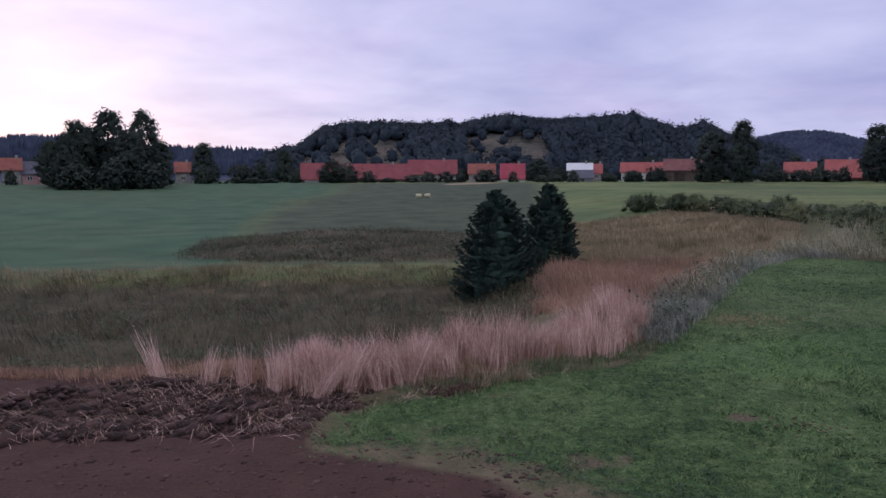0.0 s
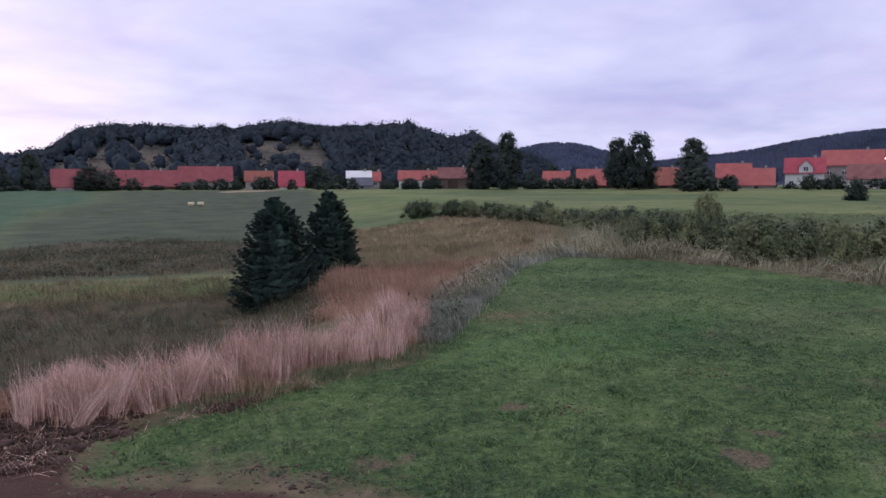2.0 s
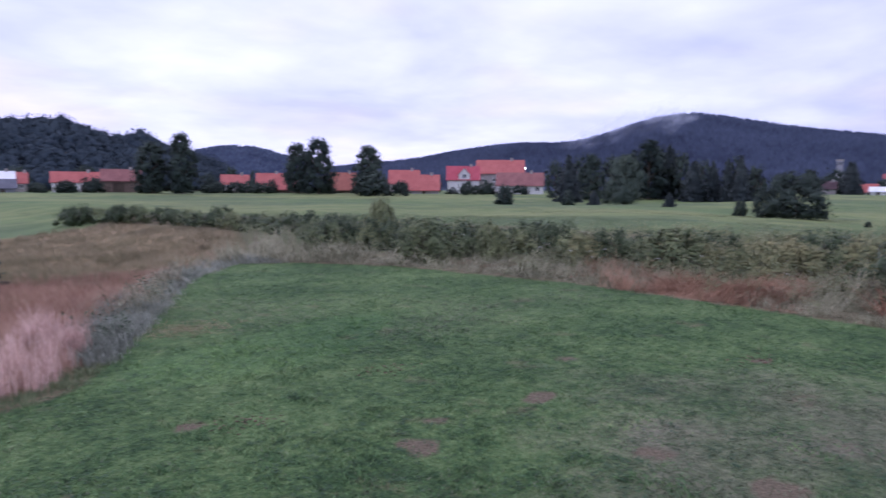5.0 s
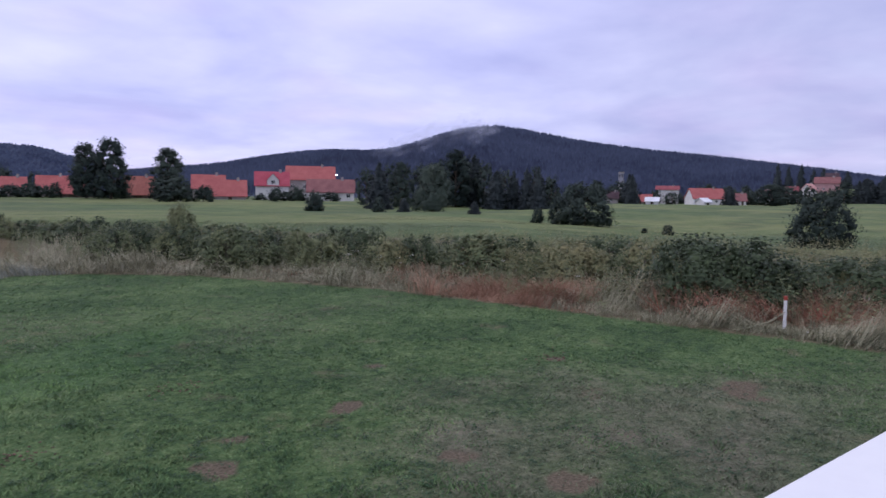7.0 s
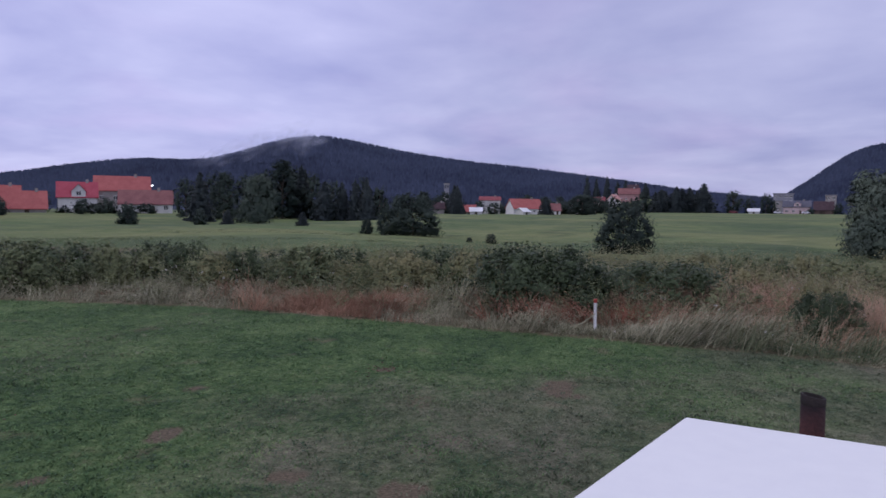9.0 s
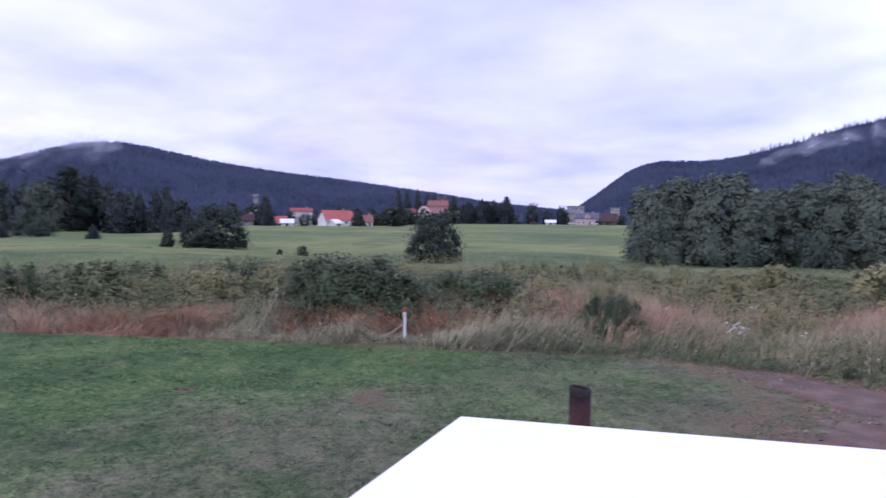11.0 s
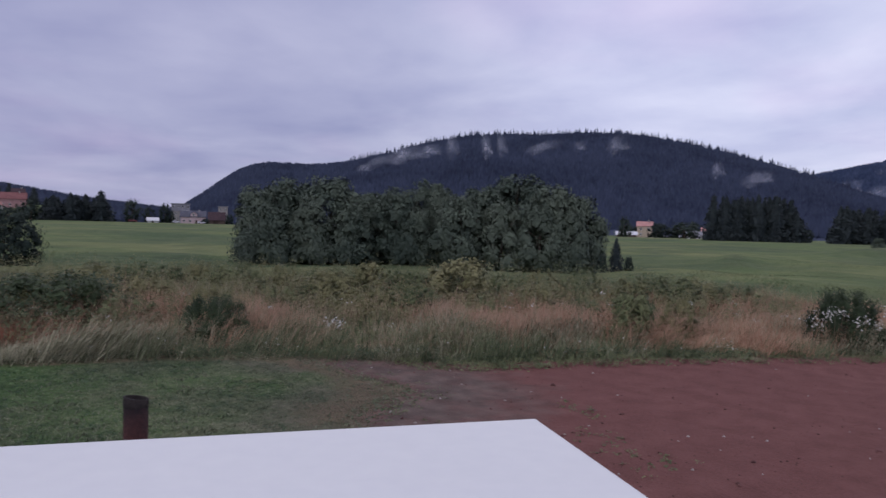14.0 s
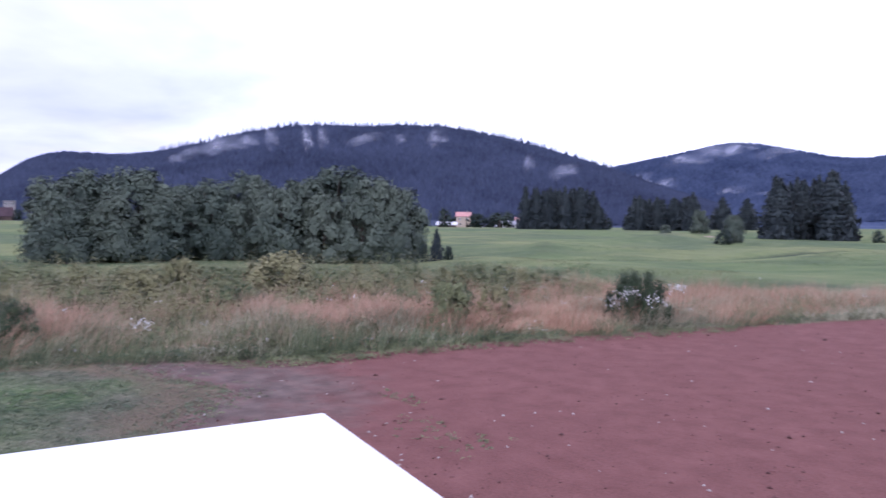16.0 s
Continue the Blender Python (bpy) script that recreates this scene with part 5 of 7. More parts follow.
def unit_tree(name, label, category, seed, lobes, per, leaf, shape, mat, stem=0.03, group="", low=0.05, lump=(0.09, 0.17), aspect=1.0, dense=0.5, billow=0.0):
    r = np.random.default_rng(seed)
    ob = tagged(new(name), label, category, group)
    chunks = [tube([(0, 0, -0.06), (0.01, 0, 0.25), (0.02, 0.01, 0.55), (0.0, 0.02, 0.85)], [stem * 1.25, stem, stem * 0.65, stem * 0.2], 8)]
    for i in range(7):
        a, h = r.uniform(0, 2 * np.pi), r.uniform(0.22, 0.62)
        e = 0.75 * shape(min(h + 0.2, 0.95))
        chunks.append(tube([(0.01, 0, h), (np.cos(a) * e * 0.5, np.sin(a) * e * 0.5, h + 0.1), (np.cos(a) * e, np.sin(a) * e, h + 0.26)], [stem * 0.5, stem * 0.32, stem * 0.1], 5))
    v, f = join(chunks)
    mesh_part("trunk", raw_mesh("trunk", v, [f], M["bark"]), ob)
    p, face, core = crown_points(r, lobes, per, shape, low, lump, aspect, billow)
    inner, size = core[:, :3], core[:, 3:] * np.array([1.0, 1.0, 0.9 * aspect]) * dense
    lump_v, lump_f = bodies(inner, size, r)
    lump_out = (lump_v - np.repeat(inner, 12, 0)) / np.repeat(core[:, 3:], 12, 0) * 0.3 + (np.repeat(inner, 12, 0) - np.array([0, 0, 0.5])) * np.array([1.3, 1.3, 1.5])
    true = np.array([1.0, 1.0, 1.0 / aspect])
    leaf_v, leaf_f = leaves(p * true, leaf * r.uniform(0.6, 1.35, len(p)), r, facing=face)
    v, f = join([(leaf_v / true, leaf_f), (lump_v, lump_f)])
    mesh_part("crown", raw_mesh("crown", v, [f], mat, False, np.concatenate([np.repeat(face, 3, 0), lump_out])), ob)
    return ob


def unit_conifer(name, label, category, seed, tiers, spokes, mat, leaf=0.10, group="", droop=0.10, spray=5, swell=1.15):
    """A spruce of unit size: tiers of drooping boughs, each with sprays of needles."""
    r = np.random.default_rng(seed)
    ob = tagged(new(name), label, category, group)
    v, f = tube([(0, 0, -0.05), (0, 0, 0.5), (0, 0, 0.98)], [0.035, 0.02, 0.004], 7)
    mesh_part("trunk", raw_mesh("trunk", v, [f], M["bark"]), ob)
    pts, size = [], []
    for t in range(tiers):
        h = 0.03 + 0.95 * (t / tiers)
        reach = 0.5 * (1 - h ** swell) ** 0.95 * r.uniform(0.84, 1.1) + 0.012
        for s in range(max(4, int(spokes * (1 - 0.6 * h)))):
            a = r.uniform(0, 2 * np.pi)
            long = reach * r.uniform(0.7, 1.12)
            k = np.linspace(0.25, 1, spray)
            x, y = np.cos(a) * long * k, np.sin(a) * long * k
            z = h + 0.02 - droop * long * 2 * k ** 2 + 0.02 * r.normal(size=spray)
            pts.append(np.stack([x, y, z], 1) + r.normal(size=(spray, 3)) * 0.012)
            size.append(leaf * (0.55 + 0.6 * (1 - h)) * r.uniform(0.7, 1.3, spray))
    tips = r.normal(size=(14, 3)) * np.array([0.008, 0.008, 0.02]) + np.array([0, 0, 0.985])
    p, s = np.concatenate(pts + [tips]), np.concatenate(size + [np.full(14, leaf * 0.5)])
    inner = np.stack([np.zeros(14), np.zeros(14), np.linspace(0.07, 0.93, 14)], 1)
    wide = 0.36 * (1 - inner[:, 2] ** swell) ** 0.95 + 0.006
    lump_v, lump_f = bodies(inner, np.stack([wide, wide, np.full(14, 0.06)], 1), r)
    v, f = join([leaves(p, s, r, 0.6), (lump_v, lump_f)])
    out = np.concatenate([np.repeat(p, 3, 0), lump_v]) * np.array([2.0, 2.0, 0]) + np.array([0, 0, 0.3])
    mesh_part("crown", raw_mesh("crown", v, [f], mat, False, out), ob)
    return ob


class Nursery:
    """Gives out a kind's first tree itself, then copies of it in turn."""
    def __init__(self, makers):
        self.makers, self.made, self.count = makers, [None] * len(makers), 0

    def plant(self, az, r, width, top, base=None, turn=0.0, label=""):
        k = self.count % len(self.makers)
        self.count += 1
        x, y = polar(az, r)
        g = land_at(x, y)
        m = pose(x, y, g - 0.02, 0, 0, turn or (self.count * 67) % 360) @ Matrix.Diagonal((width, width, max(top - g, 0.5), 1))
        if self.made[k] is None:
            self.made[k] = self.makers[k]()
            self.made[k].matrix_basis = m
            ob = self.made[k]
        else:
            src = self.made[k]
            keep = src.scale.copy()
            src.scale = (1, 1, 1)
            ob = copy_thing(src, m)
            src.scale = keep
        if label:
            tagged(ob, label)
        return ob


def dome(h):
    return 0.48 * math.sin(math.pi * min(max(h * 0.72 + 0.22, 0), 1)) ** 0.6


def tall_dome(h):
    return 0.46 * min(1, 0.7 + 0.9 * h) * max(0.0, 1 - h ** 3) ** 0.5 + 0.03


def round_dome(h):
    return 0.5 * math.sqrt(max(0.0, 1 - (abs(h - 0.35) / 0.68) ** 2.2)) + 0.02


def low_dome(h):
    return 0.5 * math.sqrt(max(0.0, 1 - (h * 0.95) ** 2.4)) + 0.02


broad = Nursery([lambda s=s: unit_tree("broadleaf_tree", "dark broadleaf tree standing among the village houses", "tree", s, 62, 62, 0.052, tall_dome if s % 2 else dome, M["hazed_leaf"], group="village trees", lump=(0.13, 0.24), aspect=0.62, billow=0.6) for s in (21, 22, 23, 24)]).plant
far_broad = Nursery([lambda s=s: unit_tree("broadleaf_tree", "dark broadleaf tree behind the village houses", "tree", s, 18, 40, 0.080, tall_dome if s % 2 else dome, M["hazed_leaf"], group="village trees", lump=(0.12, 0.20), aspect=1.1) for s in (25, 26, 27)]).plant
bush = Nursery([lambda s=s: unit_tree("garden_bush", "dark rounded bush at the meadow's edge", "bush", s, 14, 60, 0.080, low_dome, M["hazed_leaf"], 0.012, "village bushes", 0.0, (0.13, 0.22), 1.3) for s in (31, 32, 33)]).plant
field_bush = Nursery([lambda s=s: unit_tree("field_bush", "lone dark rounded bush standing in the meadow", "bush", s, 60, 100, 0.034, low_dome, M["hazed_leaf"], 0.012, "meadow bushes", 0.0, (0.08, 0.15), 1.4) for s in (34, 35)]).plant
conifer = Nursery([lambda s=s: unit_conifer("spruce_tree", "dark spruce tree in a stand beyond the meadow", "tree", s, 24, 15, M["hazed_needle"], 0.115, "spruces", spray=5, swell=2.0) for s in (41, 42, 43)]).plant
grove = Nursery([lambda s=s: unit_tree("alder_tree", "grey-green leafy tree of the meadow grove", "tree", s, 40, 300, 0.036, low_dome if s % 2 else round_dome, M["grove"], 0.025, group="meadow grove", low=0.0, lump=(0.11, 0.24), aspect=1.05, dense=0.44, billow=0.8) for s in (51, 52, 53, 54)]).plant

broad(-26.77, 180, 9.9, 15.5)
broad(-24.68, 185, 11.1, 18.5)
broad(-22.39, 190, 10.8, 18.9)
broad(-27.49, 175, 5.9, 12.3)
broad(-28.4, 188, 8.0, 11.5)
broad(-25.9, 192, 10.5, 15.0)
broad(-23.4, 178, 10.0, 13.5)
broad(-21.3, 186, 8.0, 11.5)
bush(-27.0, 170, 8.0, 6.0)
bush(-24.4, 168, 9.0, 6.5)
bush(-21.9, 170, 8.0, 6.0)
broad(-18.21, 215, 8.4, 12.5)
bush(-18.31, 205, 5.1, 6.0)
broad(-12.37, 225, 7.4, 11.1)
bush(-7.48, 215, 9.1, 6.2)
broad(-8.6, 207, 9.5, 7.4)
bush(-30.91, 205, 3.5, 4.8)
bush(-15.54, 212, 7.7, 6.5)
bush(-14.07, 215, 6.3, 6.9)
broad(20.5, 205, 10.8, 14.6)
broad(22.6, 200, 9.4, 16.9)
broad(7.59, 225, 9.6, 8.2)
bush(13.04, 215, 4.8, 3.7)
bush(16.50, 218, 7.1, 5.3)
bush(24.58, 216, 6.3, 5.1)
bush(26.42, 208, 7.2, 4.2)
bush(28.37, 206, 6.9, 4.1)
bush(3.25, 214, 5.9, 4.7)
broad(31.1, 205, 9.6, 15.0)
broad(32.7, 200, 10.6, 16.2)
broad(36.6, 190, 10.4, 13.8)
bush(36.85, 185, 10.0, 6.5)
bush(39.06, 185, 5.7, 4.5)
bush(44.44, 195, 5.7, 4.5)
bush(47.37, 130, 3.7, 3.4)
bush(46.02, 200, 5.1, 4.8)
conifer(52.37, 150, 6.1, 9.5)
broad(54.13, 160, 6.7, 10.4)
grove(56.65, 140, 7.6, 8.9)
broad(58.46, 175, 10.0, 14.1)
conifer(59.95, 180, 8.6, 13.1)
conifer(61.73, 170, 7.2, 8.9)
conifer(63.08, 172, 4.8, 9.0)
conifer(64.09, 170, 4.7, 9.5)
conifer(65.00, 168, 5.3, 10.0)
bush(52.37, 120, 2.8, 2.4)
conifer(54.36, 125, 2.5, 2.4)
conifer(59.98, 115, 2.2, 2.1)
bush(47.33, 125, 3.4, 2.8)
field_bush(65.00, 95, 1.9, 1.4)
field_bush(68.70, 92, 7.8, 4.8)
field_bush(66.77, 96, 3.5, 3.0)
conifer(71.96, 300, 7.4, 12.9)
field_bush(74.88, 80, 1.4, 0.1)
field_bush(85.15, 57, 4.9, 3.3)
conifer(72.22, 290, 7.3, 12.3)
conifer(79.23, 300, 6.9, 8.6)
broad(82.02, 290, 12.4, 9.3)
far_broad(75.21, 300, 8.2, 6.1)
broad(69.51, 280, 7.6, 9.7)
broad(65.91, 260, 5.0, 9.7)
far_broad(86.66, 380, 9.6, 12.4)
field_bush(73.18, 80, 0.8, -0.3)
conifer(87.97, 400, 12.0, 14.4)
conifer(89.07, 400, 12.1, 15.9)
conifer(90.00, 405, 11.4, 15.6)
conifer(91.00, 400, 13.4, 17.5)
far_broad(93.05, 420, 12.0, 14.2)
far_broad(95.3, 425, 7.6, 13.4)
far_broad(94.2, 440, 8.0, 11.0)
far_broad(95.75, 428, 5.0, 9.5)
bush(98.2, 418, 5.0, 5.2)
far_broad(99.9, 420, 6.5, 8.0)
grove(102.1, 73, 6.0, 6.2)
grove(104.4, 76, 8.6, 7.2)
grove(107.6, 72, 8.0, 7.2)
grove(110.6, 78, 7.0, 6.2)
grove(113.0, 70, 6.2, 6.3)
grove(115.5, 76, 6.8, 7.5)
grove(117.9, 68, 6.0, 5.6)
grove(119.8, 72, 7.4, 6.8)
grove(122.4, 75, 9.6, 8.1)
grove(125.4, 70, 7.0, 6.9)
grove(127.3, 72, 5.8, 5.9)
for heading, off, wide, top in ((103.0, 69, 5.0, 4.4), (106.2, 69, 5.2, 4.6), (109.4, 69, 5.4, 4.8), (111.6, 74, 6.0, 5.8), (114.4, 69, 4.8, 4.6), (116.6, 72, 5.6, 6.2), (121.2, 68, 5.6, 5.2), (124.2, 68, 5.4, 5.0), (126.6, 68, 4.6, 4.4)):
    grove(heading, off, wide, top)
conifer(130.16, 60, 1.3, 2.3)
field_bush(129.16, 62, 1.0, 1.0)
field_bush(131.13, 58, 0.9, 0.9)
far_broad(130.63, 340, 8.5, 10.0)
far_broad(133.08, 345, 9.8, 7.6)
far_broad(135.06, 350, 16.6, 8.4)
conifer(137.98, 250, 7.5, 14.8)
conifer(139.04, 255, 8.2, 15.7)
conifer(140.18, 250, 7.4, 15.8)
conifer(141.38, 252, 8.7, 15.5)
conifer(142.68, 255, 8.7, 11.0)
conifer(145.81, 245, 8.8, 12.2)
conifer(147.12, 250, 8.2, 12.0)
conifer(148.36, 250, 8.1, 12.0)
conifer(149.74, 245, 9.6, 13.2)
grove(150.23, 190, 4.8, 6.6)
grove(147.78, 170, 3.2, 2.9)
grove(152.62, 130, 4.0, 4.4)
bush(152.00, 125, 3.2, 2.3)
conifer(151.81, 330, 12.3, 14.9)
conifer(153.50, 330, 12.9, 14.3)
conifer(155.71, 165, 8.1, 12.5)
conifer(157.05, 170, 6.2, 12.2)
conifer(158.96, 165, 9.5, 14.0)
conifer(159.87, 168, 4.5, 11.0)
bush(161.78, 150, 2.4, 2.2)
# trees filling in behind and between the houses
fill = np.random.default_rng(91)
for heading in np.arange(-33, 50, 1.9):
    clearing = -13 < heading < 9.5
    far_broad(round(heading + fill.uniform(-0.8, 0.8), 2), round(fill.uniform(246, 262), 1), round(fill.uniform(6, 10), 1), round(fill.uniform(4.5, 6.2) if clearing else fill.uniform(6.0, 9.5), 1))
for heading in np.arange(-18, 50, 1.7):
    bush(round(heading + fill.uniform(-1, 1), 2), round(fill.uniform(205, 214), 1), round(fill.uniform(3.5, 7), 1), round(fill.uniform(2.4, 4.8), 1))
for heading, off, wide, top in ((51.4, 176, 6, 9.5), (53.2, 172, 5, 10.5), (55.6, 172, 7, 10), (57.4, 178, 7, 12), (59.2, 182, 8, 13), (60.8, 176, 7, 11), (62.4, 178, 6, 9.5), (64.6, 178, 5, 10), (66.0, 178, 6, 8)):
    far_broad(heading, off, wide, top)
for heading in np.arange(66, 84, 1.1):
    far_broad(round(heading + fill.uniform(-0.5, 0.5), 2), round(fill.uniform(350, 420), 1), round(fill.uniform(8, 14), 1), round(fill.uniform(7, 12), 1))
for heading in np.arange(80.5, 87.5, 0.8):
    far_broad(round(heading + fill.uniform(-0.3, 0.3), 2), round(fill.uniform(412, 428), 1), round(fill.uniform(8, 12), 1), round(fill.uniform(8.5, 11.5), 1))
for heading, top in ((82.4, 27), (83.1, 25), (83.9, 26), (84.7, 23), (85.3, 24), (86.2, 21), (86.8, 22)):
    conifer(heading, 505, 8.0, top)
for heading in np.arange(128, 152, 1.3):
    far_broad(round(heading + fill.uniform(-0.5, 0.5), 2), round(fill.uniform(380, 440), 1), round(fill.uniform(9, 15), 1), round(fill.uniform(6, 10), 1))
for lo, hi, step, off, wide, top in ((137.3, 142.3, 0.33, 254, 7.5, 15.2), (145.6, 150.2, 0.42, 256, 7.5, 12.2), (155.4, 160.0, 0.42, 170, 6.0, 13.2), (87.6, 91.4, 0.4, 406, 9.0, 14.5)):
    for heading in np.arange(lo, hi, step):
        conifer(round(heading + fill.uniform(-0.2, 0.2), 2), round(off + fill.uniform(-4, 6), 1), round(wide * fill.uniform(0.85, 1.2), 1), round(top * fill.uniform(0.9, 1.04), 1))


# ---------- two young spruces at the straw edge ----------
def near_spruce(az, r, width, top, seed, label):
    """A bushy young spruce: whorls of boughs that sag and turn up at the tip, each with side twigs full of needles."""
    q = np.random.default_rng(seed)
    ob = tagged(new("young_spruce"), label, "tree", "young spruces")
    x, y = polar(az, r)
    g = land_at(x, y)
    tall = top - g
    ob.matrix_basis = pose(x, y, g - 0.02, 0, 0, 40 * seed)
    v, f = tube([(0, 0, -0.1), (0.01, 0, 0.4 * tall), (0, 0, 0.97 * tall)], [0.055, 0.035, 0.006], 8)
    mesh_part("trunk", raw_mesh("trunk", v, [f], M["bark"]), ob)
    at, way, out, stems = [], [], [], []
    for k in range(350):
        u = 1 - (1 - k / 350) ** 0.72 if k else 0.0
        h = (0.04 + 0.94 * u) * tall
        reach = 0.5 * width * (1 - u ** 1.7) ** 0.95 * (1 + 0.04 * math.sin(u * 41)) + 0.05
        a = q.uniform(0, 2 * np.pi)
        long = reach * q.uniform(0.70, 1.05)
        rise = (0.55 * u - 0.10 + 0.08 * q.normal()) * long
        t = np.linspace(0.15, 1, 11)
        px = np.stack([np.cos(a) * long * t, np.sin(a) * long * t, h + rise * t - 0.20 * long * np.sin(np.pi * t * 0.9) + 0.14 * long * t ** 3], 1)
        stems.append(tube(px[::5], [0.011, 0.007, 0.003], 3))
        side = np.array([-np.sin(a), np.cos(a), 0.0])
        fore = np.array([np.cos(a), np.sin(a), 0.0])
        for i, tt in enumerate(t):
            for sgn in (-1, 1):
                twig = (0.20 * long * (1.15 - tt) + 0.05) * q.uniform(0.6, 1.2)
                d = side * sgn * 0.75 + fore * 0.75 + np.array([0, 0, q.uniform(-0.5, 0.5)])
                for w in (0.2, 0.55, 0.9):
                    at.append(px[i] + d * twig * w)
                    way.append(d)
                    out.append(fore + np.array([0, 0, 0.35 + 0.3 * u]))
    at, way, out = np.array(at), np.array(way), np.array(out)
    at += q.normal(size=at.shape) * 0.015
    n = len(at)
    long = (0.078 * q.uniform(0.7, 1.3, n))[:, None]
    way /= np.linalg.norm(way, axis=1)[:, None]
    turn = np.cross(way, q.normal(size=(n, 3))); turn /= np.linalg.norm(turn, axis=1)[:, None]
    chunks = []
    for spin in (turn, np.cross(way, turn)):
        chunks.append((np.stack([at - way * long * 0.6 - spin * long * 0.30, at - way * long * 0.5 + spin * long * 0.30, at + way * long * 0.9], 1).reshape(-1, 3), np.arange(n)[:, None] * 3 + np.array([[0, 1, 2]])))
    v, f = join(chunks)
    mesh_part("foliage", raw_mesh("foliage", v, [f], M["needle"], False, np.tile(np.repeat(out, 3, 0), (2, 1))), ob)
    v, f = join(stems)
    mesh_part("branch_frame", raw_mesh("branch_frame", v, [f], M["bark"]), ob)
    core = np.stack([np.zeros(12), np.zeros(12), np.linspace(0.09, 0.86, 12) * tall], 1)
    wide = 0.36 * width * (1 - (core[:, 2] / tall) ** 1.7) ** 0.95 + 0.02
    v, f = bodies(core, np.stack([wide, wide, np.full(12, 0.055 * tall)], 1), q)
    mesh_part("foliage_core", raw_mesh("foliage_core", v, [f], M["needle"], False, v - np.repeat(core, 12, 0)), ob, "dense shaded inner boughs")


near_spruce(3.35, 19.6, 2.45, 2.40, 61, "bushy young spruce, dark green, in dry grass")
near_spruce(7.7, 23.4, 2.05, 2.52, 62, "smaller young spruce, dark green, beside its neighbour")


# ---------- grass, straw and weeds ----------
def scatter(n, lo, hi, near, far, keep, seed, even=1.0):
    """Places over a sector, thinning out with distance, kept where the rule says so."""
    r = np.random.default_rng(seed)
    az = r.uniform(lo, hi, n)
    q = near * (far / near) ** (r.random(n) ** even)
    x, y = polar(az, q)
    k = keep(x, y)
    x, y = x[k], y[k]
    return np.stack([x, y, land(x, y)], 1), r


def growth(name, label, chunks_quads, chunks_tris, mat, category="grass"):
    v, f, o = [], [[], []], 0
    for verts, quads, tris in chunks_quads:
        v.append(verts); f[0].append(quads + o); f[1].append(tris + o); o += len(verts)
    for verts, tris in chunks_tris:
        v.append(verts); f[1].append(tris + o); o += len(verts)
    faces = [np.concatenate(g) for g in f if g]
    v = np.concatenate(v)
    return tagged(new(name, raw_mesh(name, v, faces, mat, False, np.tile((0.0, 0.0, 1.0), (len(v), 1)))), label, category, kind="stuff")


def weeds(places, r, per, tall, wide, leaf):
    """Leafy stalks: leaves set round a stem, smaller to the top."""
    n = len(places)
    idx = np.repeat(np.arange(n), per)
    h = r.random(len(idx)) ** 0.8
    size = (tall * r.uniform(0.6, 1.2, n) * (1 + np.clip(1.6 * fbm(places[:, 0] * 0.5 + 70, places[:, 1] * 0.5, 3), -0.45, 0.4)))[idx]
    c = places[idx] + np.stack([r.normal(size=len(idx)) * wide * (1.05 - 0.6 * h), r.normal(size=len(idx)) * wide * (1.05 - 0.6 * h), h * size], 1)
    face = (c - places[idx]) * np.array([3.0, 3.0, 0.0]) + np.array([0, 0, 0.9])
    return leaves(c, leaf * r.uniform(0.6, 1.3, len(idx)) * (1.15 - 0.45 * h), r, facing=face)


# mown lawn: fresh grass, a lush strip, and drier grass in patches and towards the soil
p, r = scatter(520000, -22, 152, 2.6, 30, lambda x, y: (inside(LAWN, x, y) + 2.2 * np.minimum(fbm(x * 1.4 + 3, y * 1.4, 4) + 0.05, 0) * smooth(-2.2, -0.2, inside(DUG, x, y)) > -0.3 * np.random.default_rng(1).random(len(x))) & (np.maximum(scuffed(x, y), 0.95 * fade(x, y)) < 0.12 + 0.88 * np.random.default_rng(2).random(len(x)) ** 1.6) & (fbm(x * 3.1, y * 3.1, 4) > -0.30 + 0.10 * np.random.default_rng(3).normal(size=len(x))), 101, 0.8)
q, _ = scatter(46000, -180, 180, 0.5, 6, lambda x, y: (inside(LAWN, x, y) > 0) & ((np.hypot(x, y) < 2.6) | (np.degrees(np.arctan2(x, y)) < -22)), 116, 0.6)
p = np.concatenate([p, q])
far = np.hypot(p[:, 0], p[:, 1])
clumpy = smooth(-0.12, 0.22, fbm(p[:, 0] * 3.1, p[:, 1] * 3.1, 4)) * (0.7 + 0.6 * smooth(-0.15, 0.2, fbm(p[:, 0] * 0.6 + 4, p[:, 1] * 0.6, 3)))
high = r.uniform(0.55, 1.15, len(p)) * (0.016 + 0.036 * clumpy ** 1.3)
lean = r.normal(size=(len(p), 3)) * np.array([0.6, 0.6, 0]) * (high[:, None] + 0.012)
strip = inside(LUSH, p[:, 0], p[:, 1]) + 0.9 * fbm(p[:, 0] * 1.1, p[:, 1] * 1.1, 3) + 0.12 * r.normal(size=len(p)) > 0.0
dry = (fbm(p[:, 0] * 0.28 + 20, p[:, 1] * 0.28, 4) + 0.35 * fbm(p[:, 0] * 1.6, p[:, 1] * 1.6 + 30, 3) + 0.55 * smooth(-6.5, -0.5, inside(FIELD, p[:, 0], p[:, 1])) + 0.07 * smooth(12, 19, far) + 0.26 * smooth(14.5, 8.5, far) * smooth(38, 66, np.degrees(np.arctan2(p[:, 0], p[:, 1]))) + 0.09 * r.normal(size=len(p))) > 0.115
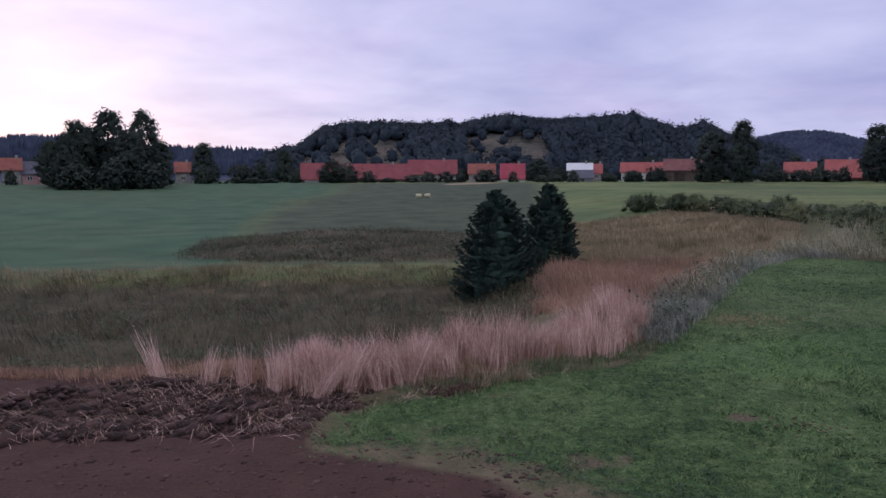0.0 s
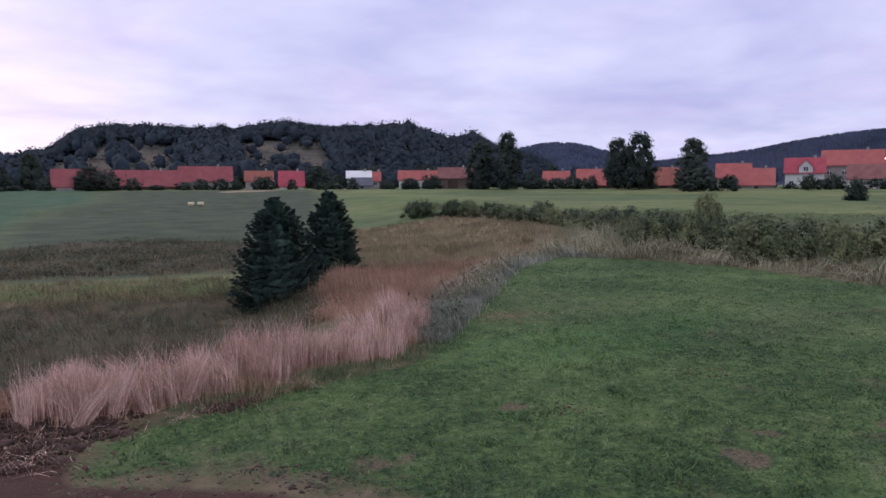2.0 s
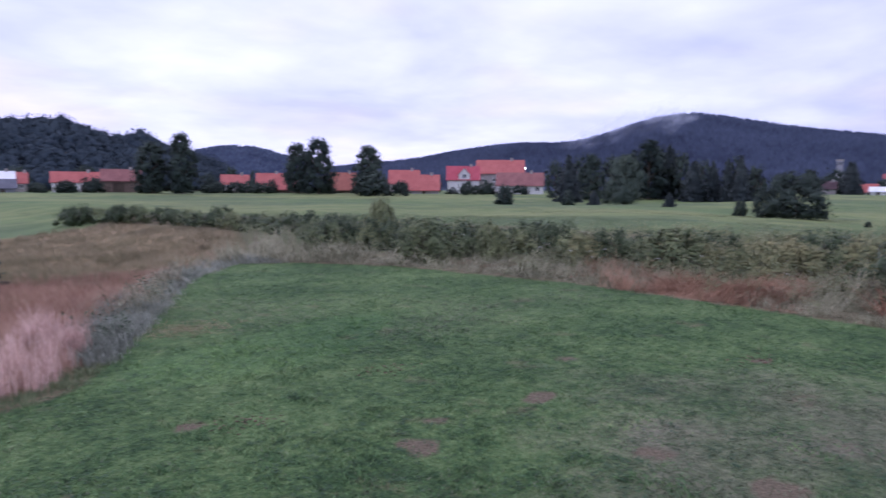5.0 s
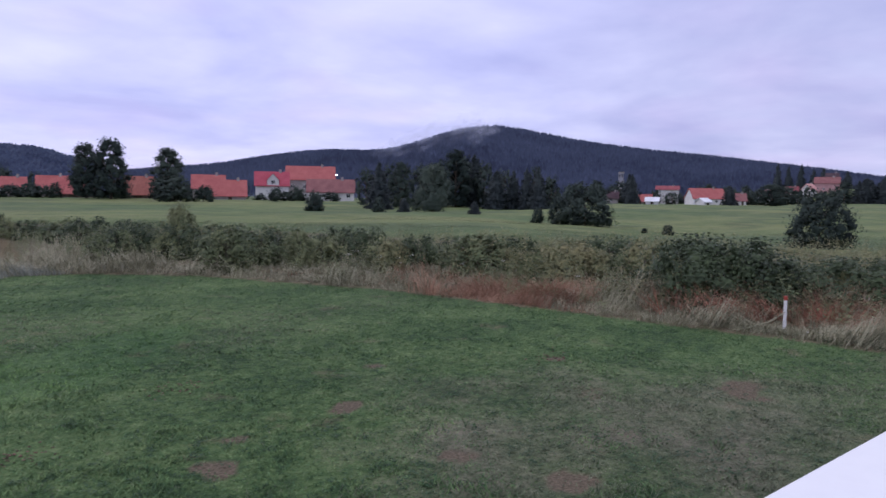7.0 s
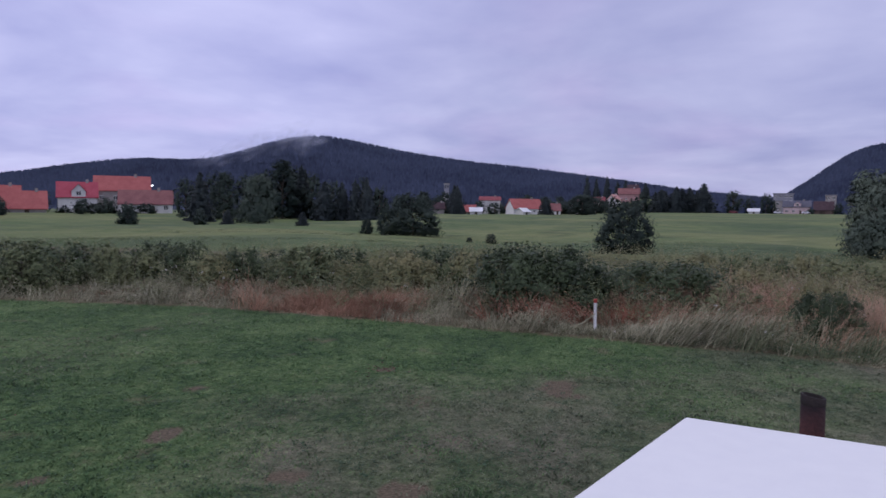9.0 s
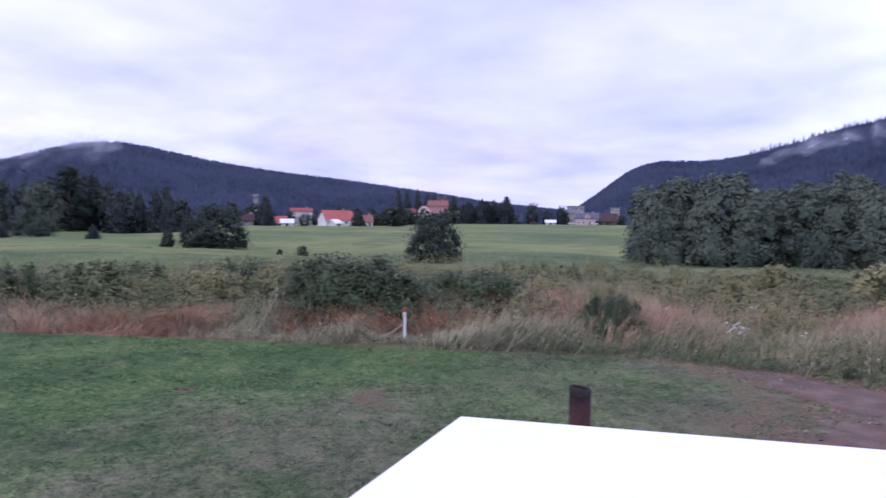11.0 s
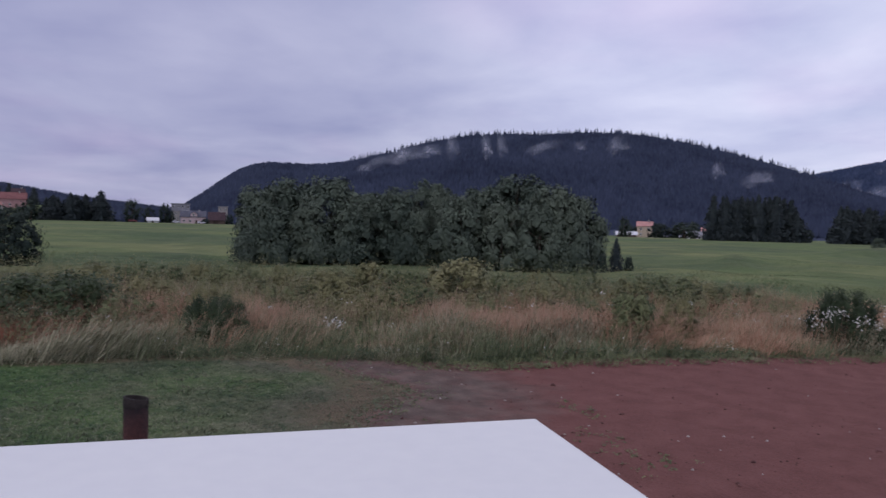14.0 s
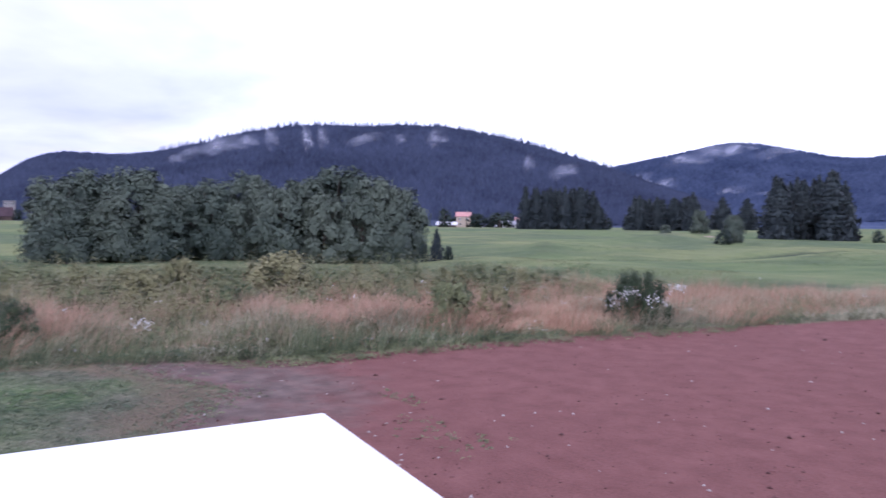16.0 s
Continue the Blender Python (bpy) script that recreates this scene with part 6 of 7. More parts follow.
for name, label, pick, mat in (("lawn_grass", "short green mown grass", ~dry & ~strip, M["lawn_blade"]), ("lush_lawn_grass", "lush bright green strip of mown grass", strip, M["lush_blade"]), ("dry_lawn_grass", "dry brownish patches of mown grass", dry & ~strip, M["lawn_dry"])):
    growth(name, label, [], [short_blades(p[pick], high[pick], (0.008 + 0.0012 * far)[pick], lean[pick], r)], mat)

# small dark tufts of clover and coarse grass in the lawn
p, r = scatter(5200, -16, 120, 4.5, 19, lambda x, y: (inside(LAWN, x, y) > 0.2) & (fbm(x * 0.8 + 12, y * 0.8, 3) > -0.12), 132, 0.8)
growth("clover", "small dark clover tufts scattered through the lawn", [], [weeds(p[:2600], r, 14, 0.055, 0.05, 0.026)], M["clover"], "weeds")
# thin grass that straggles out over the soil
q, r = scatter(60000, 84, 150, 5, 18, lambda x, y: (inside(FIELD, x, y) > -0.3) & (inside(LAWN, x, y) > -2.6) & (inside(FIELD, x, y) + 2.4 * fbm(x * 0.8 + 3, y * 0.8, 4) < 0.5 * np.random.default_rng(6).random(len(x))), 119, 0.8)
q = q[:9000]
growth("straggling_grass", "thin dry grass straggling over the soil's edge", [], [short_blades(q, r.uniform(0.012, 0.04, len(q)), 0.010 + 0.0012 * np.hypot(q[:, 0], q[:, 1]), r.normal(size=(len(q), 3)) * np.array([0.05, 0.05, 0]), r)], M["lawn_dry"])


def tufts(places, r, per, tall, wide, lean, spread, wind=(0.0, 0.0), patchy=0.5, arch=0.28, simple=False):
    """Tufts of blades; the bend of neighbouring tufts follows one swirling flow."""
    n = len(places)
    x, y = places[:, 0], places[:, 1]
    tall = tall * (1 + patchy * np.clip(3.2 * fbm(x * 0.9 + 9, y * 0.9, 2), -1, 1))
    flow = np.stack([fbm(x * 0.5 + 2, y * 0.5, 3), fbm(x * 0.5 + 40, y * 0.5 + 9, 3)], 1) * 5.0
    idx = np.repeat(np.arange(n), per)
    base = places[idx] + r.normal(size=(len(idx), 3)) * np.array([spread, spread, 0])
    size = (r.uniform(0.6, 1.2, n) * tall)[idx] * r.uniform(0.5, 1.1, len(idx))
    bend = (flow * 0.7 + r.normal(size=(n, 2)) * 0.35)[idx] * lean + r.normal(size=(len(idx), 2)) * lean * 0.55 + np.array(wind)
    far = np.hypot(base[:, 0], base[:, 1])
    if simple:
        return short_blades(base, size, wide * (0.6 + 0.035 * far), np.stack([bend[:, 0] * size, bend[:, 1] * size, 0 * size], 1), r)
    return blades(base, size, wide * (0.6 + 0.035 * far), np.stack([bend[:, 0] * size, bend[:, 1] * size, 0 * size], 1), r, arch)


STRAW_EDGE = [(-9.0, 10.3), (-5.2, 9.6), (-2.6, 9.05), (-1.4, 8.95), (0.4, 9.75), (2.1, 10.65), (3.1, 11.8), (3.5, 13.2), (2.9, 14.1), (1.6, 13.3), (-0.3, 11.5), (-2.4, 10.5), (-5.2, 10.7), (-9.0, 11.0)]
p, r = scatter(30000, -45, 24, 8, 20, lambda x, y: inside(STRAW_EDGE, x, y) > 0.3 * fbm(x, y) * 2, 102)
p = p[(inside(LAWN, p[:, 0], p[:, 1]) > -1.5) | (p[:, 0] < -2.0)]
p = p[r.random(len(p)) < (0.55 + 0.45 * smooth(-21.0, -16.0, np.degrees(np.arctan2(p[:, 0], p[:, 1])))) * (0.25 + 0.75 * smooth(-0.10, 0.06, fbm(p[:, 0] * 1.7, p[:, 1] * 1.7, 3)))][:1250]
short = 0.5 + 0.5 * smooth(-21.0, -14.0, np.degrees(np.arctan2(p[:, 0], p[:, 1])))
west = p[:, 0] < -2.5
growth("brown_stubble", "low brown dead grass at the torn end of the stand", [tufts(p[west][:260], r, 20, 0.34, 0.009, 0.5, 0.10)], [], M["russet"])
p, short = p[~west], short[~west]
growth("tall_straw", "tall bleached dry grass along the edge of the lawn", [tufts(p[:210], r, 80, 0.78 * short[:210], 0.008, 0.30, 0.075, (0.06, -0.04), 0.4)], [], M["straw"])
growth("short_straw", "shorter brownish dry grass between the tall tufts", [tufts(p[210:950], r, 18, 0.46 * short[210:950], 0.009, 0.38, 0.10, (0.04, -0.06), 0.6)], [], M["russet"])
# sheaves that lean over at the torn end of the stand
sheaves = np.array([(-1.9, 8.6), (-2.45, 8.75), (-1.55, 8.85), (-2.9, 9.0), (-0.75, 9.1), (-1.2, 8.95), (-3.4, 9.1), (-4.1, 9.3)])
sheaves = np.column_stack([sheaves, land(sheaves[:, 0], sheaves[:, 1])])
growth("leaning_straw", "sheaves of bleached stalks leaning over the torn edge", [tufts(sheaves[k:k + 1], r, 80, h, 0.007, 0.22, 0.05, w, 0.1, 0.46) for k, (h, w) in enumerate(((1.15, (0.55, 0.2)), (0.95, (0.0, 0.0)), (1.0, (0.42, 0.1)), (0.8, (0.1, -0.1)), (0.9, (0.5, 0.0)), (0.7, (-0.2, 0.1)), (0.7, (0.3, 0.0)), (0.65, (-0.15, 0.0))))], [], M["straw"])
# yellow stalks bent over the dark clods that stand for a hole in the turf
p, r = scatter(3000, -12, 10, 8.6, 10.6, lambda x, y: np.hypot((x + 0.3) / 1.2, (y - 9.35) / 0.35) < 1, 112)
growth("bent_stalks", "yellowish stalks bent over dark clods that stand for a hole", [tufts(p[:26], r, 16, 0.5, 0.008, 0.7, 0.07, (0.5, -0.55), 0.3)], [], M["ripe"])
# green and yellow grass at the foot of the stand
p, r = scatter(9000, -8, 18, 8.8, 12.8, lambda x, y: (np.abs(inside(STRAW_EDGE, x, y) + 0.12) < 0.28) & (inside(LAWN, x, y) > -0.6) & (x > -0.9), 128)
growth("foot_grass", "low green and yellow grass at the straw's foot", [tufts(p[:330], r, 16, 0.17, 0.009, 0.6, 0.08)], [], M["lush"])
p, r = scatter(60000, -5, 34, 12, 62, lambda x, y: inside(SLOPE, x, y) > 0.6 * fbm(x * 0.6, y * 0.6), 103)
sel = (p[:, 1] + 9 * fbm(p[:, 0] * 0.3 + 7, p[:, 1] * 0.3, 3) + 2.5 * r.normal(size=len(p))) < 23.5
growth("red_dry_grass", "reddish dry grass covering the slope", [], [tufts(p[sel][:2000], r, 12, 0.42, 0.014, 0.35, 0.16, simple=True)], M["russet"])
growth("golden_dry_grass", "pale golden dry grass covering the slope", [], [tufts(p[~sel][:2200], r, 12, 0.42, 0.015, 0.35, 0.18, simple=True)], M["golden"])
# grey-green border between slope and lawn
p, r = scatter(20000, 5, 30, 11, 30, lambda x, y: (np.abs(inside(LAWN, x, y) + 0.45) < 0.5) & (x > 2.8) & (y > 11.5) & (x < 13), 113)
growth("border_grass", "grey-green rank grass bordering the lawn", [tufts(p[:900], r, 18, 0.40, 0.012, 0.5, 0.12)], [], M["border"])
edge_spots = p[900:935]


q = np.random.default_rng(130)
p = np.stack([5.15 + 0.55 * q.normal(size=230), 13.3 + 0.35 * q.normal(size=230)], 1)
p = np.column_stack([p, land(p[:, 0], p[:, 1])])
growth("mown_straw", "dry straw-coloured patch of mown grass", [], [tufts(p, q, 10, 0.05, 0.010, 1.0, 0.10, simple=True)], M["ripe"])


def tall_zone(x, y):
    return (near_rough(x, y) > 0) & (inside(LAWN, x, y) < -0.15) & (inside(FIELD, x, y) < -0.1) & (inside(DUG, x, y) < 0) & (inside(HOLLOW, x, y) < 0.3) & (inside(STRAW_EDGE, x, y) < 0) & (inside(SLOPE, x, y) < 0.3) & (x > 3)


def rim(x, y):
    """How far out from the edge of the mown and dug ground."""
    return -np.maximum(inside(LAWN, x, y), inside(FIELD, x, y))


# grasses in front, by their colour
p, r = scatter(60000, 18, 170, 11, 34, lambda x, y: tall_zone(x, y) & (rim(x, y) < 3.8 + 2 * fbm(x * 0.4, y * 0.4)), 104)
hue = fbm(p[:, 0] * 0.22 + 3, p[:, 1] * 0.22 + 11, 3)
head = np.degrees(np.arctan2(p[:, 0], p[:, 1]))
edge = rim(p[:, 0], p[:, 1])
reddish = (hue + 0.17 * np.exp(-((head - 66) / 7) ** 2) + 0.10 * np.exp(-((head - 83) / 7) ** 2) * smooth(1.4, 2.2, edge) - 0.16 * np.exp(-((head - 88) / 12) ** 2) * (1 - smooth(1.0, 1.8, edge)) - 0.08 - 0.14 * smooth(57, 50, head) + 0.06 * r.normal(size=len(p))) > 0.03
pale = ~reddish
growth("rust_coloured_grass", "rust-coloured tall grass along the lawn's far edge", [tufts(p[reddish][:1700], r, 16, 0.84, 0.008, 1.0, 0.13, (-0.3, -0.25), 0.9, 0.4)], [], M["red_straw"])
pale = p[pale]
fresh = (np.degrees(np.arctan2(pale[:, 0], pale[:, 1])) > 92) & (fbm(pale[:, 0] * 0.4 + 5, pale[:, 1] * 0.4, 3) + 0.05 * r.normal(size=len(pale)) > 0.0)
growth("pale_tall_grass", "bent pale green and straw-coloured tall grass", [tufts(pale[~fresh][:2500], r, 13, 0.95, 0.010, 1.0, 0.13, (-0.3, -0.35), 0.85)], [], M["pale_grass"])
growth("green_tall_grass", "fresh green tall grass before the weed belt", [tufts(pale[fresh][:800], r, 13, 0.85, 0.009, 0.6, 0.13, (-0.15, -0.2), 0.7)], [], M["lush"])
p, r = scatter(30000, 18, 170, 14, 44, lambda x, y: tall_zone(x, y) & (rim(x, y) > 2), 105)
hue = fbm(p[:, 0] * 0.2 + 31, p[:, 1] * 0.2 + 2, 3)
growth("seeded_grass", "tall straw-coloured grass heads among the weeds", [tufts(p[hue > -0.03][:1300], r, 14, 1.0, 0.007, 0.3, 0.18)], [], M["pale_grass"])


p, r = scatter(60000, 8, 170, 15, 74, lambda x, y: tall_zone(x, y) & (rim(x, y) > 1.8 + 2.6 * smooth(90, 97, np.degrees(np.arctan2(x, y))) + 1.5 * fbm(x * 0.5, y * 0.5)) & (np.degrees(np.arctan2(x, y)) < 143 + 25 * fbm(x * 0.3, y * 0.3)), 106)
hue = fbm(p[:, 0] * 0.16 + 13, p[:, 1] * 0.16 + 27, 3) + 0.2 * smooth(60, 50, np.degrees(np.arctan2(p[:, 0], p[:, 1])))
growth("green_weeds", "dense green nettles and weeds in a broad belt", [], [weeds(p[hue > -0.06][:3900], r, 40, 1.0, 0.10, 0.066)], M["weed"], "weeds")
growth("yellowing_weeds", "yellow-green leafy weeds in a broad belt", [], [weeds(p[hue <= 0.02][:2800], r, 40, 0.95, 0.10, 0.066)], M["weed_yellow"], "weeds")
p, r = scatter(12000, 138, 170, 14, 36, lambda x, y: tall_zone(x, y) & (rim(x, y) > 1.0), 114)
growth("russet_grass", "russet and straw-coloured grass beyond the soil", [], [tufts(p[:1100], r, 16, 0.7, 0.010, 0.4, 0.2, simple=True)], M["red_straw"])
growth("bleached_grass", "bleached tall grass beyond the soil", [], [tufts(p[1500:2300], r, 16, 0.75, 0.010, 0.4, 0.2, simple=True)], M["ripe"])
p, r = scatter(20000, 84, 142, 16, 32, lambda x, y: tall_zone(x, y) & (rim(x, y) > 2.4) & (rim(x, y) < 6.5) & (fbm(x * 0.3 + 50, y * 0.3, 3) > -0.10), 115)
growth("ripe_grass", "ripe orange grass heads among the weeds", [tufts(p[:2500], r, 12, 0.92, 0.007, 0.35, 0.2)], [], M["plume"])
growth("border_weeds", "dark nettle clumps along the lawn's border", [], [weeds(edge_spots, r, 26, 0.5, 0.14, 0.08)], M["bush"], "weeds")
# the belt's far side
p, r = scatter(9000, 60, 143, 25, 40, lambda x, y: near_rough(x, y) > 0.2, 127)
hue = fbm(p[:, 0] * 0.2 + 3, p[:, 1] * 0.2 + 17, 3)
growth("rear_weeds", "dense leafy weeds along the far side of the belt", [], [weeds(p[hue > -0.02][:750], r, 44, 1.1, 0.14, 0.085)], M["weed"], "weeds")
growth("rear_yellow_weeds", "yellow-green weeds along the far side of the belt", [], [weeds(p[hue <= -0.02][:550], r, 44, 1.1, 0.14, 0.085)], M["weed_yellow"], "weeds")
# leafy tops that rise above the belt
p, r = scatter(9000, 30, 140, 17, 34, lambda x, y: tall_zone(x, y) & (rim(x, y) > 3.0) & (fbm(x * 0.4 + 15, y * 0.4 + 60, 3) > 0.02), 118)
growth("weed_tops", "tall leafy weed stems rising above the belt", [], [weeds(p[:700], r, 46, 1.3, 0.055, 0.052)], M["weed_yellow"], "weeds")
# mixed stalks standing up among and before the weeds
p, r = scatter(26000, 86, 145, 14.5, 30, lambda x, y: tall_zone(x, y) & (rim(x, y) > 0.9 + 1.5 * fbm(x * 0.5 + 5, y * 0.5, 3)), 117)
hue = fbm(p[:, 0] * 0.35 + 40, p[:, 1] * 0.35 + 8, 3) + 0.05 * r.normal(size=len(p))
growth("mixed_golden_grass", "yellowish seed stalks standing among the weeds", [tufts(p[hue > 0.02][:900], r, 12, 1.05, 0.008, 0.35, 0.16, (-0.1, -0.1), 0.7)], [], M["ripe"])
growth("mixed_rust_grass", "rust-coloured seed stalks standing among the weeds", [tufts(p[hue < -0.05][:700], r, 12, 0.95, 0.008, 0.4, 0.16, (-0.1, -0.1), 0.7)], [], M["red_straw"])
growth("mixed_green_grass", "fresh green grass tufts before the weeds", [tufts(p[np.abs(hue + 0.015) < 0.035][:700], r, 13, 0.85, 0.009, 0.45, 0.15, (-0.1, -0.1), 0.7)], [], M["lush"])
# longer grass standing in the far meadow
p, r = scatter(40000, 12, 172, 27, 95, lambda x, y: (near_rough(x, y) < -0.5) & (fbm(x * 0.08, y * 0.08, 3) > -0.05), 129)
growth("meadow_grass", "uneven grass tufts over the far meadow", [], [tufts(p[:9000], r, 5, 0.13, 0.014, 0.5, 0.25, simple=True)], M["meadow"])
# the damp hollow and the dark bank beyond it
p, r = scatter(30000, -45, 16, 9, 44, lambda x, y: (inside(HOLLOW, x, y) > -0.6) | (inside(BANK, x, y) > -0.5), 107)
on_bank = inside(BANK, p[:, 0], p[:, 1]) > -0.5
growth("bank_weeds", "low dark scrub on the earth bank", [], [weeds(p[on_bank][:420], r, 22, 0.42, 0.3, 0.09)], M["bush"], "weeds")
growth("bank_grass", "brownish rank grass on the earth bank", [], [tufts(p[on_bank][420:1900], r, 11, 0.34, 0.013, 0.6, 0.22, simple=True)], M["rank"])
p = p[~on_bank]
growth("hollow_weeds", "low dark weeds filling the damp hollow", [], [weeds(p[:800], r, 24, 0.32, 0.22, 0.06)], M["bush"], "weeds")
growth("hollow_grass", "brownish rank grass in the damp hollow", [], [tufts(p[900:3500], r, 10, 0.4, 0.013, 0.5, 0.18, simple=True)], M["rank"])
p, r = scatter(20000, -45, 16, 15, 60, lambda x, y: (np.abs(inside(HOLLOW, x, y) + 0.5) < 1.1) & (y > 17.5), 108)
growth("crest_grass", "yellowish grass along the crest of the hollow", [], [tufts(p[:1200], r, 12, 0.3, 0.011, 0.5, 0.2, simple=True)], M["golden"])
# low weeds that fringe the soil
p, r = scatter(20000, 85, 170, 8, 30, lambda x, y: (np.abs(inside(FIELD, x, y)) < 0.7) & (rim(x, y) > -0.8) & (inside(LAWN, x, y) < -1.2) & (x > 9), 109)
growth("fringe_weeds", "small green weeds fringing the red soil", [], [weeds(p[(p[:, 1] < -5)][:560], r, 24, 0.16, 0.10, 0.045)], M["weed"], "weeds")
r = np.random.default_rng(110)
patch = [(r.normal(size=(n, 2)) * np.array([sx, sy]) + np.array([cx, cy])) for cx, cy, sx, sy, n in ((11.2, -4.9, 0.6, 0.22, 40), (8.8, -6.9, 0.25, 0.12, 18), (6.9, -6.1, 0.6, 0.25, 34), (9.6, -4.2, 0.4, 0.25, 24), (12.6, -4.4, 0.5, 0.3, 20))]
p = np.concatenate(patch)
p = np.concatenate([p, land(p[:, 0], p[:, 1])[:, None]], 1)
growth("seedling_weeds", "low weeds in patches on the red soil", [], [weeds(p, r, 12, 0.035, 0.05, 0.032)], M["weed"], "weeds")
# leafy weeds that break up the grass in front
p, r = scatter(30000, 40, 165, 12, 32, lambda x, y: tall_zone(x, y) & (rim(x, y) > 0.5) & (rim(x, y) < 3.5) & (fbm(x * 0.6 + 21, y * 0.6 + 3, 3) > 0.06), 135)
growth("front_weeds", "patches of green leafy weeds among the front grass", [], [weeds(p[:520], r, 34, 0.55, 0.12, 0.05)], M["weed"], "weeds")
# fox-red dead fern arching before the dark shrubs
r = np.random.default_rng(137)
p = np.concatenate([np.stack([r.normal(x, 0.28, n), r.normal(y, 0.38, n)], 1) for x, y, n in ((17.0, 4.0, 8), (17.2, 3.3, 10), (17.4, 2.7, 7), (17.5, 1.4, 10), (17.7, 0.4, 4), (17.6, -0.3, 4))])
p = np.concatenate([p, land(p[:, 0], p[:, 1])[:, None]], 1)
growth("dead_fern", "fox-red dead fern arching over the tall grass", [tufts(p, r, 20, 0.98, 0.010, 0.9, 0.10, (-0.1, 0.25), 0.35, 0.55)], [], M["dead_fern"])
# grass round the foot of the marker post
r = np.random.default_rng(139)
p = np.stack([r.normal(15.9, 0.14, 26), r.normal(2.0, 0.4, 26)], 1)
p = np.concatenate([p, land(p[:, 0], p[:, 1])[:, None]], 1)
growth("post_grass", "pale bent grass round the foot of the post", [tufts(p, r, 14, 0.42, 0.010, 0.9, 0.10, (-0.1, -0.2))], [], M["pale_grass"])
# dark leafy weeds at the belt's foot
p, r = scatter(30000, 84, 165, 11, 30, lambda x, y: tall_zone(x, y) & (rim(x, y) < 0.75 + 0.8 * fbm(x * 0.7, y * 0.7, 3)), 134)
growth("foot_weeds", "low dark leafy weeds at the foot of the belt", [], [weeds(p[:520], r, 22, 0.20, 0.12, 0.045)], M["bush"], "weeds")
growth("foot_flowers", "tiny white flowers low at the foot of the belt", [], [leaves(p[600:690] + np.stack([0 * p[600:690, 0], 0 * p[600:690, 0], r.uniform(0.1, 0.4, 90)], 1), 0.04, r, 0.7)], M["flower"], "flowers")
# white flower heads in the belt
p, r = scatter(4000, 40, 165, 14, 30, lambda x, y: tall_zone(x, y) & (rim(x, y) < 6), 111)
p = p[:55]
p = np.repeat(p, 7, 0) + np.random.default_rng(4).normal(size=(len(p) * 7, 3)) * np.array([0.05, 0.05, 0.02])
p[:, 2] += np.repeat(np.random.default_rng(5).uniform(0.35, 1.0, len(p) // 7), 7)
growth("white_flowers", "small white flower heads scattered in the weeds", [], [leaves(p, 0.038, r, 0.8)], M["flower"], "flowers")


# ---------- single shrubs in the belt ----------
shrub_dark = Nursery([lambda s=s: unit_tree("shrub", "dense dark green willow shrub in the weed belt", "shrub", s, 90, 190, 0.019, low_dome, M["bush"], 0.008, "belt shrubs", 0.0, (0.05, 0.10), 2.6, 0.42) for s in (71, 72)]).plant
shrub_light = Nursery([lambda s=s: unit_tree("shrub", "light green leafy shrub in the weed belt", "shrub", s, 54, 90, 0.036, low_dome, M["weed"], 0.008, "belt shrubs", 0.0, (0.07, 0.13), 1.4, 0.4) for s in (73, 74)]).plant
shrub_yellow = Nursery([lambda s=s: unit_tree("shrub", "yellow-green leafy weed thicket in the belt", "shrub", s, 54, 90, 0.036, low_dome, M["weed_yellow"], 0.010, "belt shrubs", 0.0, (0.07, 0.13), 1.4, 0.4) for s in (75, 76)]).plant
shrub_dark(78.4, 19.4, 4.5, 1.76)
shrub_dark(88.5, 20.6, 4.5, 1.32)
shrub_dark(99.4, 17.4, 1.8, 1.0)
shrub_light(131.5, 18.2, 1.5, 1.25)
shrub_dark(146.0, 20.6, 1.9, 1.40, label="leafy green shrub beside tall white flowers")
shrub_light(37.2, 33.0, 1.7, 2.25, label="tall slim green sapling in the weed belt")
shrub_light(46.0, 26.5, 1.4, 1.42)
shrub_light(40.4, 25.6, 2.2, 1.52)
shrub_light(60.3, 23.6, 2.6, 1.52)
shrub_yellow(53.5, 25.0, 1.7, 1.15)
shrub_yellow(69.0, 22.5, 1.9, 1.2)
shrub_yellow(118.2, 25.5, 3.0, 1.66)
shrub_yellow(110.9, 26.5, 1.6, 1.42)
shrub_yellow(108.0, 24.0, 2.0, 1.25)
shrub_yellow(94.5, 22.0, 1.8, 1.15)
clump = Nursery([lambda s=s: unit_tree("weed_clump", "leafy green clump of tall weeds in the belt", "weeds", s, 24, 120, 0.028, low_dome, M["weed"], 0.008, "weed clumps", 0.0, (0.08, 0.14), 1.9, 0.4) for s in (77, 78)]).plant
yellow_clump = Nursery([lambda s=s: unit_tree("weed_clump", "yellow-green clump of tall weeds in the belt", "weeds", s, 24, 120, 0.028, low_dome, M["weed_yellow"], 0.008, "weed clumps", 0.0, (0.08, 0.14), 1.9, 0.4) for s in (79, 80)]).plant
hedge = Nursery([lambda s=s: unit_tree("hedge_bush", "dark green bush in the hedge line across the meadow", "bush", s, 26, 120, 0.032, low_dome, M["bush"], 0.010, "hedge bushes", 0.0, (0.07, 0.13), 2.4, 0.45) for s in (84, 85)]).plant
lot = np.random.default_rng(95)
for k, heading in enumerate(np.arange(14.5, 37, 1.05)):
    off = float(np.interp(heading, [14, 20, 26, 32, 37], [64, 60, 50, 40, 34])) + lot.uniform(-3, 3)
    (clump if k % 3 == 2 else hedge)(round(heading + lot.uniform(-0.5, 0.5), 2), round(off, 1), round(lot.uniform(2.2, 3.6), 1), round(lot.uniform(0.85, 1.4), 2))
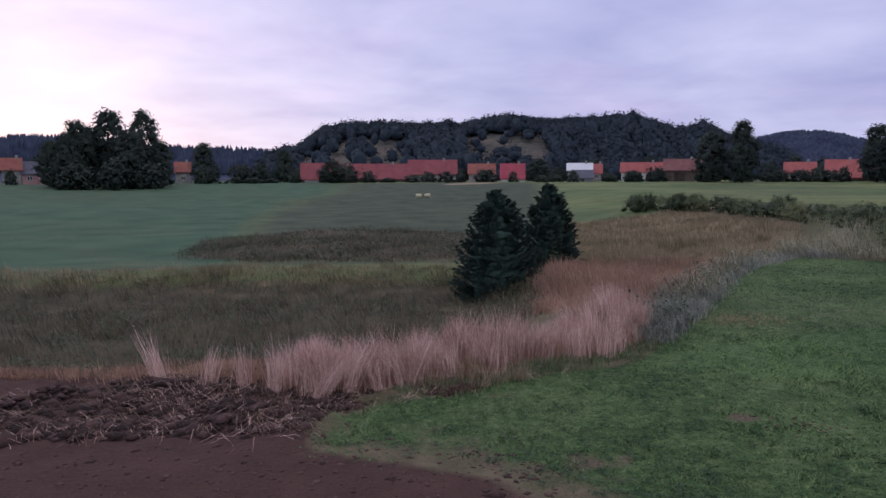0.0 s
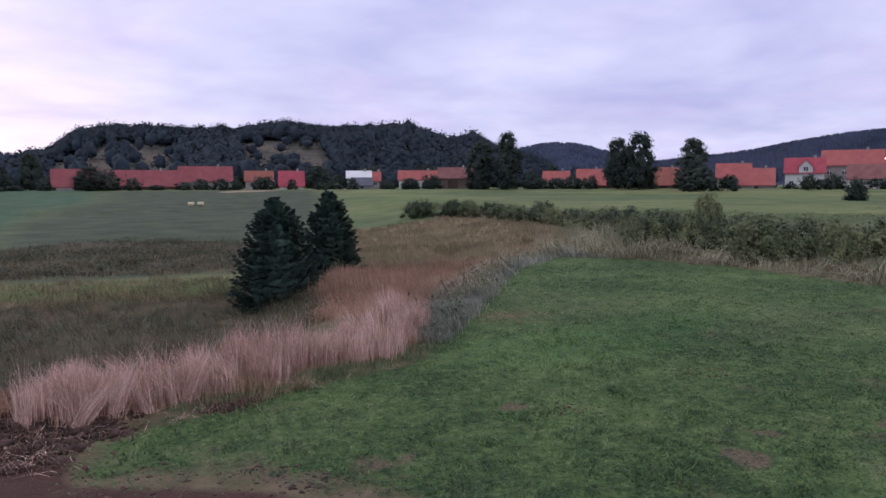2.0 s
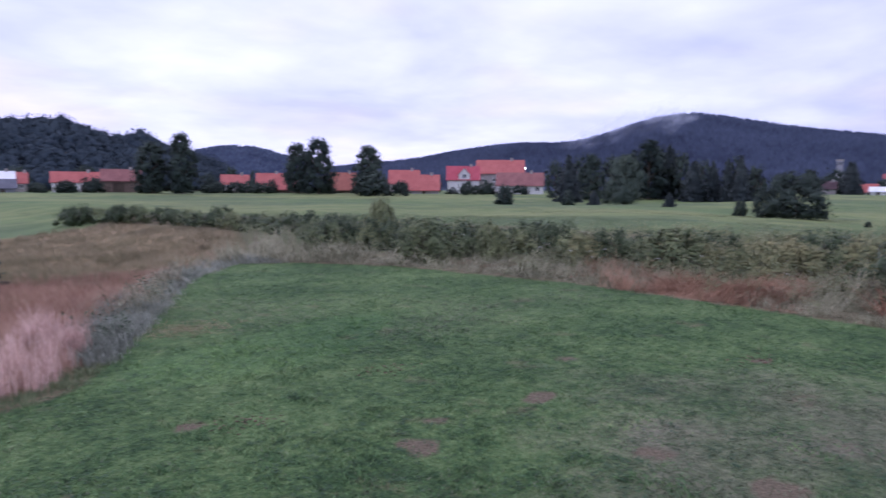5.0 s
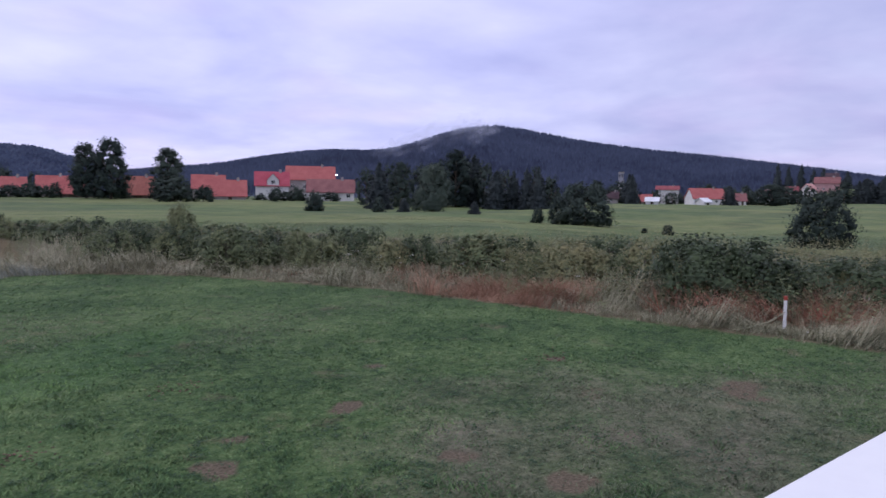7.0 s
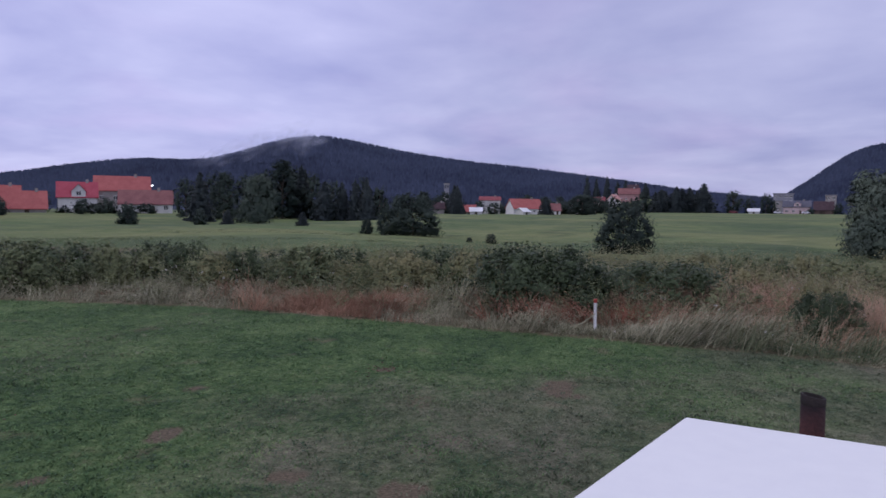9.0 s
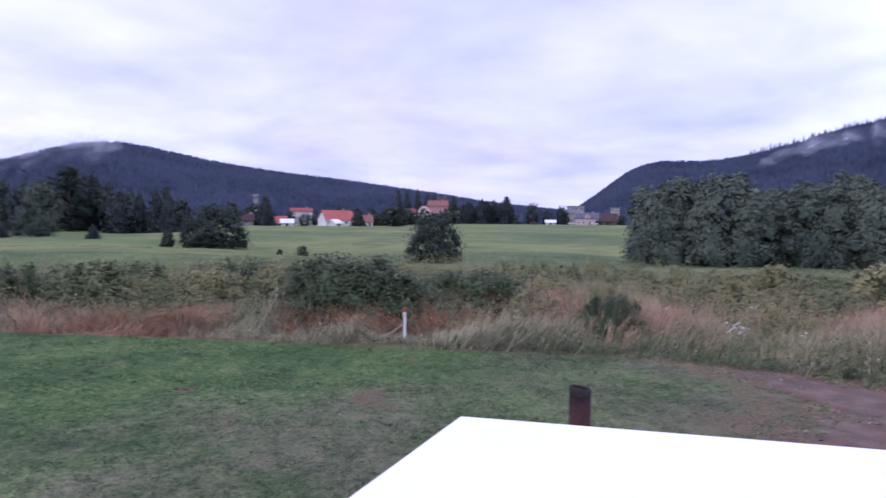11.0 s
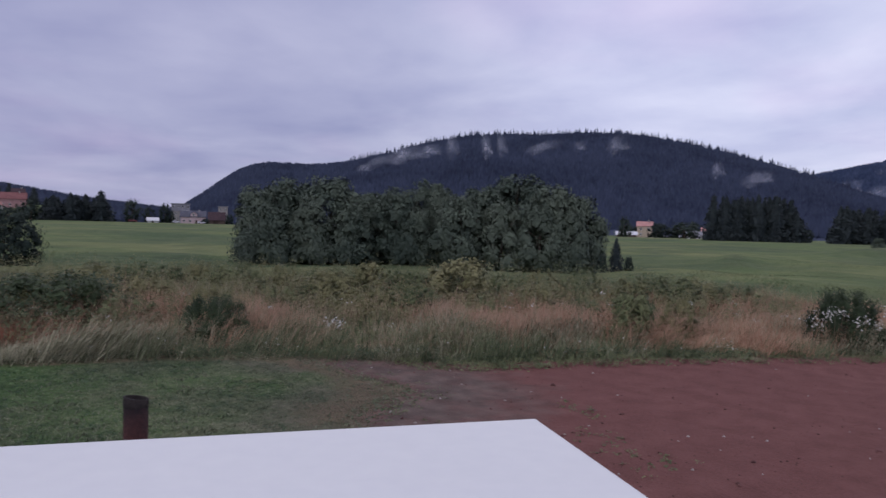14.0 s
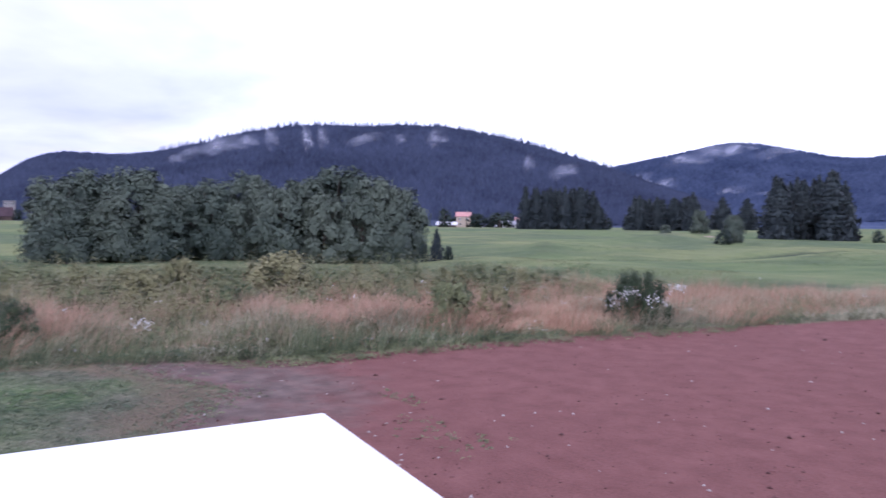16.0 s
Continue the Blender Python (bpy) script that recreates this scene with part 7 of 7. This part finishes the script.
for k, heading in enumerate(np.arange(91, 141, 2.2)):
    (yellow_clump if k % 3 == 0 else clump)(round(heading + lot.uniform(-1, 1), 1), round(lot.uniform(26.5, 31.5), 1), round(lot.uniform(1.8, 3.0), 1), round(lot.uniform(0.95, 1.25), 2))
for k, heading in enumerate(np.arange(33, 136, 4.1)):
    off = float(np.interp(heading, [33, 60, 80, 110, 142], [31, 25, 21, 21, 19])) + lot.uniform(-1.8, 3.0)
    (yellow_clump if k % 3 == 1 and heading > 56 else clump)(round(heading + lot.uniform(-1.6, 1.6), 1), round(off, 1), round(lot.uniform(1.2, 2.3), 1), round(lot.uniform(0.85, 1.15 if heading > 90 else 1.3), 2))


for k, heading in enumerate(np.arange(34, 74, 1.5)):
    off = float(np.interp(heading, [34, 50, 74], [33, 28.5, 23.5])) + lot.uniform(-2.5, 3.5)
    (hedge if k % (2 if heading < 56 else 4) == 0 else yellow_clump if heading > 56 and k % 4 == 2 else clump)(round(heading + lot.uniform(-0.7, 0.7), 1), round(off, 1), round(lot.uniform(2.0, 3.4), 1), round(lot.uniform(1.0, 1.5), 2))


def flower_clump(az, r, width, z0, z1, seed):
    """A stand of white umbels on stalks."""
    q = np.random.default_rng(seed)
    x, y = polar(az, r)
    g = land_at(x, y)
    ob = tagged(new("white_flower_clump"), "stand of tall white flowering weeds beside the soil", "flowers", "white flower clumps")
    ob.matrix_world = pose(x, y, g, 0, 0, -az)
    for k in range(3):
        h = np.array([(k / 2 - 0.5) * 0.6 * width + q.normal() * 0.03, q.uniform(-0.15, 0.15), q.uniform(z0, z1) - g])
        v, f = tube([(h[0] * 0.7, h[1], -0.02), h], [0.008, 0.005], 4)
        stalk = mesh_part("stalk", raw_mesh("stalk", v, [f], M["rank"]), ob)
        heads = h + q.normal(size=(26, 3)) * np.array([0.07, 0.07, 0.065])
        v, f = leaves(heads, 0.042 * q.uniform(0.6, 1.3, 26), q, 0.6)
        tagged(mesh_part("flower_head", raw_mesh("flower_head", v, [f], M["flower"]), stalk, "loose white flower head"), kind="stuff")


flower_clump(144.3, 19.5, 0.30, 0.60, 0.80, 81)
flower_clump(145.4, 19.5, 0.48, 0.76, 1.00, 82)
flower_clump(147.35, 19.5, 0.50, 0.64, 0.82, 83)
flower_clump(149.1, 19.5, 0.34, 0.90, 1.08, 84)
flower_clump(108.4, 16.6, 0.42, 0.35, 0.62, 85)


# ---------- clods and stones ----------
def lumps(places, size, r, flat=1.0):
    """Angular lumps of earth: squashed octahedra with pushed corners."""
    n = len(places)
    octa = np.array([[1, 0, 0], [0, 1, 0], [-1, 0, 0], [0, -1, 0], [0, 0, 0.8], [0, 0, -0.4]])
    faces = np.array([[0, 1, 4], [1, 2, 4], [2, 3, 4], [3, 0, 4], [1, 0, 5], [2, 1, 5], [3, 2, 5], [0, 3, 5]])
    a = r.uniform(0, 2 * np.pi, n)
    v = octa[None] * r.uniform(0.55, 1.25, (n, 6, 3)) * np.asarray(size).reshape(-1, 1, 1) * np.array([1.0 / flat ** 0.5, 1.0, flat])
    c, s = np.cos(a)[:, None], np.sin(a)[:, None]
    v = np.stack([v[:, :, 0] * c - v[:, :, 1] * s, v[:, :, 0] * s + v[:, :, 1] * c, v[:, :, 2]], 2) + places[:, None, :]
    return v.reshape(-1, 3), (np.arange(n)[:, None, None] * 6 + faces[None]).reshape(-1, 3)


p, r = scatter(9000, -45, 6, 4.5, 11, lambda x, y: (inside(DUG, x, y) > -0.7 + 0.8 * fbm(x * 1.4, y * 1.4, 3)) & (inside(LAWN, x, y) < 0.6), 121)
v, f = lumps(p[:3000], r.gamma(1.4, 0.010, min(3000, len(p))), r, 0.6)
growth("dug_clods", "brown clods of freshly dug earth", [], [(v, f)], M["brown_clod"], "soil")


def torn_bank(x, y):
    """The heaped strip between the straw and the raked soil."""
    return (inside(DUG, x, y) > -0.5) & (y > 7.5 + 1.6 * fbm(x * 0.7 + 8, y * 0.7, 3)) & (inside(LAWN, x, y) < -0.05)


p, r = scatter(14000, -45, 4, 6.6, 10.4, torn_bank, 125)
v, f = lumps(p[:2200], 0.010 + r.gamma(1.7, 0.013, len(p[:2200])), r, 0.55)
growth("root_clods", "dark clods full of roots along the straw's foot", [], [(v, f)], M["dark_clod"], "soil")
sod, _ = scatter(1500, -45, 4, 6.9, 10.4, torn_bank, 131)
sod = sod[:420]
v, f = lumps(np.repeat(sod, 3, 0) + r.normal(size=(3 * len(sod), 3)) * np.array([0.06, 0.06, 0.015]), 0.03 + r.gamma(2.0, 0.018, 3 * len(sod)), r, 0.65)
big, _ = scatter(3000, -45, 2, 6.7, 10.4, torn_bank, 138)
big = big[:170]
bv, bf = lumps(np.repeat(big, 4, 0) + r.normal(size=(4 * len(big), 3)) * np.array([0.07, 0.07, 0.02]), 0.035 + r.gamma(2.0, 0.021, 4 * len(big)), r, 0.55)
growth("turned_sods", "large overturned brown sods on the dug bank", [], [(bv, bf)], M["dark_clod"], "soil")
growth("sods", "torn dark sods heaped on the dug bank", [], [(v, f)], M["dark_clod"], "soil")
# round (-0.3, 9.15) the dark clods replace the shade of a hole
q, _ = scatter(5000, -16, 14, 8.4, 12, lambda x, y: (inside(STRAW_EDGE, x, y) < 0.1) & (inside(STRAW_EDGE, x, y) > -0.75) & (inside(LAWN, x, y) < 0.15) & ((x < -1.3) | (np.hypot(x + 0.3, y - 9.15) < 0.45)), 126)
q = np.repeat(q, 4, 0) + np.random.default_rng(8).normal(size=(4 * len(q), 3)) * np.array([0.06, 0.06, 0.004])
v, f = lumps(q[:700], 0.010 + r.gamma(1.7, 0.014, min(700, len(q))), r, 0.6)
growth("turf_clods", "dark torn turf and roots, also standing in for a hole", [], [(v, f)], M["dark_clod"], "soil")
growth("torn_stubble", "torn straw stubble lying over dark soil", [tufts(q[700:900], r, 12, 0.2, 0.008, 1.2, 0.12)], [], M["root"])
growth("torn_roots", "torn brown roots and stubble on the dug edge", [tufts(p[:420], r, 9, 0.16, 0.007, 1.4, 0.10)], [], M["root"])
growth("dug_stubble", "pale broken straw lying over the dug bank", [tufts(p[-160:], r, 7, 0.16, 0.006, 1.8, 0.10)], [], M["straw"])
p, r = scatter(16000, 95, 172, 3.5, 26, lambda x, y: inside(FIELD, x, y) > 0.0, 122)
v, f = lumps(p[:6000], r.gamma(1.3, 0.0065, min(6000, len(p))), r)
growth("field_clods", "small clods of red earth on the raked field", [], [(v, f)], M["clod"], "soil")
p, r = scatter(1200, 97, 165, 4, 20, lambda x, y: inside(FIELD, x, y) > 0.2, 123)
v, f = lumps(p[:130], r.uniform(0.012, 0.035, min(130, len(p))), r)
growth("field_stones", "pale stones scattered over the red soil", [], [(v, f)], M["stone"], "stones")
# mole hills and bare scuffs on the lawn
for mx, my, ms in ((3.5, 7.5, 0.16), (11.06, 4.92, 0.2), (6.2, 8.4, 0.22)):
    q = np.random.default_rng(int(mx * 10))
    c = np.stack([mx + q.normal(size=70) * ms * 1.4, my + q.normal(size=70) * ms, np.zeros(70)], 1)
    c[:, 2] = land(c[:, 0], c[:, 1]) + 0.012 * np.exp(-((c[:, 0] - mx) ** 2 + (c[:, 1] - my) ** 2) / ms ** 2)
    v, f = lumps(c, q.uniform(0.008, 0.028, 70), q, 0.7)
    growth("molehill", "small heap of crumbled brown soil on the lawn", [], [(v, f)], M["root"], "soil")
# straw thrown over the dug edge
p, r = scatter(9000, -40, 8, 7.5, 10.6, lambda x, y: (inside(DUG, x, y) < 0.9) & (inside(LAWN, x, y) < 0.25) & (inside(STRAW_EDGE, x, y) < 0.6), 124)
p = p[:420]
p[:, 2] += r.uniform(0.0, 0.06, len(p))
bend = r.normal(size=(len(p), 3)) * np.array([0.3, 0.3, 0.03])
growth("fallen_straw", "fallen dry stalks lying over the dug edge", [blades(p, np.full(len(p), 0.05), 0.007, bend, r)], [], M["straw"])


# ---------- wrapped bales on the far meadow ----------
def bale(az, r, turn):
    x, y = polar(az, r)
    ob = tagged(new("hay_bale"), "pale plastic-wrapped hay bale lying on the meadow", "hay bale", "hay bales")
    ob.matrix_world = pose(x, y, land_at(x, y), 0, 0, turn)
    bm = bmesh.new()
    bmesh.ops.create_cone(bm, segments=24, radius1=0.33, radius2=0.33, depth=0.9, cap_ends=True, matrix=Matrix.Translation((0, 0, 0.31)) @ Matrix.Rotation(radians(90), 4, "Y"))
    bmesh.ops.bevel(bm, geom=[e for e in bm.edges if len(e.link_faces) == 2 and any(len(f.verts) > 4 for f in e.link_faces)], offset=0.05, segments=2, affect="EDGES")
    part("wrap", bm, M["straw_wrap"], ob)


bale(-1.95, 118, 10)
bale(-1.25, 118.5, -15)


# ---------- white marker post ----------
post = tagged(new("marker_post"), "slim white marker post with a red top in tall grass", "post")
post.matrix_world = pose(16.2, 1.98, land_at(16.2, 1.98), 0, 0, 12)
part("shaft", block(-0.045, 0.045, -0.03, 0.03, -0.2, 0.68, 0.008), M["white_post"], post)
part("cap", block(-0.05, 0.05, -0.035, 0.035, 0.66, 0.745, 0.012), M["red_paint"], post, "faded red painted top")

# a long pale reed fallen out over the lawn's edge
v, f = tube([(15.2, 2.95, 0.06), (15.45, 2.6, 0.12), (15.75, 2.2, 0.26), (15.95, 1.95, 0.45)], [0.006, 0.012, 0.014, 0.010], 6)
tagged(new("fallen_reed", raw_mesh("fallen_reed", v, [f], M["pale_grass"], True)), "long pale reed fallen over the lawn's edge", "reed")

# ---------- white cabinet and the rusty pipe behind it ----------
cabinet = tagged(new("storage_cabinet"), "white flat-topped metal cabinet with faint scuffs", "cabinet")
cabinet.matrix_world = pose(1.345, -0.45, 0)


def slab_of(z0, z1, inset, bevel):
    """A four-cornered slab that widens a little towards the near side."""
    far_left, far_right = Vector((0.105, 0.495)), Vector((-0.085, -0.505))
    near_left = far_left + Vector((-0.955, 0.297)) * 0.9
    near_right = far_right + Vector((-0.978, 0.207)) * 0.9
    mid = (far_left + far_right + near_left + near_right) / 4
    ring = [q + (mid - q).normalized() * inset for q in (far_left, near_left, near_right, far_right)]
    bm = bmesh.new()
    a = [bm.verts.new((q.x, q.y, z0)) for q in ring]
    b = [bm.verts.new((q.x, q.y, z1)) for q in ring]
    bm.faces.new(a[::-1]); bm.faces.new(b)
    for k in range(4):
        bm.faces.new((a[k], a[(k + 1) % 4], b[(k + 1) % 4], b[k]))
    bmesh.ops.recalc_face_normals(bm, faces=bm.faces[:])
    bmesh.ops.bevel(bm, geom=bm.edges[:], offset=bevel, segments=2, affect="EDGES", profile=0.6)
    return bm


TOP = 2.31
part("top_panel", slab_of(TOP - 0.03, TOP, 0.0, 0.005), M["white_sheet"], cabinet, "flat white top panel")
part("body", slab_of(0.05, TOP - 0.031, 0.03, 0.004), M["white_sheet"], cabinet)
part("plinth", slab_of(-0.1, 0.049, 0.07, 0.004), M["soot_and_shade"], cabinet, "dark recessed plinth")


def pipe_mesh(radius, wall, z0, z1, slant, sides=28):
    """An open-ended pipe with its wall thickness and a slightly slanting cut."""
    v = []
    for rad, z in ((radius, z0), (radius, z1), (radius - wall, z1), (radius - wall, z1 - 0.4)):
        for k in range(sides):
            a = 2 * np.pi * k / sides
            v.append((rad * np.cos(a), rad * np.sin(a), z + (slant * np.sin(a) if z == z1 else 0)))
    f = [(o * sides + k, o * sides + (k + 1) % sides, (o + 1) * sides + (k + 1) % sides, (o + 1) * sides + k) for o in range(3) for k in range(sides)]
    return np.array(v), np.array(f)


pipe = tagged(new("steel_post"), "rusty round steel pipe standing upright behind the cabinet", "pipe")
pipe.matrix_world = pose(1.752, -0.228, 0)
v, f = pipe_mesh(0.026, 0.004, -0.3, 2.29, 0.004)
mesh_part("tube", raw_mesh("tube", v, [f], M["scorched"], True), pipe)
v, f = pipe_mesh(0.0264, 0.0046, 2.284, 2.304, 0.004)
mesh_part("rim", raw_mesh("rim", v, [f], M["soot_and_shade"], True), pipe, "blackened rim")
